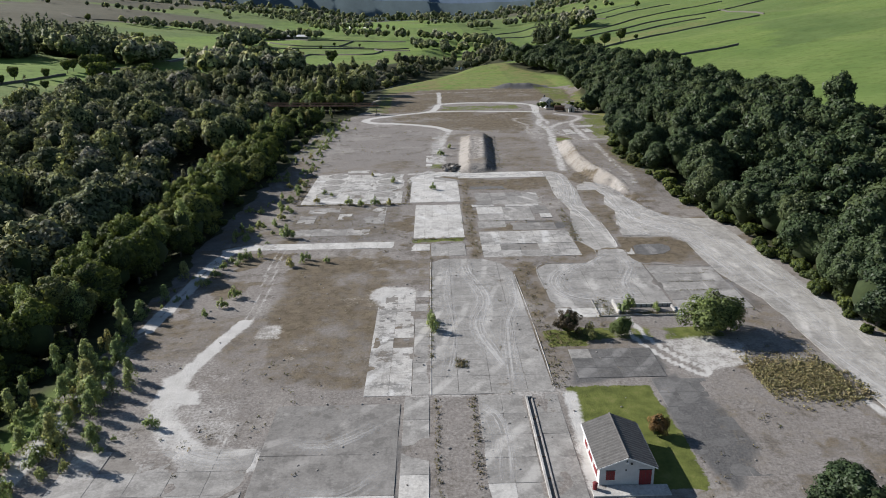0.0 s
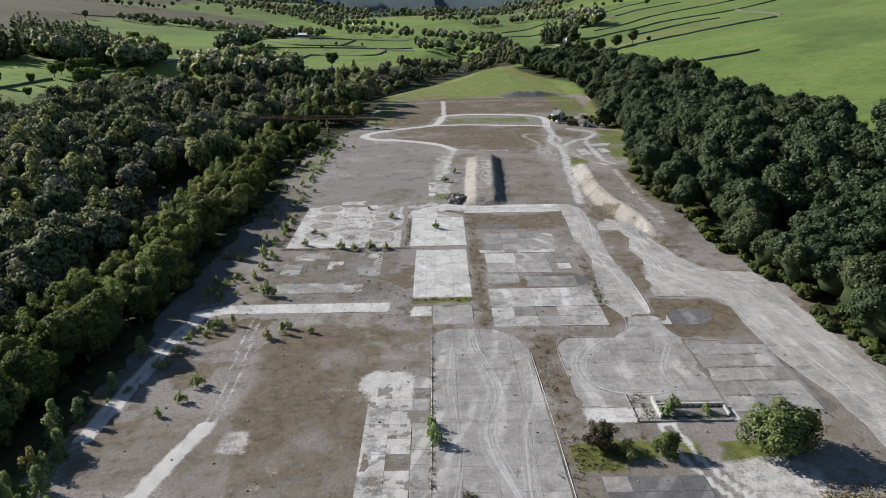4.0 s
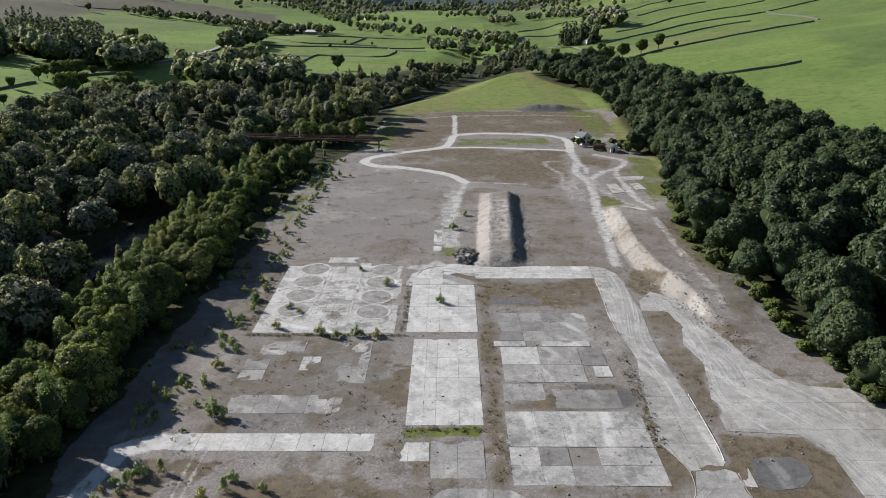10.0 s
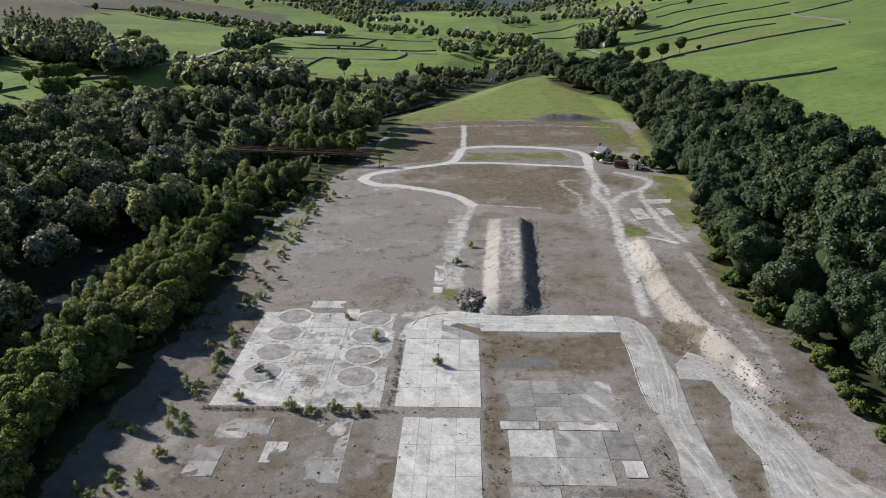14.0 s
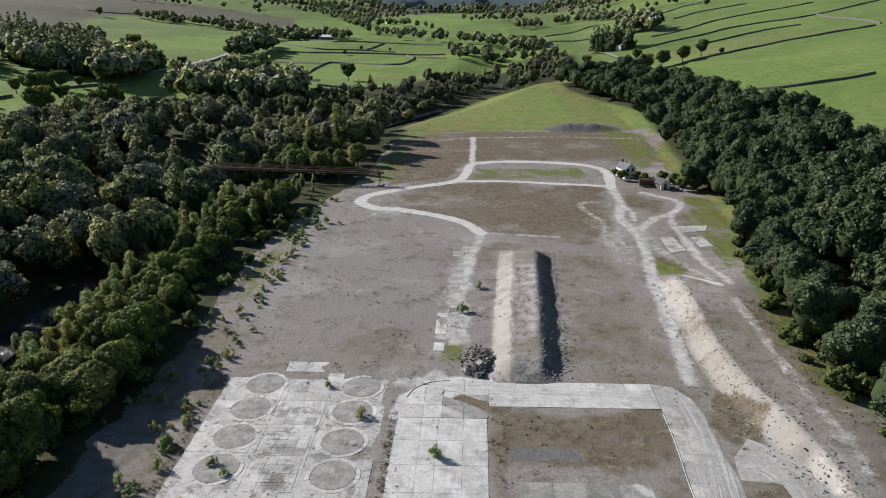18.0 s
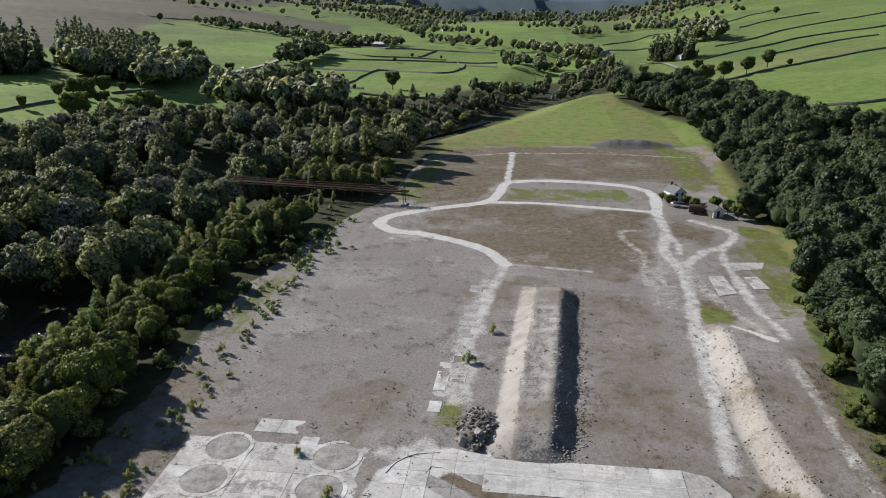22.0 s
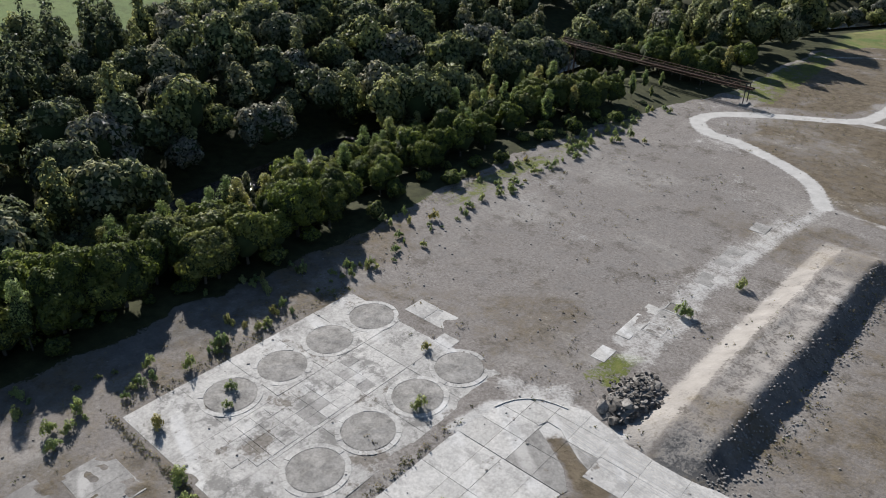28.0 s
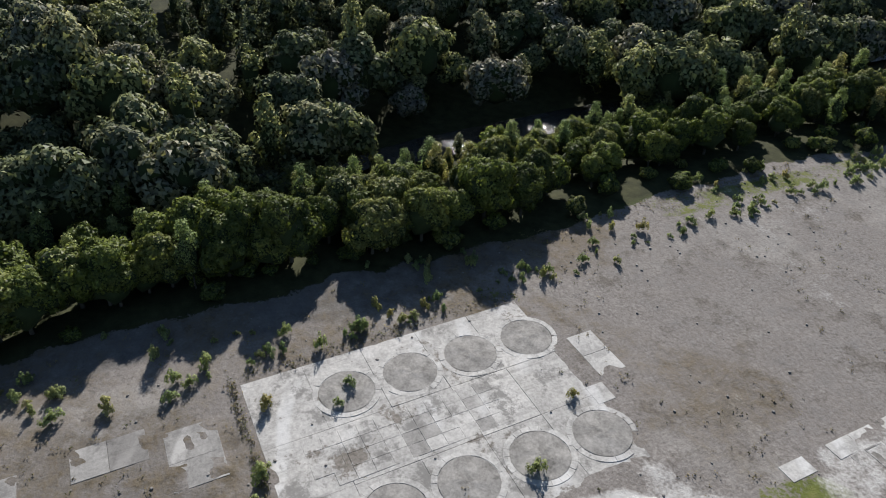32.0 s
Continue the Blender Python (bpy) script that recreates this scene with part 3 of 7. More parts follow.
paint_line(dust, [(-31.3, 92), (-31, 88), (-28.7, 84.4), (-24.5, 79.2), (-17, 77.3)], 3.6, 2.0, 0.7)
paint_line(dust, [(-40, 157), (-36, 159), (-32, 159.2)], 3.4, 0.9, 0.85)
paint_area(dust, [(-24, 337), (-10, 337), (-6, 325), (-20, 326)], 2.5, 0.35, 1.5)
paint_area(dust, [(-3, 230), (5, 236), (12, 231), (3, 227)], 1.6, 0.6, 1.2)
paint_area(dust, [(24, 92), (26, 92), (25, 70), (23.2, 70)], 0.4, 0.85, 0.3)
paint_area(dust, [(28, 121), (50, 121), (50, 117), (28, 117.5)], 0.6, 0.9, 0.3)
paint_ruts(dust, [(39, 116), (40, 108), (43, 101), (46, 97)], 2.0, 0.7, 0.95)
paint_area(dust, [(43, 107), (52, 109), (56, 106), (54, 99), (46, 96.5)], 1.0, 0.58, 0.8)
paint_line(dust, [(61.8, 101), (64.5, 90), (67, 78)], 1.0, 0.5, 0.8, 0.2)

paint_area(dust, [(-1.5, 219), (-0.5, 226), (3, 231), (9, 232.5), (15, 232), (15, 227), (9, 226.5), (6.8, 223), (6.6, 219)], 0.8, 0.85, 0.4)

paint_area(dust, [(-36, 92), (-22, 92), (-16, 80), (-30, 79)], 3.0, 0.42, 2.5)
paint_area(dust, [(2, 91), (24, 91), (24, 94), (2, 94)], 1.5, 0.5, 1.0)
paint_area(dust, [(6, 244), (10.5, 244), (12, 300), (8, 304), (5, 270)], 1.5, 0.52, 1.6)

paint_area(dust, [(-5.5, 133), (-1, 134), (3, 132), (3, 126), (-3.5, 124), (-4.5, 128)], 1.0, 0.72, 2.4)
# heath and dry moss
paint_area(veg, [(48.4, 204), (53, 204), (54, 197), (52, 190), (53.6, 184), (52, 176), (50, 163), (47.8, 164), (47.4, 186)], 0.8, 0.55, 0.8)
paint_area(veg, [(54.5, 184), (57, 186.2), (60.4, 184.6), (60, 181.6), (56.4, 181.4)], 0.5, 1.0, 0.6)
paint_area(veg, [(48.6, 162), (61, 161), (63, 157), (63, 144), (49.5, 143.8), (48.4, 152)], 0.8, 0.8, 1.0)
for area, amount in (([(14.6, 222), (44, 221), (40.5, 208), (33.9, 206.5), (18, 207.5), (15, 212)], 0.75), ([(-20, 96), (-4, 92.5), (3, 100), (1, 112), (-4, 125), (-2, 140), (-12, 153), (-22, 150), (-24, 120)], 0.72),
                     ([(14, 222), (17.5, 221), (16.8, 147), (14, 147)], 0.75), ([(-24, 400), (-24, 446), (8, 462), (90, 460), (84, 398), (60, 399), (20, 402), (8, 396), (2, 372), (-18, 362)], 0.85),
                     ([(14, 366), (55, 360), (52, 315), (40, 300), (16, 312), (0, 328), (-12, 334), (-14, 354), (2, 365)], 0.72), ([(29, 361), (55, 358), (52, 347), (30, 349)], 0.95),
                     ([(30, 292), (48, 296), (46, 240), (29, 236)], 0.50), ([(45, 95), (52, 99), (66, 97), (60, 70), (42, 70)], 0.28), ([(50, 100), (66, 99), (64, 90), (56, 93)], 0.9),
                     ([(16, 168.5), (37, 177), (36, 168), (30, 168)], 0.7), ([(16, 148), (38, 148), (47, 153), (38, 160), (36, 150), (24, 148.5)], 0.75), ([(49, 154), (60, 157), (66, 142), (54, 142)], 0.72),
                     ([(-40, 232), (-8, 250), (-6, 244), (-36, 228)], 0.45), ([(24, 118), (27.4, 121), (27.6, 143), (25, 146)], 0.7), ([(-27, 192), (-2, 192), (-3, 164), (-28, 165)], 0.42), ([(51, 222), (55, 212), (60, 196), (54, 200), (47, 224)], 0.8)):
    paint_area(veg, area, 2.2, amount, 2.2)
veg = np.maximum(veg, 0.46 * fade(0.48, 0.66, rough(X, Y, 26, 4)))
veg = np.maximum(veg, 0.62 * fade(0.55, 0.64, rough(X + 70, Y - 30, 5.5, 4)) * fade(0.40, 0.55, rough(X, Y, 34, 2)) * (1 - 0.6 * fade(225, 250, Y)))
dust = np.maximum(dust, 0.27 * fade(0.56, 0.68, rough(X * 0.8 + 11, Y * 0.8, 9, 5)) * fade(0.45, 0.6, rough(X - 60, Y, 40, 2)))

paint_area(veg, [(6.2, 226.3), (6.7, 227.8), (8.6, 227.7), (12.4, 225.2), (18, 223.1), (16.4, 220.3), (12.1, 222.8), (8.8, 224.9)], 0.4, 1.0, 0.3)
# turf
for area, amount in (([(25, 93), (37, 93.5), (36.8, 70), (25.5, 70)], 1.3), ([(12, 386), (50, 388), (54, 378), (50, 371), (11, 372)], 0.55), ([(24, 112), (30, 112), (31, 106), (24, 106)], 0.9), ([(30, 113), (42, 112), (42, 108), (31, 108)], 0.8),
                     ([(34.6, 125), (37, 125), (38.5, 117.5), (35, 117)], 0.9), ([(44, 113), (54, 113), (54, 108), (44, 108)], 0.75), ([(55, 291), (61.4, 288), (60, 280), (55, 279)], 0.7), ([(72, 330), (90, 338), (84, 290), (72, 284)], 0.5),
                     ([(38.5, 188), (41, 170), (39, 158), (37, 160), (36.8, 178)], 0.34), ([(5, 245), (10, 247), (10, 238), (5, 236)], 0.62), ([(70, 258), (76, 250), (80, 215), (74, 208), (66, 230), (67, 246)], 0.55), ([(-28, 368), (-15, 366), (-16, 430), (-24, 436)], 0.6),
                     ([(60, 100), (67, 99), (66, 94), (58, 96)], 0.5), ([(1, 163), (13, 163.5), (13, 160.5), (1, 160)], 0.75), ([(12, 105.5), (13.6, 105.5), (13.6, 101.5), (12, 101.5)], 0.9), ([(-44, 262), (-38, 262), (-34, 330), (-38, 340)], 0.5)):
    paint_area(green, area, 0.8, amount, 0.8)
green = np.maximum(green, 0.42 * fade(0.6, 0.75, rough(X + 300, Y, 14, 4)) * (X < -28) * (X > -50))

paint_area(green, [(66, 236), (76, 262), (90, 335), (97, 438), (104, 438), (96, 330), (80, 250), (74, 215)], 3.0, 0.24, 2.0)
paint_area(green, [(78.3, 350.6), (86.3, 346.4), (91.4, 334.9), (80, 289), (73.1, 293.7), (74.2, 317.4)], 1.5, 0.66, 1.5)
paint_area(green, [(70, 470), (88.4, 456.2), (84, 402), (72, 380), (70, 402)], 3.0, 0.6, 2.5)
for area in ([(55.9, 293.5), (62.6, 293.8), (61.4, 282.6), (54.4, 279.3)], [(60.6, 352.9), (70.9, 343.5), (67.4, 333.7), (58.2, 337.5)]):
    paint_area(veg, area, 1.0, 0.85, 1.2)
    paint_area(green, area, 1.5, 0.28, 1.5)
paint_area(veg, [(49, 222), (52, 231), (57, 221), (54, 214.5), (49.5, 213)], 1.0, 1.0, 1.2)
paint_area(veg, [(66, 196), (72, 204), (70, 230), (72, 260), (66, 262), (63, 230)], 1.5, 0.62, 2.0)
paint_area(dust, [(64, 205), (66, 205), (65, 235), (66.5, 262), (64.5, 262), (63, 235)], 0.8, 0.45, 1.0)
# asphalt
veg = np.clip(veg * (0.35 + 1.25 * rough(X, Y, 8, 4)), 0, 1)
green = np.clip(green * (0.45 + 1.0 * rough(X + 40, Y, 6, 4)), 0, 1)
for area, amount in (([(-33, 190), (-30, 158), (-3, 162.5), (-2, 191)], 0.45), ([(27, 105), (41, 104.5), (41, 96), (26, 94)], 0.85), ([(37, 96), (42, 97), (46, 78), (40, 70), (37.5, 80)], 0.85), ([(51, 152), (58, 154), (58, 146), (51, 145)], 0.8), ([(49, 142), (65, 141), (66, 120), (50, 118)], 0.62),
                     ([(69, 66), (80, 66), (80, 120), (72, 120)], 0.3), ([(-16, 90), (1.4, 90), (2, 64), (-16, 64)], 0.8), ([(36, 176), (40, 172), (38, 168.5), (30, 169), (26, 171), (30, 176.5)], 0.8), ([(-40, 245), (3, 246), (6, 300), (-14, 322), (-36, 320)], 0.30)):
    paint_area(dark, area, 1.2, amount, 1.2)

# darker track ground, deepened with the tree shade painted into it
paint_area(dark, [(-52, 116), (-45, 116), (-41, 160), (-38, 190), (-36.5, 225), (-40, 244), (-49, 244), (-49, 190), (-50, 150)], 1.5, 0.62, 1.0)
# bare spoil: the cut face and the heap
cut = X - bank_foot(Y)
spoil = np.maximum(spoil, fade(-1.0, 0.6, cut) * (1 - fade(3.4, 5.2, cut)) * fade(196, 210, Y) * (1 - fade(272, 284, Y)))
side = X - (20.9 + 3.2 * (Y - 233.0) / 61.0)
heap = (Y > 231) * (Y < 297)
# bare clay, more on the west flank to paint in its sunlit look
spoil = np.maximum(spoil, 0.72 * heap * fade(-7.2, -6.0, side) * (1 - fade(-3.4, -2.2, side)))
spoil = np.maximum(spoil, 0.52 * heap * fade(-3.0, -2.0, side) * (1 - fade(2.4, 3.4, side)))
# the heap's east flank, its shade painted in as dark ground
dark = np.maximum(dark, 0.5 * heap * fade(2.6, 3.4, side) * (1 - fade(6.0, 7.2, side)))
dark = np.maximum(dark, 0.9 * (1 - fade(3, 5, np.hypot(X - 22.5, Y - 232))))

site = fade(-1.4, 1.4, inside(X, Y, SITE) + 2.0 * wob + fade(405, 445, Y) * 26 * (rough(X, Y, 26, 4) - 0.5))
FAR_HEAP = [(43, 468), (55, 478), (80, 476), (80, 458), (49, 455)]
site = np.maximum(site, fade(-1.5, 2.0, inside(X, Y, FAR_HEAP) + 2 * wob))
paint_area(dark, FAR_HEAP, 2.0, 1.0, 2.0)
MEADOW = [(-24, 428), (-30, 480), (-8, 560), (40, 640), (58, 652), (84, 636), (90, 520), (94, 436)]
olive = np.maximum(fade(-6, 10, inside(X, Y, MEADOW) + 3 * wob), fade(40, 60, X) * (X < 104) * (Y < 460))
foot = fade(-9, -5, inside(X, Y, [(78, 30), (78, 160), (73, 205), (69, 236), (70.5, 258), (76, 286), (150, 286), (150, 30)])) * (Y < 300)
moor = np.clip(fade(380, 560, -X - 0.10 * (Y - 900)) * fade(0.28, 0.5, rough(X, Y, 160, 4)) + fade(1500, 2600, Y) * fade(0.35, 0.6, rough(X, Y, 500, 4)) + fade(700, 1300, X) * fade(0.35, 0.6, rough(X, Y, 300, 3)), 0, 1)
for area in ([(-565, 1023), (-526, 1116), (-442, 977), (-384, 810), (-424, 799)], [(-665, 1396), (-633, 1615), (-454, 1514), (-311, 1482), (-258, 1226), (-359, 1203), (-512, 1198), (-580, 1220)], [(-720, 1249), (-671, 1390), (-583, 1208), (-579, 1046)]):
    paint_area(moor, area, 25.0, 0.9, 8.0)
paint_area(moor, [(-706, 964), (-632, 1084), (-475, 998), (-383, 744), (-467, 690)], 20.0, 0.8, 12.0)
FOREST = [(-62, 40), (-60, 92), (-54, 116), (-50, 150), (-48, 190), (-48, 240), (-52, 262), (-50, 300), (-41, 352), (-32, 380), (-29, 430), (-34, 480), (-12, 560), (26, 634), (58, 645), (84, 700), (98, 845), (78, 850), (46, 755), (6, 680), (-40, 596), (-78, 566), (-125, 540), (-172, 500), (-186, 440), (-190, 340), (-190, 250), (-195, 40)]
BELT = [(80, 30), (80, 160), (75, 205), (71, 236), (72.5, 258), (78, 286), (88, 318), (88.5, 340), (83, 358), (84, 374), (87, 396), (89, 424), (93, 464), (95, 513), (82, 556), (68, 594), (66, 628), (94, 652), (118, 600), (134, 480), (142, 380), (142, 280), (146, 160), (150, 30)]
# painted shade reaches a few metres beyond the river wood's outline
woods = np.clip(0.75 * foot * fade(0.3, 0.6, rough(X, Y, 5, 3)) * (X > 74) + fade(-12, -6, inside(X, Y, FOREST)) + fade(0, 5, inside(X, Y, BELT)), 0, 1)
# the far term dulls distant greens to stand in for haze
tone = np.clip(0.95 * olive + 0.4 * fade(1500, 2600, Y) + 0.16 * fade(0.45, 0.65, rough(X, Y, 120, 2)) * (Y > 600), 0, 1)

olive = olive * (1 - 0.8 * fade(-4, 14, inside(X, Y, [(7, 456), (14, 527), (30, 642), (66, 612), (88, 514), (87, 482), (44, 478), (27, 452)]) + 5 * wob))
tone = np.clip(tone, 0, olive + 0.4)
paint_area(tone, [(162, 792), (203, 766), (297, 787), (278, 743), (210, 717), (164, 701)], 12.0, 0.7, 4.0)
paint_area(tone, [(-74, 677), (-42, 695), (-7, 685), (-10, 657), (-29, 647), (-66, 651)], 6.0, 0.6, 4.0)
# pastures, each with its own green
fr = np.random.RandomState(17)
seeds = np.stack([fr.uniform(-900, 900, 150), fr.uniform(430, 2400, 150)], -1)
shade, best, field = fr.rand(150), np.full(len(X), 1e18), np.full(len(X), 0.4)
bent = 50 * (rough(X, Y, 90, 2) - 0.5)
for (sx_, sy_), v_ in zip(seeds, shade):
    d = (X + bent - sx_) ** 2 + (0.7 * (Y + bent - sy_)) ** 2
    k = d < best
    best[k], field[k] = d[k], v_
# west pastures painted brighter to make up for their weakly lit slope
field = np.where(Y > 470, np.clip(field * 0.75 + 0.35 * (X < 60) * (X > -420), 0, 1), 0.4)
nx, ny = len(gx), len(gy)
k = (np.arange(ny - 1)[:, None] * nx + np.arange(nx - 1)[None, :]).ravel()
me = mesh_np("ground", np.stack([X, Y, Z], -1), np.stack([k, k + 1, k + nx + 1, k + nx], -1), True)
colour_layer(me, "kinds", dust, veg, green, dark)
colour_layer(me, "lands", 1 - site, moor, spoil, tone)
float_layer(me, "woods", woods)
float_layer(me, "field", field)
me.materials.append(GROUND)
tagged(new("ground", me), "grey gravel yard with chalky tracks and green valley pasture", "ground", kind="structure")

# river
yy = np.arange(40, 700, 6.0)
cx = river_line(yy)
half = 3.4 + 1.4 * fade(234, 244, yy) * (1 - fade(282, 292, yy))
v = np.concatenate([np.stack([cx - half, yy, yy * 0 - 6.2], -1), np.stack([cx + half, yy, yy * 0 - 6.2], -1)])
i = np.arange(len(yy) - 1)
WATER, n_, l_, b_ = material("river_water", 0.16, specular=0.5)
b_.inputs["Base Color"].default_value = (0.012, 0.014, 0.011, 1)
bump(n_, l_, b_, noise_node(n_, l_, 1.1, 6, position(n_), 0.7), 1.0, 0.35)
me = mesh_np("river", v, np.stack([i, i + len(yy), i + len(yy) + 1, i + 1], -1))
me.materials.append(WATER)
tagged(new("river", me), "dark shallow river glinting between wooded banks", "river", kind="structure")

# hills that close the valley, ridge behind ridge, haze put into their blue
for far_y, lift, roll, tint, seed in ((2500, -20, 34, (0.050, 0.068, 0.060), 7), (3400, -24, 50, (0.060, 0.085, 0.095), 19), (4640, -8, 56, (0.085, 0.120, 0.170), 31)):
    xx = np.linspace(-0.6 * far_y, 0.65 * far_y, 160)
    top = lift + roll * rough(xx, xx * 0 + seed, far_y * 0.22, 5) + 26 * np.exp(-((xx - 0.2 * far_y) / (0.12 * far_y)) ** 2) * (far_y > 3000) + 34 * (far_y > 3000) + 45 * (1 - fade(-0.22, 0.02, xx / far_y)) * (far_y > 3000) + 130 * fade(0.14, 0.55, np.abs(xx) / far_y)
    v = np.concatenate([np.stack([xx, xx * 0 + far_y - 160, xx * 0 - 260], -1), np.stack([xx, xx * 0 + far_y, top], -1), np.stack([xx, xx * 0 + far_y + 90, top - 60], -1)])
    i = np.concatenate([np.arange(159), np.arange(159) + 160])
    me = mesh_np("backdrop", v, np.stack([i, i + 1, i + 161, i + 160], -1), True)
    me.materials.append(plain("hazed_hills", tint, tuple(1.5 * t for t in tint), 0.012, 1.0))
    tagged(new("backdrop", me), "distant hills closing the valley, haze painted in blue", "hills", kind="structure")


# ---- trees ----
ICO = {}


def ball(fine):
    """A unit ball of triangles: points and faces."""
    if fine not in ICO:
        bm = bmesh.new()
        bmesh.ops.create_icosphere(bm, subdivisions=fine, radius=1.0)
        ICO[fine] = np.array([p.co for p in bm.verts]), np.array([[p.index for p in q.verts] for q in bm.faces])
        bm.free()
    return ICO[fine]


def lumps(rng, middles, radii, fine, uneven=0.16):
    """Uneven balls of foliage, with the way each point of them faces."""
    unit, faces = ball(fine)
    vs, fs, ns = [], [], []
    for i, (m, r) in enumerate(zip(middles, radii)):
        vs.append(m + unit * (r * rng.uniform(1 - uneven, 1 + uneven, len(unit)))[:, None])
        fs.append(faces + i * len(unit))
        ns.append(unit)
    return np.concatenate(vs), np.concatenate(fs), np.concatenate(ns)


def leaves(rng, middles, radii, count, size, up=0.25, heart=None):
    """Three-cornered leaf sprays all over the given clumps."""
    which = rng.choice(len(middles), count, p=radii**2 / (radii**2).sum())
    d = rng.normal(size=(count, 3))
    d[:, 2] += up
    d /= np.linalg.norm(d, axis=1)[:, None]
    at = middles[which] + d * (radii[which] * rng.uniform(0.78, 1.14, count))[:, None]
    out = at - (middles.mean(0) if heart is None else heart)
    out = out / (np.linalg.norm(out, axis=1)[:, None] + 1e-6)
    face = 0.95 * d + 0.35 * out + 0.30 * rng.normal(size=(count, 3)) + (0, 0, 0.12)
    face /= np.linalg.norm(face, axis=1)[:, None]
    a = np.cross(face, rng.normal(size=(count, 3)))
    a /= np.linalg.norm(a, axis=1)[:, None]
    b = np.cross(face, a)
    s = size * rng.uniform(0.6, 1.35, count)[:, None]
    corners = [at + s * (u * a * rng.uniform(0.8, 1.3, (count, 1)) + w * b * rng.uniform(0.8, 1.3, (count, 1))) for u, w in ((-1, -0.6), (1, -0.55), (0.05, 1.1))]
    v = np.stack(corners, 1).reshape(-1, 3)
    # shading normal blended from clump and crown, not the leaf's own face
    shading_normal = 0.55 * d + 0.45 * out + 0.38 * rng.normal(size=(count, 3))
    shading_normal /= np.linalg.norm(shading_normal, axis=1)[:, None]
    return v, np.arange(count * 3).reshape(-1, 3), np.repeat(shading_normal, 3, axis=0)


def crown(rng, kind, clumps, count, size, fine=2):
    """Lobes, clumps and leaves of one crown whose trunk stands at 0; height about 12 m for a broad tree."""
    lobes = None
    if kind == "broad":
        # a few big lobes, each set all over with small clumps
        n = 11
        d = rng.normal(size=(n, 3))
        d[:, 2] = np.abs(d[:, 2]) - 0.35
        d /= np.linalg.norm(d, axis=1)[:, None]
        big = np.vstack([d * (3.0, 3.0, 3.1) * rng.uniform(0.75, 1.05, (n, 1)) + (0, 0, 6.2), [[0, 0, 8.3]]])
        wide = np.append(rng.uniform(1.35, 2.1, n), 1.9)
        which = rng.choice(n + 1, clumps, p=wide**2 / (wide**2).sum())
        e = rng.normal(size=(clumps, 3)) + 0.5 * (big[which] - (0, 0, 6.0)) / 3.0 + (0, 0, 0.35)
        e /= np.linalg.norm(e, axis=1)[:, None]
        middles = big[which] + e * (wide[which] * rng.uniform(0.72, 1.0, clumps))[:, None]
        radii = rng.uniform(0.5, 0.95, clumps)
        lobes = big, wide * 0.84
        core, squash, z = 2.9, 1.05, 5.8
    elif kind == "birch":
        t = rng.rand(clumps)
        a = rng.rand(clumps) * 6.283
        r = 1.9 * np.sin(np.pi * np.clip(0.18 + 0.8 * t, 0, 1)) * rng.uniform(0.5, 1.0, clumps)
        middles = np.stack([r * np.cos(a), r * np.sin(a), 2.6 + 8.6 * t], -1)
        radii = rng.uniform(0.5, 0.95, clumps)
        core, squash, z = 1.35, 2.6, 6.0
    elif kind == "sapling":
        t = rng.rand(clumps)
        a = rng.rand(clumps) * 6.283
        r = 1.5 * (1.05 - t) ** 0.7 * rng.uniform(0.3, 1.0, clumps)
        middles = np.stack([r * np.cos(a), r * np.sin(a), 0.4 + 4.4 * t], -1)
        radii = rng.uniform(0.3, 0.65, clumps)
        core, squash, z = 0.16, 2.6, 1.6
    elif kind == "willow":
        d = rng.normal(size=(clumps, 3))
        d[:, 2] = np.abs(d[:, 2]) - 0.25
        d /= np.linalg.norm(d, axis=1)[:, None]
        middles = d * (4.9, 4.1, 4.2) * rng.uniform(0.4, 1.08, (clumps, 1)) * (0.86 + 0.2 * np.sin(3 * np.arctan2(d[:, 1:2], d[:, :1]) + 5 * d[:, 2:3])) + (0, 0, 3.4)
        radii = rng.uniform(0.7, 1.45, clumps)
        core, squash, z = 3.0, 0.95, 3.6
    elif kind == "conifer":
        t = rng.rand(clumps) ** 1.3
        a = rng.rand(clumps) * 6.283
        r = 2.9 * (1 - t) * rng.uniform(0.55, 1.0, clumps) + 0.15
        middles = np.stack([r * np.cos(a), r * np.sin(a), 1.8 + 12.5 * t], -1)
        radii = 0.35 + 0.85 * (1 - t)
        core, squash, z = 1.3, 3.2, 5.6
    else:
        d = rng.normal(size=(clumps, 3))
        d[:, 2] = np.abs(d[:, 2])
        d /= np.linalg.norm(d, axis=1)[:, None]
        middles = d * (1.25, 0.9, 1.15) * rng.uniform(0.3, 1.15, (clumps, 1)) + (0, 0, 0.4)
        radii = rng.uniform(0.12, 0.42, clumps)
        core, squash, z = 0.2, 0.8, 0.45
    if lobes:
        v, f, shading_normal = leaves(rng, np.vstack([middles, lobes[0]]), np.append(radii, lobes[1] * 1.12), count, size)
    else:
        v, f, shading_normal = leaves(rng, middles, radii, count, size)
        if kind in ("sapling", "shrub"):
            # shading normals tipped upwards so that low plants catch more sun
            shading_normal = 0.6 * shading_normal + (0, 0, 0.6)
            shading_normal /= np.linalg.norm(shading_normal, axis=1)[:, None]
    if fine > 1 and lobes:
        lv, lf, ln = lumps(rng, middles, radii * 0.7, 1)
        v, f, shading_normal = np.concatenate([v, lv]), np.concatenate([f, lf + len(v)]), np.concatenate([shading_normal, ln])
    unit, cf = ball(fine)
    cv = unit * core * rng.uniform(0.8, 1.15, (len(unit), 1)) * (1, 1, squash)
    cv = cv + (0, 0, z)
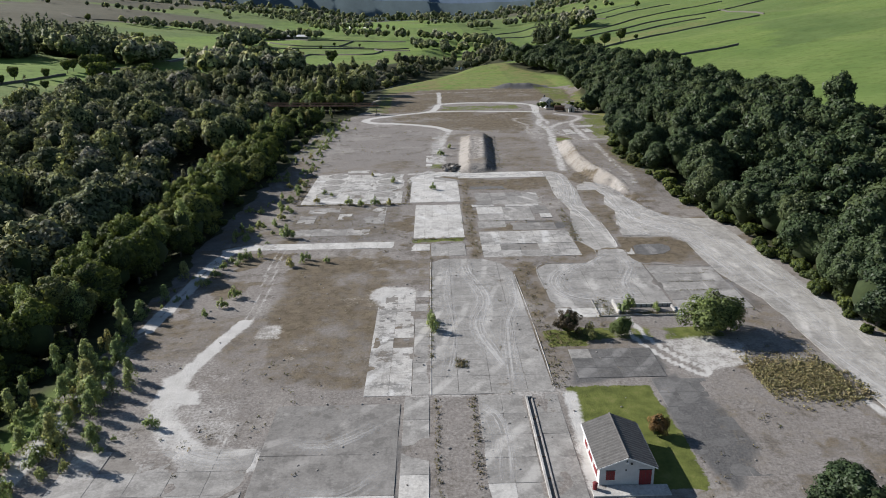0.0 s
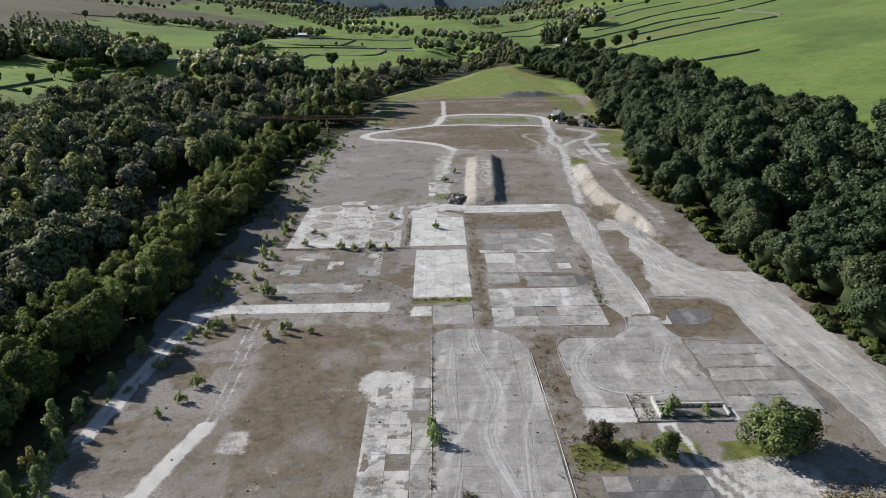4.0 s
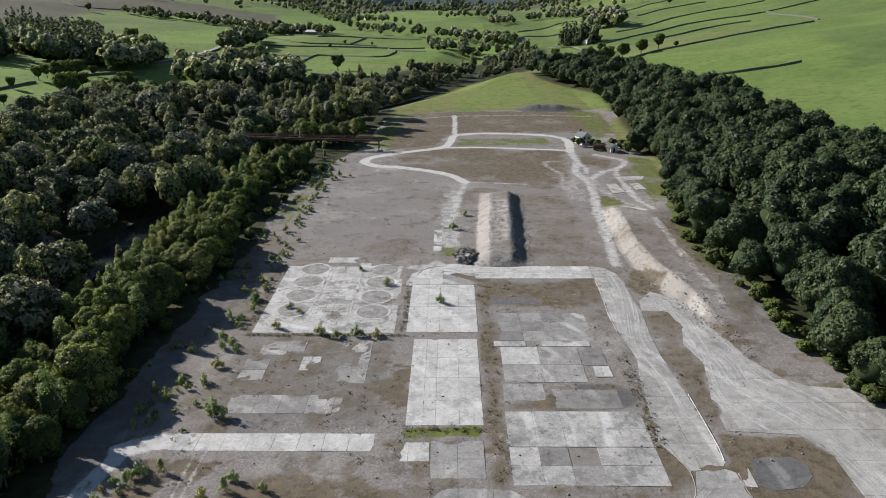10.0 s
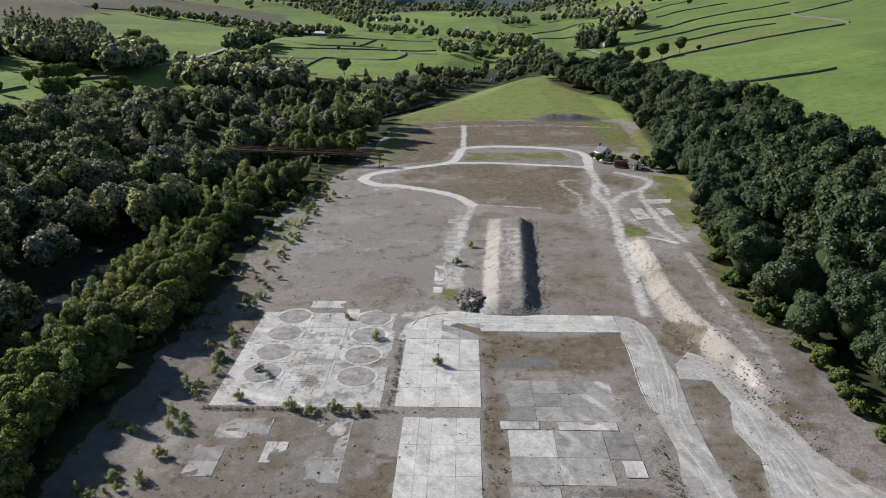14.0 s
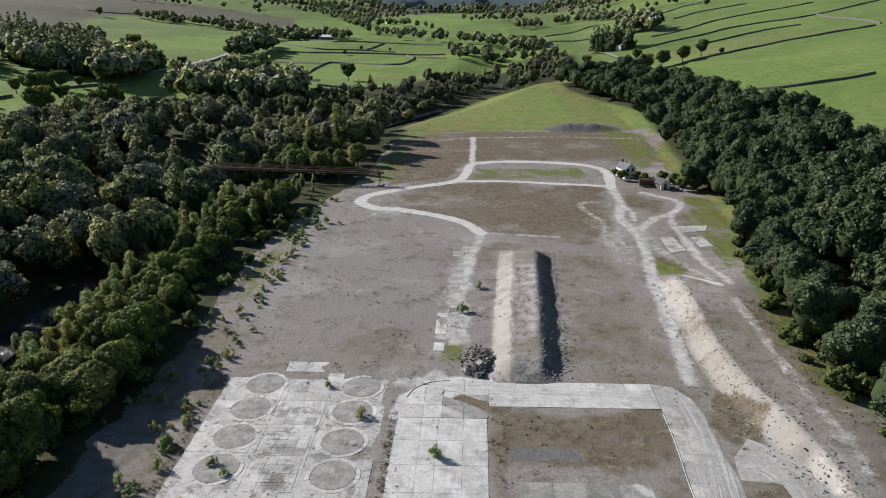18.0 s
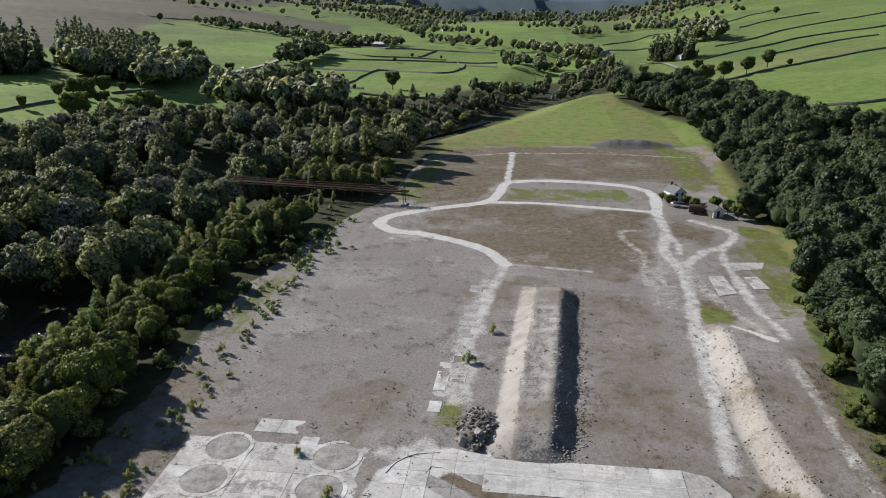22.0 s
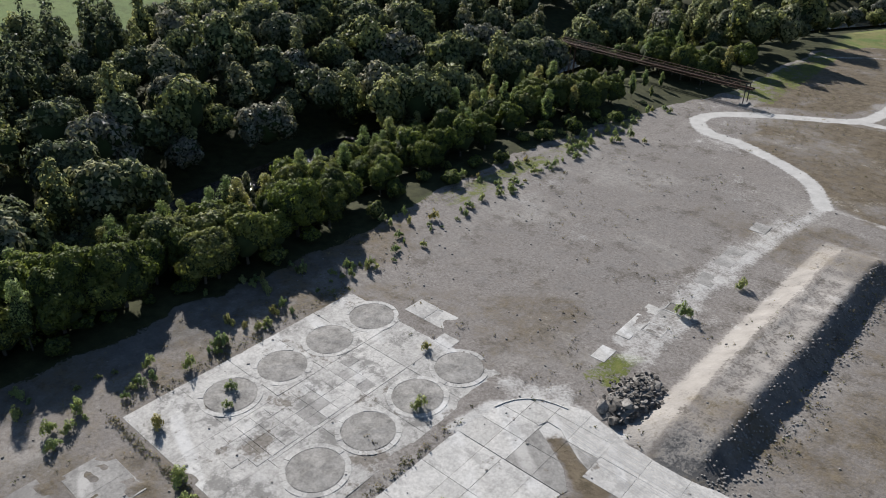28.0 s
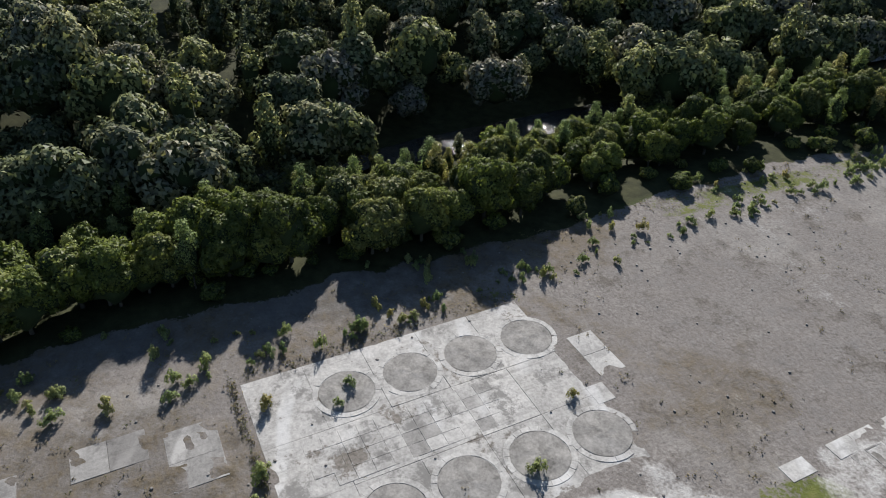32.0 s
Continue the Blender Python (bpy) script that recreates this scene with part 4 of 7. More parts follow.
    if lobes:
        lv, lf, ln = lumps(rng, *lobes, fine, 0.10)
        cv, cf = np.concatenate([cv, lv]), np.concatenate([cf, lf + len(cv)])
    return v, f, shading_normal, cv, cf


def limb(bm, a, b, r0, r1, sides=6):
    a, b = Vector(a), Vector(b)
    turn = (b - a).to_track_quat("Z", "Y").to_matrix().to_4x4()
    bmesh.ops.create_cone(bm, cap_ends=True, segments=sides, radius1=r0, radius2=r1, depth=(b - a).length, matrix=Matrix.Translation((a + b) / 2) @ turn)


def tree_model(name, kind, seed, clumps, count, size, leaf_mat, label, category="tree"):
    """One tree with trunk, crown and a dark core painted as the shade inside the crown, waiting at the origin to be
    copied.
    """
    rng = np.random.RandomState(seed)
    tree = new(name)
    v, f, shading_normal, cv, cf = crown(rng, kind, clumps, count, size)
    bm = bmesh.new()
    top = {"broad": 7.5, "willow": 6.0, "birch": 10.5, "conifer": 13.5, "sapling": 4.6}.get(kind, 0.7)
    wide = {"broad": 0.34, "willow": 0.3, "birch": 0.14, "conifer": 0.22, "sapling": 0.07}.get(kind, 0.05)
    bend = rng.uniform(-0.5, 0.5, 2) if kind == "broad" else rng.uniform(-0.15, 0.15, 2)
    limb(bm, (0, 0, -0.6), (bend[0] * 0.5, bend[1] * 0.5, top * 0.45), wide, wide * 0.75)
    limb(bm, (bend[0] * 0.5, bend[1] * 0.5, top * 0.45), (bend[0], bend[1], top), wide * 0.75, wide * 0.25)
    for _ in range(5):
        a = rng.rand() * 6.283
        r = top * (0.32 if kind == "broad" else 0.13)
        limb(bm, (bend[0] * 0.5, bend[1] * 0.5, top * rng.uniform(0.4, 0.6)), (r * math.cos(a), r * math.sin(a), top * rng.uniform(0.75, 1.05)), wide * 0.4, wide * 0.12, 5)
    part("trunk", bm, BARK, tree)
    me = mesh_np("crown", v, f)
    vector_layer(me, "shading_normal", shading_normal)
    cr = part_of("crown", me, leaf_mat, tree)
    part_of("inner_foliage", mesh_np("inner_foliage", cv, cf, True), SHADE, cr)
    return tagged(tree, label, category)


def joined_trees(name, models, places, leaf_mat, label, category):
    """Very many plants in one mesh. models: arrays of crowns; places: x, y, z, scale, which."""
    rng = np.random.RandomState(3)
    vs, fs, shading_normals, tints, vs2, fs2, n, n2 = [], [], [], [], [], [], 0, 0
    for x, y, z, s, w in places:
        v, f, shading_normal, cv, cf = models[int(w)]
        a = rng.rand() * 6.283
        c, d = math.cos(a), math.sin(a)
        turn = np.array([[c, d, 0], [-d, c, 0], [0, 0, 1]]) * s * np.array([1, 1, rng.uniform(0.85, 1.2)])
        vs.append(v @ turn + (x, y, z))
        shading_normals.append(shading_normal @ (turn / s))
        fs.append(f + n)
        tints.append(np.full(len(v), 0.02 if w >= 6 else 0.62 + 0.2 * rng.rand() if w >= 4 else rng.rand()))
        vs2.append(cv @ turn + (x, y, z))
        fs2.append(cf + n2)
        n, n2 = n + len(v), n2 + len(cv)
    me = mesh_np(name, np.concatenate(vs), np.concatenate(fs))
    float_layer(me, "tint", np.concatenate(tints))
    vector_layer(me, "shading_normal", np.concatenate(shading_normals))
    ob = tagged(part_of(name, me, leaf_mat), label, category, kind="stuff")
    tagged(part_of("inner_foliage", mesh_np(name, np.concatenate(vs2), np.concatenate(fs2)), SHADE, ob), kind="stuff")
    return ob


def scatter(rng, outline, spacing, jitter=0.42):
    p = np.array(outline, float)
    x, y = np.meshgrid(np.arange(p[:, 0].min(), p[:, 0].max(), spacing), np.arange(p[:, 1].min(), p[:, 1].max(), spacing * 0.88))
    x[::2] += spacing / 2
    x, y = x.ravel() + rng.uniform(-jitter, jitter, x.size) * spacing, y.ravel() + rng.uniform(-jitter, jitter, x.size) * spacing
    keep = inside(x, y, outline) > 0
    return x[keep], y[keep]


rng = np.random.RandomState(11)
BROAD = [tree_model("broadleaf_tree", "broad", s, 84, 11500, 0.17, LEAF, "full-leaved dark green broadleaf tree in the woodland edge") for s in (1, 2, 3, 4, 9, 10)]
OAKS = [tree_model("belt_tree", "broad", s, 96, 12500, 0.165, LEAF_DARK, "tall dense dark green tree in the shelter belt") for s in (21, 22, 23)]
BIRCHES = [tree_model("birch_tree", "birch", s, 44, 3000, 0.12, LEAF_BIRCH, "slender yellow-green birch tree on the river bank") for s in (5, 6)]
fx, fy = scatter(rng, FOREST, 9.6)
sx, sy = scatter(rng, FOREST, 5.6)
strip = (sx > river_line(sy)) & (sy < 380)
keep = (fx <= river_line(fy)) | (fy >= 380)
fx, fy = np.concatenate([fx[keep], sx[strip]]), np.concatenate([fy[keep], sy[strip]])
bx, by = scatter(rng, BELT, 8.4)
keep = (np.abs(fx - river_line(fy)) > 4.0 + 2.0 * fade(234, 244, fy) * (1 - fade(282, 292, fy))) & ~((np.abs(fy - 365 + (fx + 51) * 0.1) < 5) & (fx > -84) & (fx < -20))
clearing = np.hypot((fx + 98) / 20, (fy - 410) / 22) > 1
keep &= clearing
fx, fy = fx[keep], fy[keep]
keep = (fy > 66) | (fx < -60)
fx, fy = fx[keep], fy[keep]
seen = by > 80
bx, by = bx[seen], by[seen]
edge_f = np.minimum(inside(fx, fy, FOREST), 400)
east_side = (fx - river_line(fy)) > 0
front = east_side & (fy < 400) & (fy > 70)
order = np.argsort(-fx + 1e6 * ~front)[:290]
near_f = np.zeros(len(fx), bool)
near_f[order] = front[order]
for x, y in zip(fx[near_f], fy[near_f]):
    d = x - river_line(y)
    low = (228 < y < 288 and d < 15) or (340 < y < 362)
    birch = low or (d < 24 and rng.rand() < 0.75) or rng.rand() < 0.12
    model = (BIRCHES if birch else BROAD)[rng.randint(2 if birch else 6)]
    edge = float(inside(np.array([x]), np.array([y]), FOREST)[0])
    s = rng.uniform(0.3, 0.52) if low else rng.uniform(0.72, 1.02) if birch else rng.uniform(0.72, 1.12) * (1.08 - 0.08 * float(fade(130, 175, y)))
    if not birch:
        s *= 1.0 - 0.16 * float(fade(238, 256, y)) * (1 - float(fade(5, 16, edge)))
    copy_thing(model, pose(x, y, ground_z(x, y) - (0.1 if birch else 1.3 * s), 0, 0, rng.uniform(0, 360)) @ Matrix.Diagonal((s, s, s * rng.uniform(0.9, 1.12), 1)))
edge_b = inside(bx, by, BELT)
near_b = (bx < 112) & (edge_b < 13) & (by < 420)
for x, y in zip(bx[near_b], by[near_b]):
    s = rng.uniform(0.95, 1.5)
    copy_thing(OAKS[rng.randint(3)], pose(x, y, ground_z(x, y) - 1.9 * s, 0, 0, rng.uniform(0, 360)) @ Matrix.Diagonal((s, s, s * rng.uniform(0.85, 1.15), 1)))
print("near trees", near_f.sum(), near_b.sum(), "joined", (~near_f).sum(), (~near_b).sum())
r2 = np.random.RandomState(8)
FAR = [crown(r2, "broad", 50, 2500, 0.265, 1) for _ in range(4)] + [crown(r2, "birch", 30, 1000, 0.22, 1) for _ in range(2)] + [crown(r2, "conifer", 40, 1100, 0.27, 1) for _ in range(2)]
places = []
for x, y in zip(fx[~near_f], fy[~near_f]):
    d = x - river_line(y)
    w = rng.randint(4) if rng.rand() < 0.78 else rng.randint(4, 6)
    if -95 < d < -20 and value_noise(x, y, 40) > 0.78:
        w = rng.randint(6, 8)
    low = 228 < y < 288 and 0 < d < 18
    places.append((x, y, ground_z(x, y) - 0.2, rng.uniform(0.3, 0.52) if low else rng.uniform(0.8, 1.75) * (1 - 0.4 * float(fade(430, 520, y))), rng.randint(4, 6) if low else w))
joined_trees("river_woodland", FAR, places, LEAF_FAR, "dense mixed dark green woodland along the river", "woodland")
places = [(x, y, ground_z(x, y) - 0.2, rng.uniform(0.95, 1.55), rng.randint(4)) for x, y in zip(bx[~near_b], by[~near_b])]
joined_trees("hillside_woodland", FAR, places, LEAF_BELT, "dense dark green broadleaf shelter belt below the hillside", "woodland")
for m in (*BROAD, *OAKS, *BIRCHES):
    for o in (*m.children_recursive, m):
        bpy.data.objects.remove(o)


# ---- built things on the yard ----
RUST = plain("rusty_steel", (0.055, 0.032, 0.023), (0.125, 0.074, 0.050), 2.5, 0.75, 0.3)
RENDERED = plain("white_render", (0.60, 0.59, 0.57), (0.76, 0.75, 0.73), 1.2, 0.9)
# grey of the farm sheds; on the gatehouse front it paints the gable's shade
GREY_AND_SHADE_RENDER = plain("grey_and_shade_render", (0.40, 0.41, 0.43), (0.52, 0.53, 0.55), 1.2, 0.9)
RED_PAINT = plain("red_painted_board", (0.13, 0.018, 0.022), (0.21, 0.032, 0.036), 2.0, 0.6)
SLATE = plain("weathered_roof_sheet", (0.062, 0.060, 0.059), (0.13, 0.126, 0.123), 1.4, 0.8)
SLATE_DARK = plain("dark_slate", (0.075, 0.078, 0.085), (0.15, 0.155, 0.165), 2.0, 0.6)
WHITE_PAINT = plain("white_paint", (0.66, 0.66, 0.66), (0.80, 0.80, 0.80), 3.0, 0.5)
STONE = plain("field_stone", (0.055, 0.052, 0.045), (0.15, 0.14, 0.12), 1.1, 0.95, depth=0.1)
RUBBLE, n_, l_, b_ = material("broken_concrete", 0.92)
l_.new(mix(n_, l_, 1.0, ramp(n_, l_, noise_node(n_, l_, 2.0, 6, position(n_)), (0.3, (0.09, 0.084, 0.078)), (0.7, (0.30, 0.285, 0.268))), ramp(n_, l_, n_.new("ShaderNodeObjectInfo").outputs["Random"], (0.0, (0.30, 0.29, 0.28)), (0.6, (0.75, 0.73, 0.71)), (1.0, (1.5, 1.47, 1.43))), "MULTIPLY"), b_.inputs["Base Color"])
bump(n_, l_, b_, noise_node(n_, l_, 7.0, 5, position(n_)), 0.5, 0.05)
DARK_METAL = plain("dark_metal", (0.03, 0.03, 0.035), (0.08, 0.08, 0.085), 2.0, 0.5, 0.6)
MUD = plain("tank_silt", (0.10, 0.095, 0.088), (0.38, 0.366, 0.347), 0.55, 0.9, depth=0.03)
GLASS_DARK = plain("dark_opening", (0.012, 0.012, 0.014), (0.03, 0.03, 0.034), 2.0, 0.3)

SLABS = {}


def slab_mesh(w, d, mat, thick=0.22):
    """One cast bay with a small chamfer, its top at 0."""
    key = (round(w, 2), round(d, 2), mat.name)
    if key not in SLABS:
        bm = bmesh.new()
        a, b, c = w / 2, d / 2, 0.014
        rings = [[(-a, -b, -thick), (a, -b, -thick), (a, b, -thick), (-a, b, -thick)], [(-a, -b, -c), (a, -b, -c), (a, b, -c), (-a, b, -c)], [(-a + c, -b + c, 0), (a - c, -b + c, 0), (a - c, b - c, 0), (-a + c, b - c, 0)]]
        vs = [[bm.verts.new(p) for p in ring] for ring in rings]
        for low, high in zip(vs[:-1], vs[1:]):
            for q in range(4):
                bm.faces.new((low[q], low[(q + 1) % 4], high[(q + 1) % 4], high[q]))
        bm.faces.new(vs[2])
        me = bpy.data.meshes.new("slab")
        bm.to_mesh(me)
        bm.free()
        me.materials.append(mat)
        SLABS[key] = me
    return SLABS[key]


def pavement(xs, ys, white, grey, missing, label, z=0.06, seed=1, gap=0.03, filling=None, dark=None, pale=None):
    """A cast floor in bays. xs, ys: the joints; white and grey: shares of pale and grey bays, the rest dark."""
    rng = np.random.RandomState(seed)
    bm = bmesh.new()
    box(bm, xs[0], ys[0], -0.4, xs[-1], ys[-1], z - 0.07)
    floor = tagged(part("pavement", bm, filling or (GRAVEL_FILL if missing else JOINT)), label, "pavement", kind="structure")
    for x0, x1 in zip(xs[:-1], xs[1:]):
        for y0, y1 in zip(ys[:-1], ys[1:]):
            u, cx, cy, m, odd = float(np.clip(1.7 * value_noise((x0 + x1) / 2 + 50 * seed, (y0 + y1) / 2, 15) - 0.35 + 0.05 * rng.normal(), 0, 0.999)), (x0 + x1) / 2, (y0 + y1) / 2, rng.rand(), rng.rand()
            if m < missing:
                continue
            if odd > 0.22:
                u = 0.0 if white >= 0.5 else white + 0.001 if grey >= 0.45 else 0.999
            mat = pale or WHITE_CONCRETE if u < white else GREY_CONCRETE if u < white + grey else dark or DARK_CONCRETE
            ob = part_of("slab", slab_mesh(x1 - x0 - gap, y1 - y0 - gap, mat), None, floor)
            ob.matrix_world = pose(cx, cy, z + rng.uniform(-0.012, 0.012), rng.normal() * 0.12, rng.normal() * 0.12, rng.normal() * 0.15)
    return floor


def even(a, b, n):
    return list(np.linspace(a, b, n + 1))


TANKS = [(-24.6, 205.9), (-24.4, 213.6), (-24.2, 221.4), (-23.9, 229.0), (-7.8, 204.9), (-7.8, 212.8), (-7.6, 220.9), (-7.3, 228.5)]


def clipped(poly, axis, at, keep_above):
    """What is left of an outline on one side of a line across x (axis 0) or y (axis 1)."""
    out = []
    for p, q in zip(poly, poly[1:] + poly[:1]):
        a, b = (p[axis] - at, q[axis] - at) if keep_above else (at - p[axis], at - q[axis])
        if a >= 0:
            out.append(p)
        if a * b < 0:
            t = a / (a - b)
            out.append((p[0] + t * (q[0] - p[0]), p[1] + t * (q[1] - p[1])))
    return out


def cast_floor(outline, xs, ys, mat, label, z=0.06, gap=0.05, seed=1, category="pavement"):
    """A cast floor with a free outline, cut into bays along the joints."""
    floor = None
    for x0, x1 in zip(xs[:-1], xs[1:]):
        for y0, y1 in zip(ys[:-1], ys[1:]):
            p = clipped(clipped(clipped(clipped(outline, 0, x0 + gap / 2, True), 0, x1 - gap / 2, False), 1, y0 + gap / 2, True), 1, y1 - gap / 2, False)
            area = abs(sum(a[0] * b[1] - a[1] * b[0] for a, b in zip(p, p[1:] + p[:1]))) / 2 if p else 0
            if area < 0.4:
                continue
            if floor is None:
                floor = tagged(base("pavement", 0, 0, 0.0), label, category, kind="structure")
            bm = bmesh.new()
            top, low = [bm.verts.new((*q, z)) for q in p], [bm.verts.new((*q, -0.3)) for q in p]
            bm.faces.new(top)
            for i in range(len(p)):
                bm.faces.new((low[i], low[(i + 1) % len(p)], top[(i + 1) % len(p)], top[i]))
            bmesh.ops.recalc_face_normals(bm, faces=bm.faces)
            part("slab", bm, mat(x0, y0) if callable(mat) else mat, floor)
    return floor


def kerb(pts, width=0.18, high=0.09, mat=None):
    line = np.array(curve_points(pts, 1.2))
    t = np.gradient(line, axis=0)
    side = np.stack([-t[:, 1], t[:, 0]], -1) / np.linalg.norm(t, axis=1)[:, None] * width / 2
    cols = [np.column_stack([line + side * o, np.full(len(line), h)]) for o, h in ((-1, -0.3), (-1, high), (1, high), (1, -0.3))]
    i = (np.arange(len(line) - 1)[:, None] * 4 + np.arange(3)[None, :]).ravel()
    me = mesh_np("kerb", np.stack(cols, 1).reshape(-1, 3), np.stack([i, i + 1, i + 5, i + 4], -1))
    return tagged(part_of("kerb", me, mat or WHITE_CONCRETE), "pale concrete kerb along the road edge", "kerb", kind="structure")


cast_floor(LONG_FLOOR, [5.6, 9.4, 14.1, 19.3, 23.1], even(92, 149.2, 11), GREY_CONCRETE, "long worn grey concrete floor with tyre sweeps")
cast_floor(FORECOURT, even(27.2, 49.7, 5), even(121.2, 153.4, 7), GREY_CONCRETE, "broad grey concrete forecourt narrowing to a neck")
cast_floor(ROAD_WEST, [39, 43.6, 48.2], even(152.5, 231, 12), ROAD_CONCRETE, "pale grey concrete road with tyre sweeps", z=0.05)
cast_floor(ROAD_EAST, [48, 52.5, 57, 61.5, 66, 70.5, 75, 79.5], even(64, 216, 20), ROAD_CONCRETE, "broad pale grey road and turning apron", z=0.05)
kerb([(47.8, 173), (47.8, 164), (47.7, 158), (47.4, 155)])
kerb([(36.8, 160.4), (39.2, 160.8), (40.4, 158.5), (40.9, 155.5), (41.8, 152.6), (41.0, 147.6), (38.2, 144.4), (33, 144.5), (29.5, 144.5), (27.3, 141.5), (27.4, 130)], 0.14, 0.075, GREY_CONCRETE)
kerb([(48.4, 152.2), (48.3, 147.4), (49.8, 143.6), (56, 142.2), (61.5, 141.8)], 0.14, 0.075, GREY_CONCRETE)
kerb([(23.2, 93), (23.2, 104), (22.9, 122), (22.4, 139)], 0.13, 0.075)
kerb([(5.45, 92), (5.45, 120), (5.45, 147)], 0.13, 0.075)
kerb([(41.6, 222), (41.5, 214), (40.9, 203), (41.1, 196)], 0.14, 0.08)
pavement([2.7, 5.5], even(92, 131, 12), 0.05, 0.9, 0.10, "narrow broken concrete strip beside the long floor", z=0.06, seed=3)
pavement([-4.2, -0.7, 2.6], [92, 95.2, 98.6, 103.4, 107.0, 110.6, 114.2, 117.8, 121.4, 125.0, 129.2], 0.62, 0.38, 0.06, "crumbling pale grey concrete floor with small pits", z=0.05, seed=10, pale=STAINED_CONCRETE)
# flat pads, dark in colour to stand in for small open pits
pits = tagged(new("pit_covers"), "row of small dark pads standing in for pits in concrete", "pit cover")
for q in range(9):
    for x_ in (-3.1, -1.2, 1.4):
        if (q * 7 + int(10 * x_)) % 5 > 1:
            part("cover", box(bmesh.new(), x_ - 0.45, 104.4 + 2.55 * q, -0.2, x_ + 0.45, 105.0 + 2.55 * q, 0.066, 0.01), DARK_CONCRETE, pits)
pavement([-0.3, 3.6, 6.2, 10.1, 13.8], even(195.6, 219.6, 4), 1.0, 0.0, 0.0, "chalk-white concrete floor beside the tank bases", seed=5)
pavement([1.4, 4.0, 6.0, 9.8, 13.5], even(163.6, 192.6, 4), 1.0, 0.0, 0.0, "chalk-white concrete floor with worn patches", seed=6)
pavement([5.5, 9.4, 13.3], even(150.8, 159.6, 2), 0.3, 0.7, 0.0, "grey concrete floor in four bays", seed=7)
pavement([-1.0, 2.2, 5.3], [154.6, 159.2], 0.5, 0.5, 0.0, "grey concrete strip beside the cross track", seed=8)
pavement(even(14.2, 41.6, 6), [223.2, 227.0, 231.0], 1.0, 0.0, 0.0, "pale concrete haul road across the yard", seed=9)
cast_floor(APRON, [-0.5, 3.6, 6.6, 10.1, 14.25], [219.66, 223.4, 226.6, 229.6, 233], lambda x0, y0: GREY_CONCRETE if x0 > 6 and y0 < 226 else WHITE_CONCRETE, "pale concrete apron where the haul road turns", z=0.06)
kerb([(0.6, 225.6), (1.6, 228.2), (4.0, 230.4), (7.4, 231.2)], 0.16, 0.13)
pavement([-30.6, -20.2, -12.3, -2.6], even(195.2, 231.2, 5), 1.0, 0.0, 0.0, "white stained concrete floor round the tank bases", z=0.05, seed=13, filling=STAINED_CONCRETE, pale=STAINED_CONCRETE)
pavement(even(-19.6, -12.8, 4), even(199, 221, 11), 0.75, 0.25, 0.10, "rows of small pale concrete tiles between the tanks", z=0.075, seed=14, pale=STAINED_CONCRETE)
pavement([-18.5, -16.8, -15.1], [180.5, 183.0, 185.6], 0.9, 0.1, 0.0, "small crumbling white concrete plinth in gravel", z=0.06, seed=15, pale=STAINED_CONCRETE)
pavement([-11.9, -9.1, -6.3], even(176.2, 192, 3), 0.1, 0.85, 0.0, "broken grey concrete floor of a cleared shed", z=0.05, seed=16)
pavement([-28.6, -24.2], [177.2, 180.8, 184.6], 0.0, 0.9, 0.0, "weedy grey concrete pad in gravel", z=0.05, seed=50)
pavement([-27.8, -23.4, -19.4, -15.0, -10.6, -6.2], [166.8, 172.4], 0.0, 0.5, 0.1, "row of weedy concrete bays along the cross track", z=0.05, seed=51)
pavement([-27.0, -22.5, -18.8], [186.2, 191.6], 0.0, 0.9, 0.0, "grey concrete pad below the tank floor", z=0.05, seed=52)
pavement(even(18.0, 35.8, 4), [192.0, 196.2, 200.3, 204.4], 0.05, 0.75, 0.0, "grey concrete shed floor with cracked bays", z=0.05, seed=17)
pavement(even(16.6, 34.7, 6), [189.7, 191.9], 0.8, 0.2, 0.08, "pale concrete strip across the shed floors", z=0.06, seed=43, pale=PATCHY_CONCRETE)
pavement([17.7, 24.6, 32.0], [176.6, 182.8, 189.5], 0.05, 0.85, 0.0, "broad grey concrete shed floor with oil stains", z=0.05, seed=44)
pavement([32.1, 36.5], [182.5, 186.0, 189.5], 0.0, 0.2, 0.0, "dark concrete bay beside the shed floor", z=0.05, seed=45)
pavement([33.7, 35.1, 36.6], [178.4, 182.2], 1.0, 0.0, 0.0, "small white concrete plinth in two halves", z=0.10, seed=46)
pavement([17.2, 20.7, 24.1], [170.5, 176.1], 0.2, 0.8, 0.0, "pale grey concrete corner floor", z=0.05, seed=47)
pavement(even(25.4, 36.2, 3), [168.4, 174.3], 0.0, 0.2, 0.0, "dark worn concrete floor edged by weeds", z=0.05, seed=48)
pavement(even(16.8, 28.0, 3), [209.0, 212.9], 0.0, 0.0, 0.0, "dark asphalt strip in dry heath", z=0.04, seed=49, dark=TAR)
pavement(even(17.0, 38.4, 5), [158.2, 163, 167.6], 0.9, 0.1, 0.0, "pale worn concrete shed floor", z=0.06, seed=18, pale=PATCHY_CONCRETE)
pavement(even(17.0, 38.4, 5), [149.4, 153.8, 158.1], 0.55, 0.40, 0.06, "grey worn concrete shed floor", z=0.05, seed=28, pale=PATCHY_CONCRETE)
pavement(even(-33, -3, 8), [157.0, 161.4], 0.9, 0.1, 0.0, "pale concrete strip of the cross track", seed=19)
cast_floor(PAD, [49, 54, 59], [148, 157], TAR, "dark concrete pad between the roads", z=0.03)
cast_floor([(48.2, 153), (50.1, 153.3), (49.9, 149.2), (48.3, 149.3)], [48, 51], [149, 154], STAINED_CONCRETE, "small white concrete pad at the junction", z=0.065)
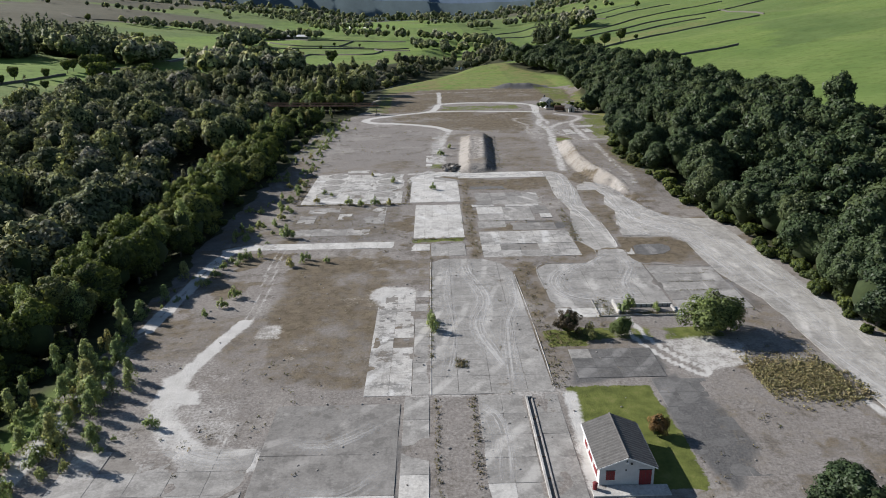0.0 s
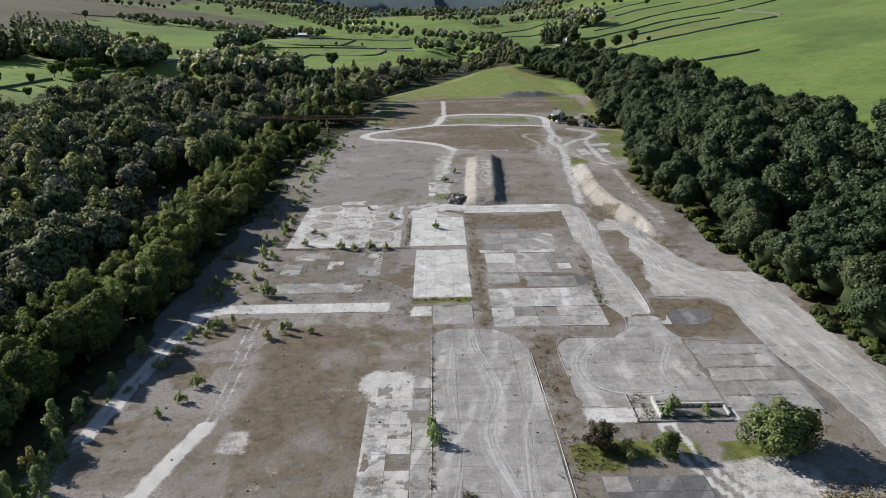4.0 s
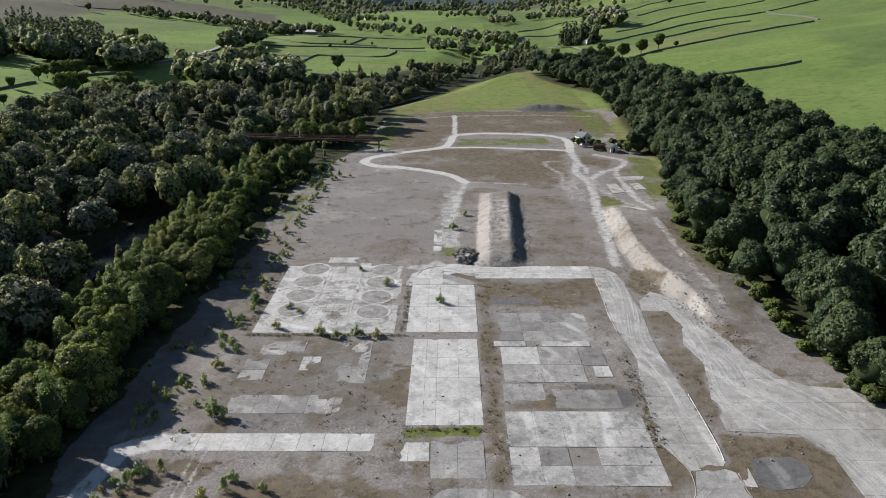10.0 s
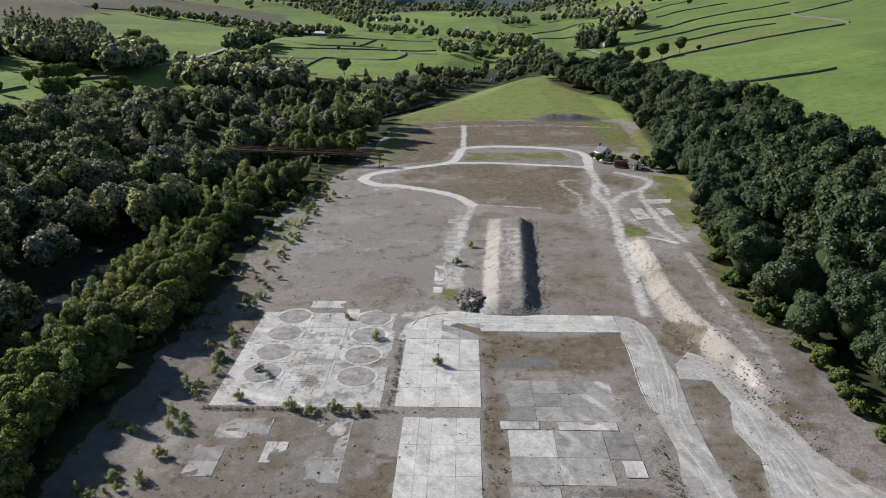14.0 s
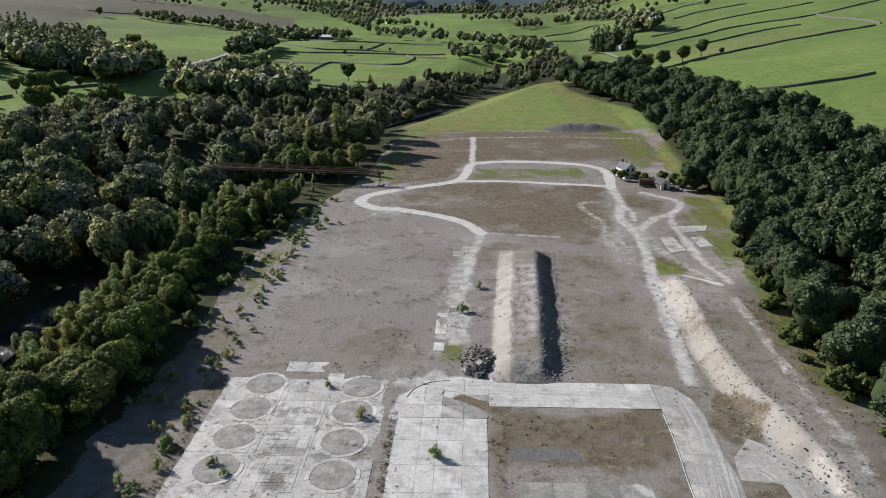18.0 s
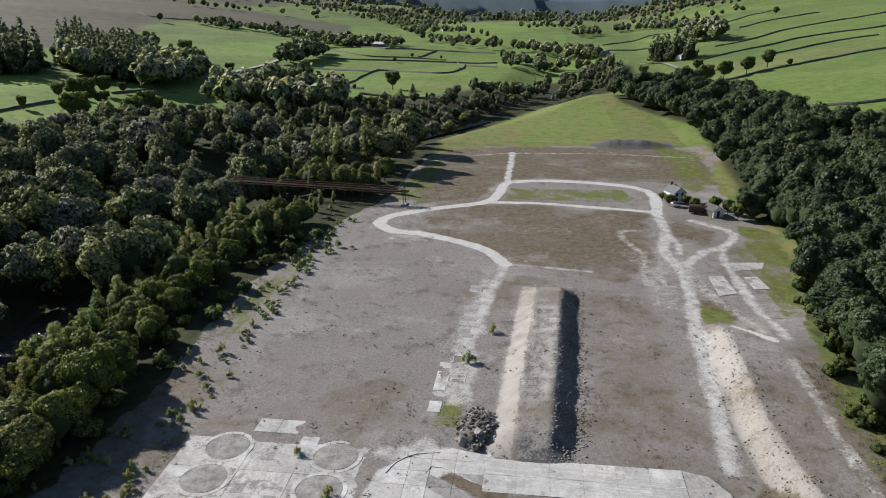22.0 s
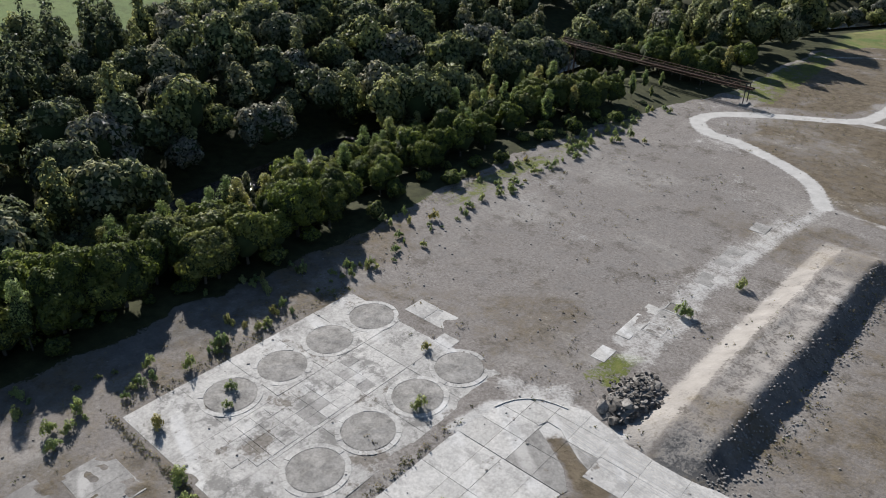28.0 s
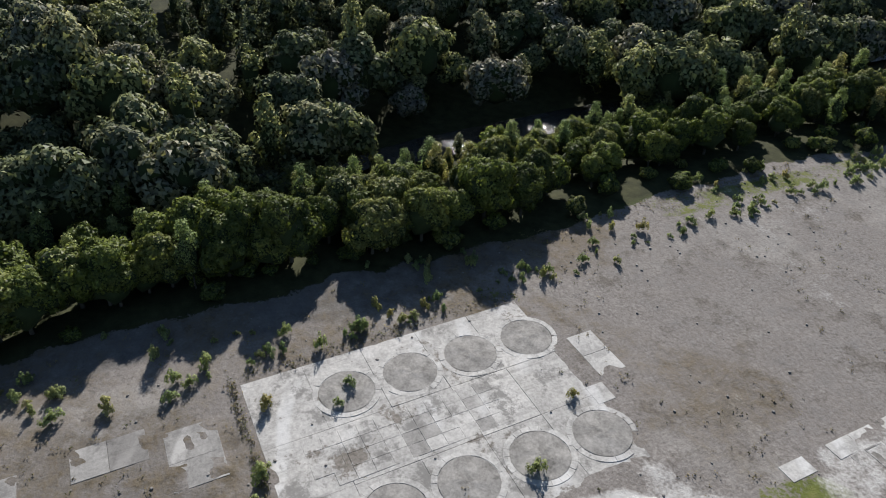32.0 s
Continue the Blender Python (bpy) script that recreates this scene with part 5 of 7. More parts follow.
pavement(even(49.9, 63.2, 3), even(119.6, 141.4, 5), 0.0, 0.55, 0.0, "grey concrete loading bays with weedy strips", z=0.05, seed=22)
pavement([-15.8, 1.2], [62, 70.2, 78.2, 89.8], 0.02, 0.30, 0.0, "dark concrete floor with pale scraped edges", seed=30)
pavement([1.7, 5.2], even(62, 91.6, 5), 0.25, 0.75, 0.0, "grey concrete strip with white edge", seed=31)
pavement(even(-39, -16.4, 5), even(62, 80, 4), 0.0, 0.72, 0.12, "grey concrete floor at the yard corner", seed=32)
pavement([12.0, 15.2, 18.4], even(62, 91.6, 6), 0.18, 0.82, 0.0, "grey concrete floor beside the drain channel", seed=33)
pavement([19.75, 23.2], even(62, 91.6, 6), 0.0, 1.0, 0.0, "pale concrete strip beside the drain channel", seed=34)
pavement([-21.6, -18.0, -14.4], [233.4, 237.0], 1.0, 0.0, 0.0, "small chalk-white concrete pad", seed=35)
pavement([-13.6, -10.8], [230.6, 232.9], 1.0, 0.0, 0.0, "single chalk-white concrete pad", seed=36)
pavement([6.2, 9.1], even(246, 300, 14), 0.30, 0.70, 0.48, "broken pale concrete strip of a cleared building", z=0.05, seed=37)
pavement([4.0, 6.1], even(242, 262, 6), 0.6, 0.4, 0.35, "broken pale concrete edging", z=0.04, seed=38)
for pad in ([(61.6, 307.9), (65, 308.7), (65.7, 297.9), (61.3, 295.9)], [(67.2, 317.9), (77.2, 319.1), (75.4, 314.2), (68, 312.2)], [(69.6, 308.3), (72.8, 309), (73.6, 301.4), (70.2, 300.8)]):
    cast_floor(pad, [60, 64, 71, 78], [295, 302, 310, 320], STAINED_CONCRETE, "pale broken concrete pad below the sheds", z=0.09)
pavement(even(27.2, 40.2, 4), even(95.8, 105, 3), 0.0, 0.05, 0.0, "dark cracked parking surface in square panels", z=0.06, seed=40, dark=TAR)
pavement(even(37.6, 45.4, 3), even(72, 95, 6), 0.0, 0.0, 0.10, "dark cracked parking surface beside the lawn", z=0.06, seed=41, dark=TAR)
pavement(even(28, 50, 5), [117.2, 121.0], 0.8, 0.2, 0.0, "pale concrete walk past the sunken bed", seed=42)

# pale dust swept by wheels into long curved streaks on the cast floors
SWEEPS = [([(46.7, 229), (46.9, 215), (45.7, 204.4), (43.7, 191.6), (44.9, 183), (46, 175.5), (46.2, 164)], 2.4, 0.9), ([(43.6, 211.8), (42, 197.6), (41.9, 189.3), (43.3, 185.5), (44.9, 183)], 1.3, 0.8),
          ([(47.5, 208.8), (52.3, 208.2), (54.4, 201.9), (54.9, 191.9), (54.2, 183.2), (52.8, 172.2), (56, 164), (61, 156)], 2.2, 0.95), ([(54.5, 191), (57, 184), (57.2, 176), (61, 168), (67, 158)], 3.6, 0.95),
          ([(52.4, 213.6), (58.1, 209.1), (60.4, 198), (61.3, 186.5), (63.1, 177.7), (69, 168), (71.5, 150), (72, 128)], 1.6, 0.8), ([(6.6, 228.3), (17.1, 227.6), (30.7, 227), (46.5, 226.4)], 2.6, 0.7),
          ([(12.7, 147), (12.7, 141), (15.6, 126.8), (13.4, 115.2), (15.2, 105), (17.7, 97)], 1.9, 0.85), ([(21.3, 140.6), (21.3, 126.5), (18.7, 114.9), (17.8, 101), (17.4, 92)], 1.5, 0.7), ([(9.5, 146), (8.4, 130), (9.2, 112), (7.4, 95)], 1.3, 0.6),
          ([(44.5, 152), (40, 147), (33.5, 141), (30.2, 134), (31.6, 127), (38, 124.6), (46, 127)], 2.2, 0.8), ([(46, 151), (46.5, 142), (43, 132), (44, 124)], 1.8, 0.7),
          ([(63.8, 134), (65.5, 118), (67.6, 100), (69, 84), (69, 68)], 1.5, 0.8), ([(68.4, 140), (70.9, 116.7), (70.5, 103.5), (72.1, 92), (73, 70)], 1.7, 0.85), ([(75.6, 160), (75.8, 130), (76.4, 100), (76, 70)], 1.2, 0.7), ([(64, 162), (66, 148), (67.5, 132)], 2.6, 0.75),
          ([(7.1, 88.4), (10.2, 89.3), (13.7, 86.2), (14.5, 79.2), (14, 69.6)], 1.5, 0.8), ([(-31, 86), (-27, 81), (-21, 78), (-16, 78)], 2.2, 0.8), ([(-15, 82), (-8, 80), (0, 86)], 1.2, 0.7), ([(-14, 72), (-5, 70), (1, 76)], 1.4, 0.55)]
ox, oy = np.meshgrid(np.arange(-40, 80, 0.45), np.arange(64, 233, 0.45))
shape_ = ox.shape
ox, oy = ox.ravel(), oy.ravel()
amount, across_, along_ = np.zeros(len(ox)), np.zeros(len(ox)), np.zeros(len(ox))
for pts, half_w, strong in SWEEPS:
    line = np.array(curve_points(pts, 2.0))
    p_ = np.array(pts)
    k = np.flatnonzero((ox > p_[:, 0].min() - 8) & (ox < p_[:, 0].max() + 8) & (oy > p_[:, 1].min() - 8) & (oy < p_[:, 1].max() + 8))
    best, off, run = np.full(len(k), 1e9), np.zeros(len(k)), np.zeros(len(k))
    for q, ((x0, y0), (x1, y1)) in enumerate(zip(line[:-1], line[1:])):
        dx, dy = x1 - x0, y1 - y0
        t = np.clip(((ox[k] - x0) * dx + (oy[k] - y0) * dy) / (dx * dx + dy * dy), 0, 1)
        d = np.hypot(ox[k] - x0 - t * dx, oy[k] - y0 - t * dy)
        near = d < best
        side_ = np.sign((ox[k] - x0) * dy - (oy[k] - y0) * dx)
        best, off, run = np.where(near, d, best), np.where(near, d * side_, off), np.where(near, 2.0 * (q + t), run)
    ends_ = fade(0, 5, run) * (1 - fade(2.0 * len(line) - 8, 2.0 * len(line) - 2, run))
    a = strong * (1 - fade(half_w * 0.35, half_w * 1.35, best)) * ends_
    new_ = a > amount[k]
    across_[k], along_[k] = np.where(new_, off + pts[0][0], across_[k]), np.where(new_, run, along_[k])
    amount[k] = np.maximum(amount[k], a)
on_floor = np.full(len(ox), -9.0)
for outline, worn in PAVED:
    on_floor = np.maximum(on_floor, inside(ox, oy, outline))
amount = amount * fade(0.1, 0.7, on_floor)
ny_, nx_ = shape_
k = (np.arange(ny_ - 1)[:, None] * nx_ + np.arange(nx_ - 1)[None, :]).ravel()
quads = np.stack([k, k + 1, k + nx_ + 1, k + nx_], -1)
quads = quads[(amount[quads] > 0.01).any(1)]
used, quads = np.unique(quads, return_inverse=True)
me = mesh_np("dust_film", np.stack([ox[used], oy[used], np.full(len(used), 0.098)], -1), quads.reshape(-1, 4), True)
float_layer(me, "amount", amount[used])
float_layer(me, "across", across_[used])
float_layer(me, "along", along_[used])
DUST, n_, l_, b_ = material("swept_dust", 0.95, specular=0.1)
attrs = []
for key in ("amount", "across", "along"):
    node = n_.new("ShaderNodeAttribute")
    node.attribute_name = key
    attrs.append(node.outputs["Fac"])
lane_ = n_.new("ShaderNodeCombineXYZ")
l_.new(maths(n_, l_, "MULTIPLY", attrs[1], 1.9), lane_.inputs[0])
l_.new(maths(n_, l_, "MULTIPLY", attrs[2], 0.035), lane_.inputs[1])
streaks = noise_node(n_, l_, 1.0, 7, lane_.outputs[0], 0.72)
cover = maths(n_, l_, "MULTIPLY", threshold(n_, l_, maths(n_, l_, "ADD", streaks, maths(n_, l_, "MULTIPLY", noise_node(n_, l_, 0.5, 6, position(n_), 0.7), 0.35)), 0.58, 0.80), maths(n_, l_, "MULTIPLY", attrs[0], 0.85))
l_.new(cover, b_.inputs["Alpha"])
l_.new(ramp(n_, l_, noise_node(n_, l_, 1.5, 6, position(n_)), (0.3, (0.46, 0.452, 0.44)), (0.7, (0.62, 0.612, 0.60))), b_.inputs["Base Color"])
tagged(part_of("dust_film", me, DUST), "pale dust swept into curved wheel streaks on concrete", "dust", kind="structure")

# round tank bases
for x, y in TANKS:
    tank = base("tank_base", x, y, 0.0)
    lost = 0 if y < 226 or x < -10 else 3
    for q in range(22 - lost):
        bm = bmesh.new()
        h = 0.085 + 0.015 * math.sin(q * 2.3 + x) + 0.015 * math.sin(q * 5.1 + y)
        a0, a1 = 6.28319 * (q + 0.012) / 22 + 1.2, 6.28319 * (q + 0.988) / 22 + 1.2
        rim = [(r * math.cos(a), r * math.sin(a)) for r, turn in ((3.22, (a0, (a0 + a1) / 2, a1)), (3.86, (a1, (a0 + a1) / 2, a0))) for a in turn]
        low_, high_ = [bm.verts.new((*p, -0.2)) for p in rim], [bm.verts.new((*p, h)) for p in rim]
        bm.faces.new(high_)
        for i in range(6):
            bm.faces.new((low_[i], low_[(i + 1) % 6], high_[(i + 1) % 6], high_[i]))
        bmesh.ops.recalc_face_normals(bm, faces=bm.faces)
        part("ring_block", bm, WHITE_CONCRETE, tank)
    bm = bmesh.new()
    top = bm.verts.new((0.2, 0.1, 0.20))
    rr = [[bm.verts.new((r * math.cos(6.28319 * i / 28), r * math.sin(6.28319 * i / 28), h + 0.025 * math.sin(0.9 * i + r * 5 + y))) for i in range(28)] for r, h in ((1.0, 0.17), (2.0, 0.13), (3.15, 0.09))]
    for i in range(28):
        bm.faces.new((top, rr[0][i], rr[0][(i + 1) % 28]))
        for a, b in zip(rr[:-1], rr[1:]):
            bm.faces.new((a[i], b[i], b[(i + 1) % 28], a[(i + 1) % 28]))
    part("silt_floor", bm, MUD, tank, "grey dried silt")
    tagged(tank, "round concrete tank base filled with grey silt", "tank base", "tank bases")


def frame_box(parent, name, mat, x0, y0, z0, x1, y1, z1, bevel=0.0, label=""):
    return part(name, box(bmesh.new(), x0, y0, z0, x1, y1, z1, bevel), mat, parent, label)


def gable_wall(w, eave, ridge, thick):
    bm = bmesh.new()
    pts = [(0, 0), (w, 0), (w, eave), (w / 2, ridge), (0, eave)]
    a, b = [bm.verts.new((x, 0, z)) for x, z in pts], [bm.verts.new((x, thick, z)) for x, z in pts]
    bm.faces.new(a)
    bm.faces.new(b[::-1])
    for i in range(5):
        j = (i + 1) % 5
        bm.faces.new((a[j], a[i], b[i], b[j]))
    bmesh.ops.recalc_face_normals(bm, faces=bm.faces)
    return bm


def roof_side(w, length, eave, ridge, over, right, waves=0, thick=0.09):
    """One pitched side of a roof over a width w, with corrugations running down it."""
    bm = bmesh.new()
    n = max(2, waves * 4)
    rise = (ridge - eave) / (w / 2)
    rows = []
    for i in range(n + 1):
        y = -over + (length + 2 * over) * i / n
        lift = 0.035 * math.sin(i * math.pi / 2) if waves else 0.0
        rows.append([(x, y, z + lift + t) for t in (0.0, thick) for x, z in ((w / 2, ridge), (-over, eave - over * rise))])
    vs = [[bm.verts.new((w - x if right else x, y, z)) for x, y, z in r] for r in rows]
    for a, b in zip(vs[:-1], vs[1:]):
        bm.faces.new((a[2], a[3], b[3], b[2]))
        bm.faces.new((a[0], b[0], b[1], a[1]))
        bm.faces.new((a[1], b[1], b[3], a[3]))
    for e in (vs[0], vs[-1]):
        bm.faces.new((e[0], e[1], e[3], e[2]))
    bmesh.ops.recalc_face_normals(bm, faces=bm.faces)
    return bm


def house(name, x, y, turn, w, length, eave, ridge, wall_mat, side_mat, roof_mat, label, waves=0, z=None):
    h = base(name, x, y, z, turn)
    part("gable_wall", gable_wall(w, eave, ridge, 0.25), wall_mat, h)
    back = part("gable_wall", gable_wall(w, eave, ridge, 0.25), side_mat, h)
    back.location = (0, length - 0.25, 0)
    frame_box(h, "side_wall", side_mat, 0, 0.25, -0.3, 0.25, length - 0.25, eave)
    frame_box(h, "side_wall", side_mat, w - 0.25, 0.25, -0.3, w, length - 0.25, eave)
    left = part("roof", roof_side(w, length, eave + 0.02, ridge + 0.02, 0.28, False, waves), roof_mat, h)
    right = part("roof", roof_side(w, length, eave + 0.02, ridge + 0.02, 0.28, True, waves), roof_mat, h)
    bm = bmesh.new()
    limb(bm, (w / 2, -0.3, ridge + 0.1), (w / 2, length + 0.3, ridge + 0.1), 0.11, 0.11, 8)
    part("ridge_cap", bm, roof_mat, left)
    return tagged(h, label, "house")


# front gable greyer than the white sides: its shade put into the colour
gatehouse = house("gatehouse", 24.6, 71.0, 0, 6.25, 8.8, 2.45, 3.75, GREY_AND_SHADE_RENDER, RENDERED, SLATE, "small white gatehouse with grey sheet roof and red shutters", 18, 0.05)
for x0, z0, x1, z1, kind in ((0.75, 0.75, 1.75, 1.95, "window"), (4.55, 0.02, 5.95, 2.0, "door")):
    w_ = frame_box(gatehouse, kind, RED_PAINT, x0, -0.06, z0, x1, 0.05, z1, 0.01, "red boarded " + kind)
    frame_box(w_, "frame", DARK_METAL, x0 - 0.05, -0.075, z1, x1 + 0.05, 0.02, z1 + 0.07)
    frame_box(w_, "sill", GREY_AND_SHADE_RENDER, x0 - 0.06, -0.12, z0 - 0.08, x1 + 0.06, 0.02, z0)
    for q in np.linspace(x0 + 0.25, x1 - 0.25, 3):
        frame_box(w_, "board_joint", DARK_METAL, q - 0.012, -0.068, z0 + 0.03, q + 0.012, -0.058, z1 - 0.03)
for y0, y1, z0 in ((1.0, 2.9, 0.5), (3.6, 5.6, 0.5), (6.4, 7.9, 0.5)):
    w_ = frame_box(gatehouse, "shutter", RED_PAINT, -0.06, y0, z0, 0.05, y1, 2.05, 0.01, "red boarded window")
    frame_box(w_, "sill", WHITE_PAINT, -0.14, y0 - 0.06, z0 - 0.08, 0.02, y1 + 0.06, z0)
for side in (0, 1):
    bm = bmesh.new()
    a, b, c, d = (-0.3, -0.32, 2.26), (3.125, -0.32, 3.68), (3.125, -0.32, 3.84), (-0.3, -0.32, 2.42)
    vs = [bm.verts.new((6.25 - p[0] if side else p[0], p[1] + t, p[2])) for t in (0, 0.04) for p in (a, b, c, d)]
    bm.faces.new(vs[:4])
    bm.faces.new(vs[4:])
    for q in range(4):
        bm.faces.new((vs[q], vs[(q + 1) % 4], vs[4 + (q + 1) % 4], vs[4 + q]))
    bmesh.ops.recalc_face_normals(bm, faces=bm.faces)
    part("bargeboard", bm, WHITE_PAINT, gatehouse, "white painted bargeboard")
lamp = frame_box(gatehouse, "flood_lamp", WHITE_PAINT, 2.9, -0.28, 2.95, 3.2, 0.0, 3.15, 0.03, "small white flood lamp")
frame_box(lamp, "bracket", DARK_METAL, 3.02, -0.1, 3.15, 3.08, 0.0, 3.3)
frame_box(gatehouse, "alarm_box", DARK_METAL, 3.45, -0.12, 2.75, 3.7, 0.0, 3.0, 0.02)
frame_box(gatehouse, "vent", DARK_METAL, 2.9, -0.03, 1.9, 3.1, 0.0, 2.1, 0.01)
frame_box(gatehouse, "gutter", WHITE_PAINT, -0.42, -0.1, 2.28, -0.28, 8.9, 2.4, 0.02)
frame_box(gatehouse, "gutter", SLATE_DARK, 6.53, -0.1, 2.28, 6.67, 8.9, 2.4, 0.02)
tagged(part("doorstep", box(bmesh.new(), 23.6, 69.0, -0.3, 32.4, 70.9, 0.14, 0.03), WHITE_CONCRETE), "pale concrete path in front of the gatehouse", "pavement", kind="structure")
bin_ = base("litter_bin", 24.0, 70.3, 0.14)
bm = bmesh.new()
limb(bm, (0, 0, 0), (0, 0, 0.8), 0.24, 0.3, 12)
part("bin_body", bm, RED_PAINT, bin_)
bm = bmesh.new()
limb(bm, (0, 0, 0.8), (0, 0, 0.92), 0.33, 0.2, 12)
part("lid", bm, RED_PAINT, bin_)
tagged(bin_, "small red bin beside the gatehouse path", "bin")

# drain channel with raised sides
drain = base("drain_channel", 18.6, 64, 0.0)
frame_box(drain, "side_wall", WHITE_CONCRETE, 0.0, 0, -0.3, 0.30, 26.4, 0.38, 0.03)
frame_box(drain, "side_wall", GREY_CONCRETE, 0.78, 0, -0.3, 1.0, 26.4, 0.22, 0.03)
frame_box(drain, "channel_floor", JOINT, 0.305, 0, -0.3, 0.775, 26.4, 0.08)
frame_box(drain, "end_wall", WHITE_CONCRETE, 0.0, 26.42, -0.3, 1.0, 26.7, 0.38, 0.03)
for q in range(1, 6):
    frame_box(drain, "cross_bar", RUST, 0.305, q * 4.2, 0.12, 0.775, q * 4.2 + 0.1, 0.2)
tagged(drain, "long concrete drain channel with raised pale sides", "drain")

# sunken bed with low walls
bed = base("planting_bed", 38.4, 117.4, 0.0)
for x0, y0, x1, y1, hgt in ((0.4, 3.4, 10.4, 3.75, 0.75), (10.05, 0.9, 10.4, 3.38, 0.55), (0.05, 0.5, 0.38, 5.6, 0.8), (0.4, 2.6, 1.7, 3.38, 0.6)):
    frame_box(bed, "low_wall", WHITE_CONCRETE, x0, y0, -0.2, x1, y1, hgt, 0.03)
frame_box(bed, "pit_floor", JOINT, 0.4, 0.9, -0.2, 10.04, 3.38, 0.19)
frame_box(bed, "kerb", GREY_CONCRETE, -3.2, -0.3, -0.2, 10.4, -0.1, 0.24, 0.02)
frame_box(bed, "kerb", GREY_CONCRETE, -3.4, -0.3, -0.2, -3.21, 7.4, 0.24, 0.02)
frame_box(bed, "soil", JOINT, 0.45, 3.77, -0.2, 10.0, 5.2, 0.22, 0.05)
for q in range(9):
    frame_box(bed, "wall_post", DARK_CONCRETE, 1.9 + q * 0.95, 3.28, 0.19, 2.1 + q * 0.95, 3.39, 0.7)
tagged(bed, "low-walled concrete planting bed overgrown with weeds", "planting bed")

# pipe bridge over the river
bridge = base("pipe_bridge", -21.0, 362.0, 0.0)
along = Vector((-61.0, 6.0, 0.0))
across = Vector((0.098, 0.995, 0.0)) * 1.2


def bar(parent, name, a, b, r, mat, sides=5):
    bm = bmesh.new()
    limb(bm, a, b, r, r, sides)
    return part(name, bm, mat, parent)


SPANS = 22
for side in (-1, 1):
    o = across * side
    for zz in (4.0, 5.5):
        bar(bridge, "chord", o + Vector((0, 0, zz)), o + along + Vector((0, 0, zz + 0.6)), 0.11, RUST)
    for q in range(SPANS + 1):
        p = o + along * (q / SPANS) + Vector((0, 0, 4.0 + 0.6 * q / SPANS))
        bar(bridge, "post", p, p + Vector((0, 0, 1.5)), 0.06, RUST, 4)
        if q < SPANS:
            r = o + along * ((q + 1) / SPANS) + Vector((0, 0, 4.0 + 0.6 * (q + 1) / SPANS))
            bar(bridge, "brace", p + Vector((0, 0, 1.5 * (q % 2))), r + Vector((0, 0, 1.5 * (1 - q % 2))), 0.045, RUST, 4)
for q in range(0, SPANS + 1, 2):
    p = along * (q / SPANS) + Vector((0, 0, 4.0 + 0.6 * q / SPANS))
    bar(bridge, "cross_beam", p - across, p + across, 0.07, RUST, 4)
for side in (-0.4, 0.45):
    bar(bridge, "pipe", across * side + Vector((1.5, 0, 4.35)), across * side + along + Vector((0, 0, 4.95)), 0.28, RUST, 8)
for side in (-1, 1):
    bar(bridge, "tower_leg", across * side + Vector((0, 0, -0.4)), across * side + Vector((0, 0, 5.6)), 0.13, DARK_METAL, 6)
bar(bridge, "tower_beam", -across * 1.2 + Vector((0, 0, 3.8)), across * 1.2 + Vector((0, 0, 3.8)), 0.14, DARK_METAL, 6)
bar(bridge, "tower_beam", -across * 1.2 + Vector((0, 0, 5.6)), across * 1.2 + Vector((0, 0, 5.6)), 0.12, DARK_METAL, 6)
pier = along * 0.92
for side in (-1, 1):
    bar(bridge, "pier_leg", pier + across * side + Vector((0, 0, -8)), pier + across * side + Vector((0, 0, 4.6)), 0.2, RUST, 6)
frame_box(bridge, "footing", GREY_CONCRETE, -0.9, -1.8, -0.4, 0.9, 1.8, 0.45, 0.05)
tagged(bridge, "rusty lattice pipe bridge crossing the wooded river", "bridge")

# sheds by the east wood
ruin = house("ruined_house", 64.2, 372.0, 24, 4.4, 5.6, 3.4, 5.0, RENDERED, RENDERED, SLATE_DARK, "tall white ruined house with broken dark roof")
# solid panels; the dark of the rooms behind is put into their colour
for x0, z0 in ((0.7, 0.7), (2.7, 0.7), (0.7, 2.3), (2.7, 2.3)):
    frame_box(ruin, "window", GLASS_DARK, x0, -0.04, z0, x0 + 0.9, 0.06, z0 + 1.1, 0.01, "near-black panel painted as an unlit window opening")
ruin.children[4].data.materials[0] = WHITE_PAINT
frame_box(ruin, "chimney", STONE, 1.8, 4.8, 4.4, 2.6, 5.5, 6.0, 0.03)
shed = house("stone_shed", 73.2, 357.0, 26, 3.6, 4.8, 2.1, 3.3, RENDERED, STONE, SLATE, "small shed with pale gable and grey pitched roof", 10)
frame_box(shed, "door", GLASS_DARK, 1.3, -0.05, 0.0, 2.2, 0.06, 2.0, 0.01)
frame_box(shed, "lean_to", WHITE_PAINT, 3.7, 0.4, 1.55, 5.0, 4.2, 1.68, 0.02)
for q in (0.7, 3.9):
    frame_box(shed, "lean_to_post", DARK_METAL, 4.8, q, -0.3, 4.92, q + 0.12, 1.55)
tank = base("storage_tank", 70.4, 361.4, None, -8)
bm = bmesh.new()
limb(bm, (-3.4, 0, 1.5), (3.2, 0, 1.5), 1.25, 1.25, 20)
part("shell", bm, RUST, tank, "dark rusty steel shell")
for q in (-2.2, 2.0):
    frame_box(tank, "cradle", GREY_CONCRETE, q - 0.25, -1.0, -0.4, q + 0.25, 1.0, 0.55)
bm = bmesh.new()
limb(bm, (0, 0, 2.7), (0, 0, 3.0), 0.35, 0.35, 12)
part("hatch", bm, DARK_METAL, tank)
tagged(tank, "long rusty storage tank lying on cradles", "storage tank")


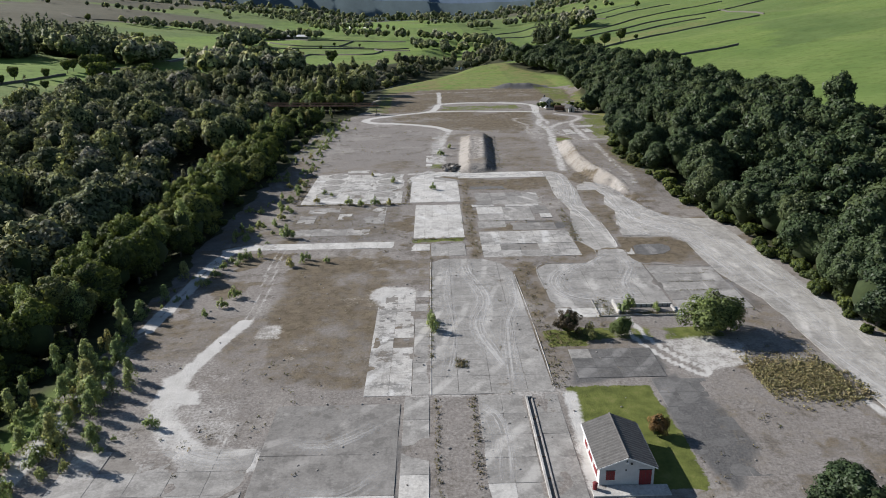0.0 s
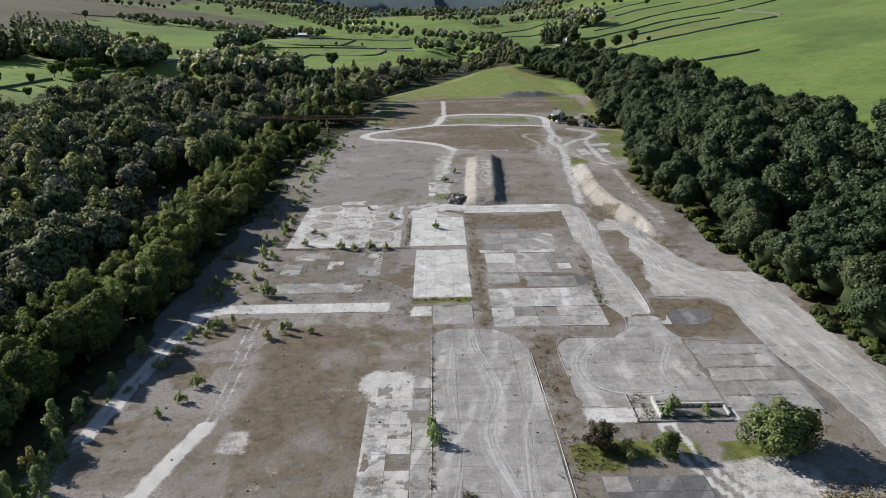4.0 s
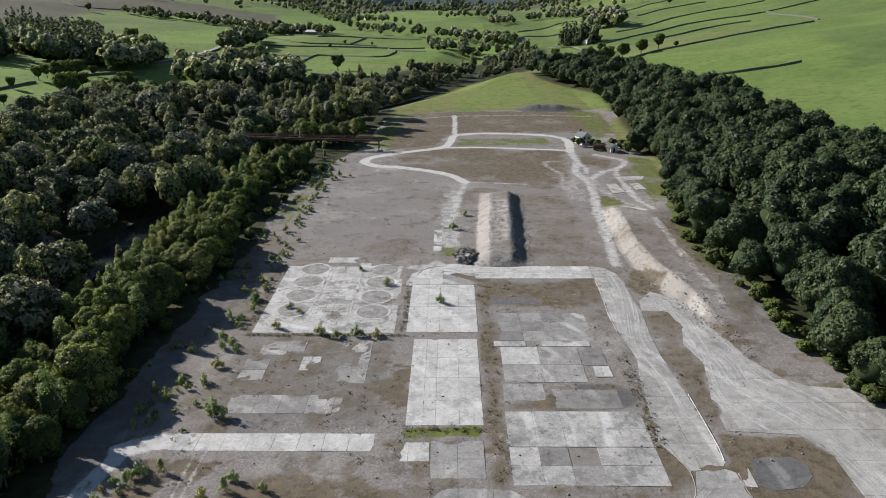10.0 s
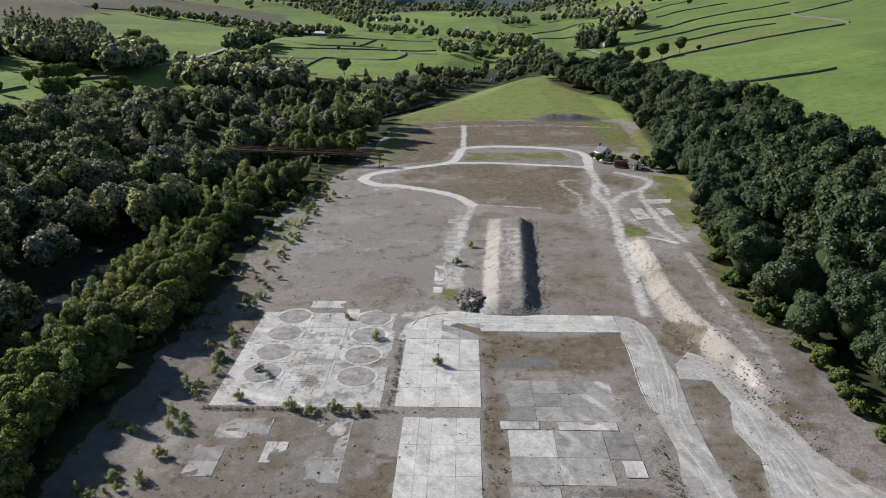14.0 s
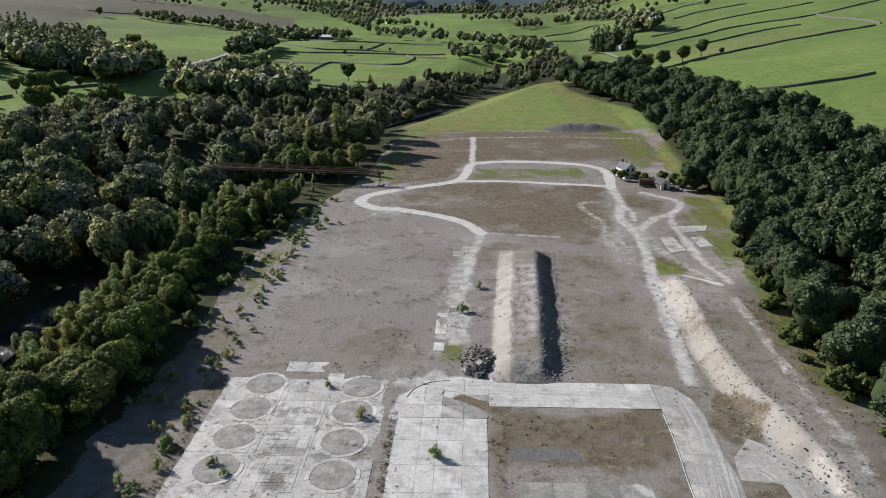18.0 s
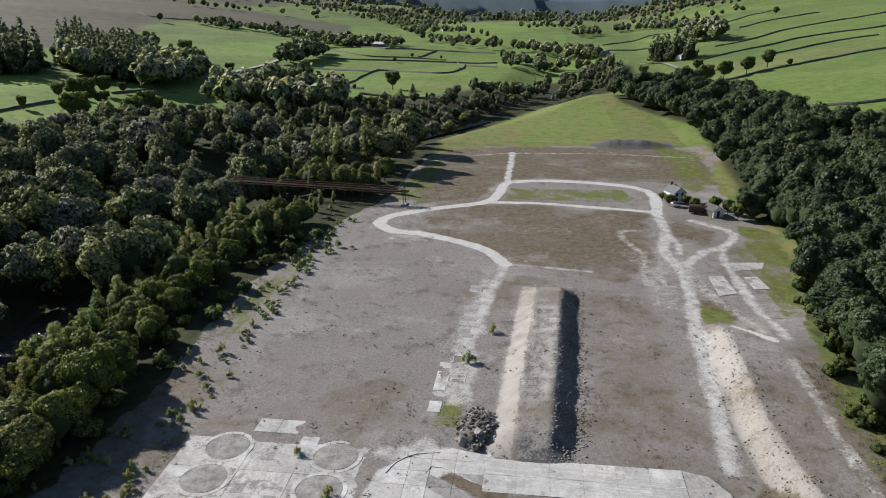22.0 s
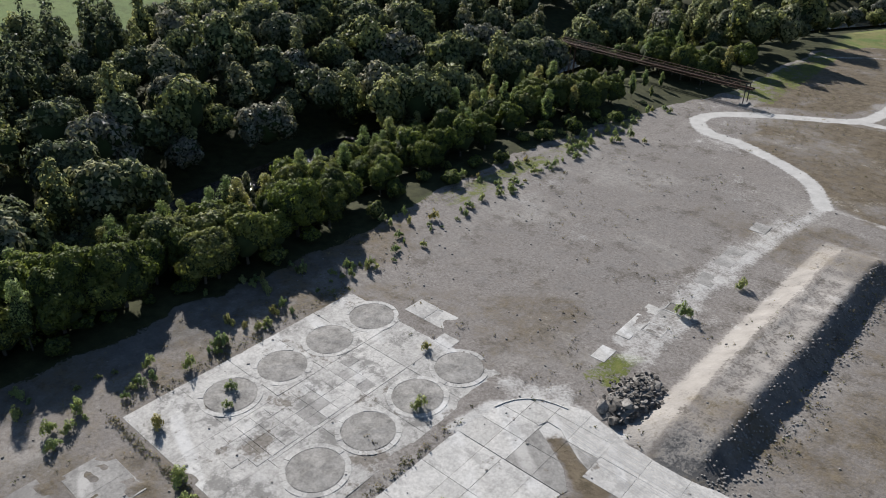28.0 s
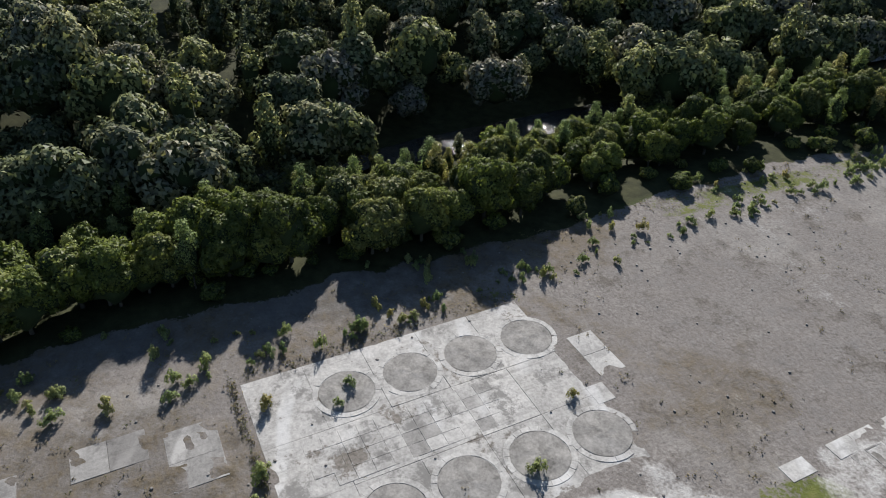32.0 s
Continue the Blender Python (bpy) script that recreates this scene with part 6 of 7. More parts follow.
def rock_mesh(seed, flat=0.5):
    r = np.random.RandomState(seed)
    bm = bmesh.new()
    bmesh.ops.create_cube(bm, size=1.0)
    bmesh.ops.bevel(bm, geom=bm.edges[:], offset=0.14, segments=1, affect="EDGES")
    for v in bm.verts:
        v.co = v.co + Vector(r.uniform(-0.13, 0.13, 3))
        v.co.z *= flat
    me = bpy.data.meshes.new("chunk")
    bm.to_mesh(me)
    bm.free()
    return me


rng = np.random.RandomState(21)
rocks = [rock_mesh(s, f) for s, f in ((1, 0.35), (2, 0.5), (3, 0.7), (4, 0.28), (5, 0.9))]
for me in rocks:
    me.materials.append(RUBBLE)
bm = bmesh.new()
bmesh.ops.create_icosphere(bm, subdivisions=3, radius=1.0)
for v in bm.verts:
    p = v.co.copy()
    k_ = 1 + 0.4 * noise.noise(p * 2.1) + 0.2 * noise.noise(p * 5.0)
    v.co = Vector((p.x * 2.5 * k_, p.y * 5.0 * k_, max(-0.2, p.z) * 0.95 * k_))
heap = part("rubble_heap", bm, JOINT)
heap.location = (12.3, 238.2, 0)
tagged(heap, "heap of dark earth and broken concrete slabs", "rubble heap")
for q in range(290):
    a, d = rng.rand() * 6.283, math.sqrt(rng.rand())
    x, y = 3.0 * d * math.cos(a) * (0.75 + 0.5 * rng.rand()), 5.6 * d * math.sin(a)
    s = rng.uniform(0.14, 0.46) * (2.4 if y < -2.4 and q % 6 == 0 else 1.0)
    ob = part_of("chunk", rocks[(0, 3, 1, 0, 3, 2)[rng.randint(6)]], None, heap)
    ob.matrix_local = pose(x, y, 0.95 * max(0.0, 1 - d * d) + 0.1 + 0.25 * rng.rand(), rng.uniform(-35, 35), rng.uniform(-35, 35), rng.uniform(0, 360)) @ Matrix.Diagonal((s * 1.3, s, s, 1))

# open pits in the broken strip
for x, y in ((7.7, 260.0), (7.7, 253.2)):
    pit = base("inspection_pit", x, y, 0.0)
    for x0, y0, x1, y1 in ((-1.5, -1.3, 1.5, -1.08), (-1.5, 1.08, 1.5, 1.3), (-1.5, -1.07, -1.28, 1.07), (1.28, -1.07, 1.5, 1.07)):
        frame_box(pit, "pit_kerb", STAINED_CONCRETE, x0, y0, -0.2, x1, y1, 0.10, 0.02)
    frame_box(pit, "pit_floor", JOINT, -1.27, -1.06, -0.2, 1.27, 1.06, 0.06)
    tagged(pit, "dark open inspection pit with concrete kerb", "pit", "inspection pits")


# ---- fields, walls and woods of the valley ----
WALLS_W = [
    [(-255, 415), (-253, 466), (-249, 522)],
    [(-267, 378), (-250, 389), (-255, 415)],
    [(-212, 382), (-200, 385), (-203, 419), (-203, 446)],
    [(-226, 980), (-164, 912), (-122, 914), (-73, 902)],
    [(-152, 976), (-115, 988), (-68, 976), (-26, 958)],
    [(-106, 928), (-95, 982)],
    [(-221, 1043), (-152, 976)],
    [(-192, 880), (-150, 874), (-83, 883), (-20, 882)],
    [(-59, 880), (-48, 847), (-17, 825)],
    [(-49, 859), (-52, 750), (-110, 781), (-123, 769), (-122, 676)],
    [(-194, 810), (-155, 790), (-123, 769)],
    [(-169, 723), (-119, 653), (-99, 639)],
    [(-93, 607), (-75, 602), (-39, 592)],
    [(-238, 564), (-226, 581), (-207, 587)],
    [(-576, 1212), (-531, 1171), (-488, 1216), (-454, 1195)],
    [(-229, 675), (-226, 742), (-226, 828)],
]
WALLS_E = [
    [(151, 518), (171, 510), (189, 510), (217, 513)],
    [(141, 665), (154, 663), (172, 675), (199, 684), (242, 715), (277, 720), (322, 722)],
    [(201, 776), (235, 797), (271, 817), (304, 817)],
    [(166, 822), (236, 864), (286, 888), (328, 888), (377, 903), (418, 913)],
    [(94, 1018), (154, 1020), (190, 1042)],
    [(194, 915), (243, 949), (290, 988), (344, 1002), (394, 1007)],
    [(102, 1105), (156, 1190), (183, 1216), (215, 1175), (241, 1108)],
    [(257, 1076), (312, 1126), (370, 1152)],
    [(235, 1131), (327, 1319), (381, 1391)],
    [(204, 1116), (252, 1056)],
    [(98, 745), (139, 744)],
    [(148, 560), (152, 514), (150, 420), (156, 300)],
    [(330, 730), (350, 905)],
]
for pts in WALLS_W + WALLS_E:
    line = np.array(curve_points(pts, 7.0))
    line = line + 1.2 * np.stack([value_noise(line[:, 0], line[:, 1], 25) - 0.5, value_noise(line[:, 1], line[:, 0], 25) - 0.5], -1) * 2
    t = np.gradient(line, axis=0)
    side = np.stack([-t[:, 1], t[:, 0]], -1) / np.linalg.norm(t, axis=1)[:, None]
    zz = height(line[:, 0], line[:, 1])
    top = zz + 1.2 + 0.5 * (value_noise(line[:, 0] * 3, line[:, 1] * 3, 9) - 0.3)
    cols = [np.column_stack([line + side * o, h]) for o, h in ((-0.5, zz - 0.6), (-0.33, top), (0.33, top), (0.5, zz - 0.6))]
    v = np.stack(cols, 1).reshape(-1, 3)
    i = np.arange(len(line) - 1)[:, None] * 4 + np.arange(3)[None, :]
    i = i.ravel()
    me = mesh_np("dry_stone_wall", v, np.stack([i, i + 1, i + 5, i + 4], -1))
    tagged(part_of("dry_stone_wall", me, STONE), "dark dry stone wall running across green pasture", "stone wall", "field walls")

# lane up the valley side
for lane_pts in ([(113, 868), (133, 849), (141, 781), (135, 695), (118, 630)], [(-236, 660), (-231, 753), (-230, 840), (-230, 891), (-233, 1012)]):
    line = np.array(curve_points(lane_pts, 5.0))
    t = np.gradient(line, axis=0)
    side = np.stack([-t[:, 1], t[:, 0]], -1) / np.linalg.norm(t, axis=1)[:, None]
    v = np.concatenate([np.column_stack([line + side * o, np.maximum(height(line[:, 0] + 2, line[:, 1]), height(line[:, 0] - 2, line[:, 1])) + 0.25]) for o in (-2.6, 2.6)])
    i, n = np.arange(len(line) - 1), len(line)
    me = mesh_np("lane", v, np.stack([i, i + 1, i + n + 1, i + n], -1))
    tagged(part_of("lane", me, GREY_CONCRETE), "pale grey lane curving along the valley side", "lane", kind="structure")

WOODS = [
    ([(-455, 676), (-398, 703), (-309, 606), (-327, 578), (-365, 572)], 8, 2),
    ([(-336, 651), (-296, 670), (-253, 612), (-277, 589)], 9, 0),
    ([(-408, 773), (-351, 752), (-306, 728), (-229, 602), (-249, 598), (-286, 617), (-328, 646)], 8, 2),
    ([(-390, 802), (-360, 857), (-313, 772), (-331, 732)], 11, 0),
    ([(-288, 690), (-263, 739), (-216, 645), (-209, 592), (-228, 582)], 9, 0),
    ([(-228, 818), (-220, 878), (-216, 936), (-195, 876), (-206, 816)], 9, 0),
    ([(-472, 1180), (-417, 1145), (-362, 1144), (-280, 1077), (-214, 1045), (-227, 1098), (-312, 1183), (-401, 1184), (-456, 1220)], 12, 0),
    ([(-239, 1007), (-181, 1019), (-134, 985), (-146, 1053), (-234, 1124)], 11, 0),
    ([(-373, 1699), (-254, 1562), (-144, 1182), (-110, 998), (-24, 985), (-24, 1162), (-87, 1369), (-229, 1764), (-384, 1974)], 27, 0),
    ([(-22, 934), (-12, 822), (4, 796), (41, 834), (73, 838), (90, 1048), (49, 1036), (1, 1025)], 15, 0),
    ([(181, 1450), (235, 1100), (247, 1150), (226, 1559)], 12, 0),
    ([(184, 1015), (212, 941), (219, 992), (202, 1061)], 9, 0),
    ([(123, 872), (150, 831), (163, 841), (136, 904)], 8, 2),
    ([(142, 1403), (173, 1445), (179, 1499), (150, 1484)], 12, 0),
    ([(68, 1234), (108, 1255), (119, 1468), (75, 1366)], 14, 0),
    ([(48, 1009), (84, 931), (90, 1012), (54, 1075)], 10, 0),
    ([(-182, 586), (-136, 604), (-94, 567), (-86, 529), (-159, 530)], 9, 0),
    ([(-293, 2899), (27, 1758), (79, 1366), (87, 1741), (-60, 2600)], 40, 0),
    ([(-1100, 1900), (-300, 1900), (-60, 2500), (-600, 2500)], 60, 0),
    ([(100, 1900), (420, 1800), (300, 2600), (60, 2500)], 50, 0),
]
rng = np.random.RandomState(31)
places = []
for outline, gap, kind in WOODS:
    for x, y in zip(*scatter(rng, outline, gap)):
        if gap > 12 and value_noise(x, y, 90) < 0.3:
            continue
        w = rng.randint(6, 8) if kind == 2 else rng.randint(4)
        places.append((x, y, ground_z(x, y) - 0.3, rng.uniform(1.3, 1.9) if kind == 2 or gap < 10 else rng.uniform(0.85, 1.25), w))
for x, y in zip(rng.uniform(-900, 800, 620), rng.uniform(1500, 3200, 620)):
    if value_noise(x, y, 110) > 0.5:
        places.append((x, y, ground_z(x, y) - 0.5, rng.uniform(0.7, 1.2) * (1 + fade(1300, 2400, y)), rng.randint(4)))
DISTANT = [crown(r2, "broad", 24, 330, 0.75, 1) for _ in range(4)] + FAR[4:6] + [crown(r2, "conifer", 26, 300, 0.62, 1) for _ in range(2)]
for _ in range(46):
    x0, y0, turn = rng.uniform(-800, 650), rng.uniform(1450, 3200), rng.normal() * 0.35
    for q in np.arange(0, rng.uniform(60, 260), 15.0):
        x, y = x0 + q * math.cos(turn) + rng.normal() * 3, y0 + q * math.sin(turn) + rng.normal() * 6
        places.append((x, y, ground_z(x, y) - 0.5, rng.uniform(0.8, 1.4), rng.randint(4)))
joined_trees("valley_woods", DISTANT, places, LEAF_VALLEY_HAZE, "distant dark woods and hedgerow trees across the valley", "woodland")

FIELD_TREES = [(-266, 383, 0.9), (-272, 417, 1.3), (-254, 453, 0.6), (-258, 475, 0.9), (-224, 445, 0.6), (-213, 348, 0.5), (-206, 476, 1.6), (-182, 486, 1.5), (-192, 528, 1.0), (-220, 522, 1.0), (-248, 495, 0.7), (-244, 362, 0.6), (-192, 441, 1.2),
               (-79, 643, 1.2), (-120, 865, 0.5), (-499, 1130, 1.2), (-296, 784, 1.7), (-229, 721, 0.9), (-111, 916, 0.5), (-80, 914, 0.4), (-213, 905, 1.1), (186, 708, 1.25), (164, 678, 1.2), (148, 673, 1.25), (132, 657, 1.3), (120, 603, 0.8), (148, 761, 1.0), (349, 1256, 1.1), (194, 686, 0.5),
               (-234, 568, 0.7), (-239, 556, 1.2), (-252, 542, 0.9), (-251, 530, 0.9), (-227, 515, 1.7), (-191, 516, 1.4), (-235, 695, 0.6), (-14, 651, 0.5), (-8, 660, 0.45), (-1, 672, 0.4), (6, 693, 0.5), (104, 748, 0.9), (-104, 634, 0.4)]
field_tree = tree_model("field_tree", "broad", 41, 44, 2000, 0.32, LEAF, "lone dark green tree standing in open pasture", "tree")
for x, y, s in FIELD_TREES:
    copy_thing(field_tree, pose(x, y, ground_z(x, y) - 0.2, 0, 0, 50 * s + x) @ Matrix.Diagonal((s, s, s, 1)))["group"] = "field trees"
for o in (*field_tree.children_recursive, field_tree):
    bpy.data.objects.remove(o)

for x, y, turn, w, ln in ((-204, 1050, 75, 9, 20), (-180, 1030, 80, 9, 22), (-156, 1000, 70, 8, 18)):
    house("farm_shed", x, y, turn, w, ln, 3.4, 5.6, GREY_AND_SHADE_RENDER, STONE, GREY_AND_SHADE_RENDER, "low farm shed with pale sheet roof")
for x, y, turn in ((149, 838, 20), (85, 940, -30), (-150, 1480, 15), (-120, 1500, 40)):
    h_ = house("farmhouse", x, y, turn, 7, 11, 5.0, 7.6, STONE, RENDERED, SLATE_DARK, "stone farmhouse with slate roof among trees")
    for q in (1.4, 4.6):
        frame_box(h_, "window", GLASS_DARK, q, -0.06, 2.8, q + 1.0, 0.06, 4.0)


# ---- scrub, weeds and stones on the yard ----
shrub = tree_model("shrub", "shrub", 51, 30, 900, 0.10, LEAF_BIRCH, "low yellow-green self-sown shrub on the gravel", "shrub")
sapling = tree_model("sapling", "sapling", 52, 46, 1300, 0.12, LEAF_BIRCH, "young yellow-green birch sapling on the gravel", "sapling")
rng = np.random.RandomState(61)
spots = [(-28.4, 165.6, 2.0), (-35, 150.9, 1.4), (-24.3, 145.7, 1.3), (-21.5, 150.2, 1.1), (-16.9, 148.2, 0.9), (-32.8, 181.3, 1.2), (-26.2, 197.3, 1.1), (-13.4, 193.2, 1.2), (-17, 194.5, 1.4), (-34.2, 210.6, 1.2), (-9.5, 193.6, 1.0), (-6, 193.4, 0.8),
         (-25.5, 206.6, 0.9), (-22.9, 204.4, 0.7), (-6.2, 219.4, 0.8), (-13.0, 228.6, 0.8), (9.4, 259.0, 1.0), (12.5, 272, 0.8), (31.5, 109, 1.1), (40, 119.3, 1.3), (45.5, 119.2, 0.7), (5.9, 113.5, 1.2), (5.6, 117, 0.9), (6.2, 209.7, 0.9)]
for x, y, s in spots:
    s *= 0.72 if x < -10 else 1.0
    copy_thing(shrub, pose(x, y, ground_z(x, y), 0, 0, x * 77) @ Matrix.Diagonal((s * 0.9, s * 0.9, s * 1.35, 1)))["group"] = "yard shrubs"
for q in range(250):
    y = rng.uniform(75, 345)
    x = -39.5 + 4.2 * rng.normal() + (4 if y > 300 else 0)
    if not -47 < x < -26 or value_noise(x, y, 9) < 0.5 + (0.1 if y < 160 else 0):
        continue
    s = rng.uniform(0.3, 0.8)
    copy_thing(shrub, pose(x, y, ground_z(x, y), 0, 0, rng.uniform(0, 360)) @ Matrix.Diagonal((s * rng.uniform(0.7, 1.2), s * 0.9, s * rng.uniform(1.0, 2.0), 1)))["group"] = "yard shrubs"
for q in range(85):
    y = rng.uniform(196, 345)
    x = -34.2 + 1.3 * rng.normal() - 3.5 * float(fade(250, 330, y))
    s = rng.uniform(0.25, 0.7)
    copy_thing(shrub, pose(x, y, ground_z(x, y), 0, 0, rng.uniform(0, 360)) @ Matrix.Diagonal((s, s * 0.8, s * rng.uniform(1.0, 1.9), 1)))["group"] = "yard shrubs"
for q in range(45):
    y, x = rng.uniform(66, 112), -44.5 + 2.2 * rng.normal()
    s = rng.uniform(0.4, 1.2)
    copy_thing(shrub, pose(x, y, ground_z(x, y), 0, 0, rng.uniform(0, 360)) @ Matrix.Diagonal((s, s, s * rng.uniform(1.0, 2.0), 1)))["group"] = "yard shrubs"
for x, y, s in ((-42.7, 86, 0.42), (-40.9, 88.2, 0.5), (-40.3, 94, 0.45), (-38.5, 95.6, 0.4), (-37.6, 81.5, 0.38), (-45.5, 100, 0.5), (-44, 84, 0.55), (-41.5, 91, 0.6), (-44.5, 96, 0.6), (-43.6, 104, 0.5), (-44.4, 128, 0.45), (-44.6, 140, 0.5), (-39.5, 98.5, 0.45), (-46.5, 76, 0.6), (-41.8, 80, 0.4), (-46, 92, 0.55), (-45.6, 80, 0.5), (-35.6, 149, 0.3), (-32, 152, 0.28), (-22, 148, 0.3), (-45, 112, 0.5), (-46, 120, 0.5)):
    copy_thing(sapling, pose(x, y, ground_z(x, y), 0, 0, x * 31) @ Matrix.Diagonal((s * 1.7, s * 1.7, s * 1.6, 1)))["group"] = "yard saplings"
for q in range(16):
    y = rng.uniform(66, 118)
    x, s = -48.5 + 3.4 * rng.normal() - 1.5 * float(fade(100, 118, y)), rng.uniform(0.35, 0.85)
    copy_thing(sapling, pose(x, y, ground_z(x, y) - 0.1, 0, 0, rng.uniform(0, 360)) @ Matrix.Diagonal((s * 1.15, s * 1.15, s * 1.5, 1)))["group"] = "yard saplings"
for m in (shrub, sapling):
    for o in (*m.children_recursive, m):
        bpy.data.objects.remove(o)

BUSH_LEAF = foliage("willow_leaves", (0.0, (0.105, 0.140, 0.050)), (1.0, (0.125, 0.160, 0.056)))
DARK_LEAF = foliage("purple_leaves", (0.0, (0.060, 0.048, 0.035)), (1.0, (0.075, 0.060, 0.040)))
RED_LEAF = foliage("rust_red_leaves", (0.0, (0.17, 0.105, 0.045)), (1.0, (0.20, 0.12, 0.05)))
for name, x, y, sx, sz, kind, seed, mat, label in (("willow_tree", 52.0, 109.5, 1.1, 0.92, "willow", 71, BUSH_LEAF, "spreading light green willow beside the forecourt"), ("dark_tree", 28.2, 111.0, 0.46, 0.55, "willow", 72, DARK_LEAF, "small purple-brown tree at the forecourt edge"),
                                                   ("round_tree", 48.6, 62.5, 0.95, 0.72, "broad", 73, LEAF_DARK, "dense round dark green tree by the yard edge"), ("round_bush", 36.8, 109.6, 0.42, 0.44, "willow", 76, BUSH_LEAF, "dense round green bush beside the forecourt walk"), ("rowan_bush", 34.2, 80.5, 0.32, 0.40, "willow", 74, RED_LEAF, "rust-red leaved bush beside the gatehouse")):
    tr = tree_model(name, kind, seed, 80, 11000, 0.17, mat, label, "tree")
    tr.matrix_world = pose(x, y, ground_z(x, y) - 0.1, 0, 0, 20) @ Matrix.Diagonal((sx, sx, sz, 1))

hedge = tree_model("elder_bush", "broad", 75, 44, 2200, 0.27, LEAF, "low dark green bush at the edge of the yard", "bush")
r2 = np.random.RandomState(77)


def tuft(r, count, size):
    d = r.normal(size=(count, 3)) * (0.3, 0.3, 0.12) + (0, 0, 0.16)
    v, f, shading_normal = leaves(r, d, np.full(count, 0.1), count, size)
    # tufts shaded as if facing up, to brighten them
    shading_normal = 0.45 * shading_normal + (0, 0, 0.9)
    shading_normal /= np.linalg.norm(shading_normal, axis=1)[:, None]
    return v, f, shading_normal, np.zeros((3, 3)) + np.array([[0, 0, -1], [0.02, 0, -1], [0, 0.02, -1.0]]), np.array([[0, 1, 2]])


for q in range(190):
    belt = q % 3 > 0
    y = rng.uniform(75, 320) if belt else rng.uniform(72, 345)
    x = float(np.interp(y, [30, 160, 205, 236, 258, 290, 340], [80, 80, 75, 71, 72.5, 79, 88])) if belt else float(np.interp(y, [40, 120, 155, 240, 300, 352], [-55, -54, -48, -46, -44, -34]))
    x += rng.uniform(-3.2, 2.5) if belt else rng.uniform(-6.0, 1.0)
    s = rng.uniform(0.24, 0.46)
    copy_thing(hedge, pose(x, y, ground_z(x, y) - 0.9, 0, 0, rng.uniform(0, 360)) @ Matrix.Diagonal((s, s, s * rng.uniform(0.7, 1.0), 1)))["group"] = "edge bushes"
for x, y, s in ((62.5, 369.5, 0.42), (67.8, 371, 0.36), (69.5, 366.5, 0.4), (72, 364.6, 0.3), (78.5, 362, 0.5), (80, 356, 0.55), (76, 367, 0.45), (66, 379, 0.5), (61.5, 376, 0.3)):
    copy_thing(hedge, pose(x, y, ground_z(x, y) - 0.2, 0, 0, x * 40) @ Matrix.Diagonal((s, s, s * 0.9, 1)))["group"] = "shed bushes"
for o in (*hedge.children_recursive, hedge):
    bpy.data.objects.remove(o)
TUFTS = [tuft(r2, 14, 0.13) for _ in range(5)]
places = []


def weed(x, y, s):
    places.append((x, y, ground_z(x, y) + 0.04, s, r2.randint(5)))


x, y = r2.uniform(-45, 66, 7000), r2.uniform(66, 440, 7000)
grow = rough(x, y, 11, 3) * 0.7 + 0.3 * rough(x, y, 40, 2)
bare = np.zeros(len(x), bool)
for outline, worn in PAVED:
    bare |= inside(x, y, outline) > 0.2
grow = np.where(bare & (r2.rand(len(x)) < 0.96), 0, grow)
for px, py, g in zip(x, y, grow):
    if g > 0.535 and inside(np.array([px]), np.array([py]), SITE)[0] > 0:
        weed(px, py, r2.uniform(0.25, 0.75))
for x0, y0, x1, y1, n in ((-31, 193.8, 0, 194.6, 190), (-1.6, 196, -0.6, 221, 90), (1, 161.8, 13.5, 163, 60), (14.2, 150, 16.8, 222, 110), (23.2, 93, 25.5, 146, 150), (6, 64, 6.6, 91, 70), (10.9, 64, 11.6, 91, 80), (5.35, 100, 5.75, 150, 90), (38.4, 158, 40.6, 186, 140), (-33, 194, -31, 232, 150), (-44, 240, -40, 345, 260), (35, 117, 38, 125, 80), (24.5, 106, 31, 112, 110), (52, 123.6, 61, 124.3, 60), (52, 128.0, 61, 128.6, 60), (52, 132.4, 61, 133.0, 60), (52, 136.8, 61, 137.3, 40), (27, 236, 31, 294, 160), (38, 117.6, 48.6, 118.4, 90), (66, 215, 74, 262, 260), (9.3, 99.8, 11.1, 102.4, 70)):
    for _ in range(n):
        weed(r2.uniform(x0, x1), r2.uniform(y0, y1), r2.uniform(0.25, 0.8) * (0.5 if x0 == 52 else 1.0))
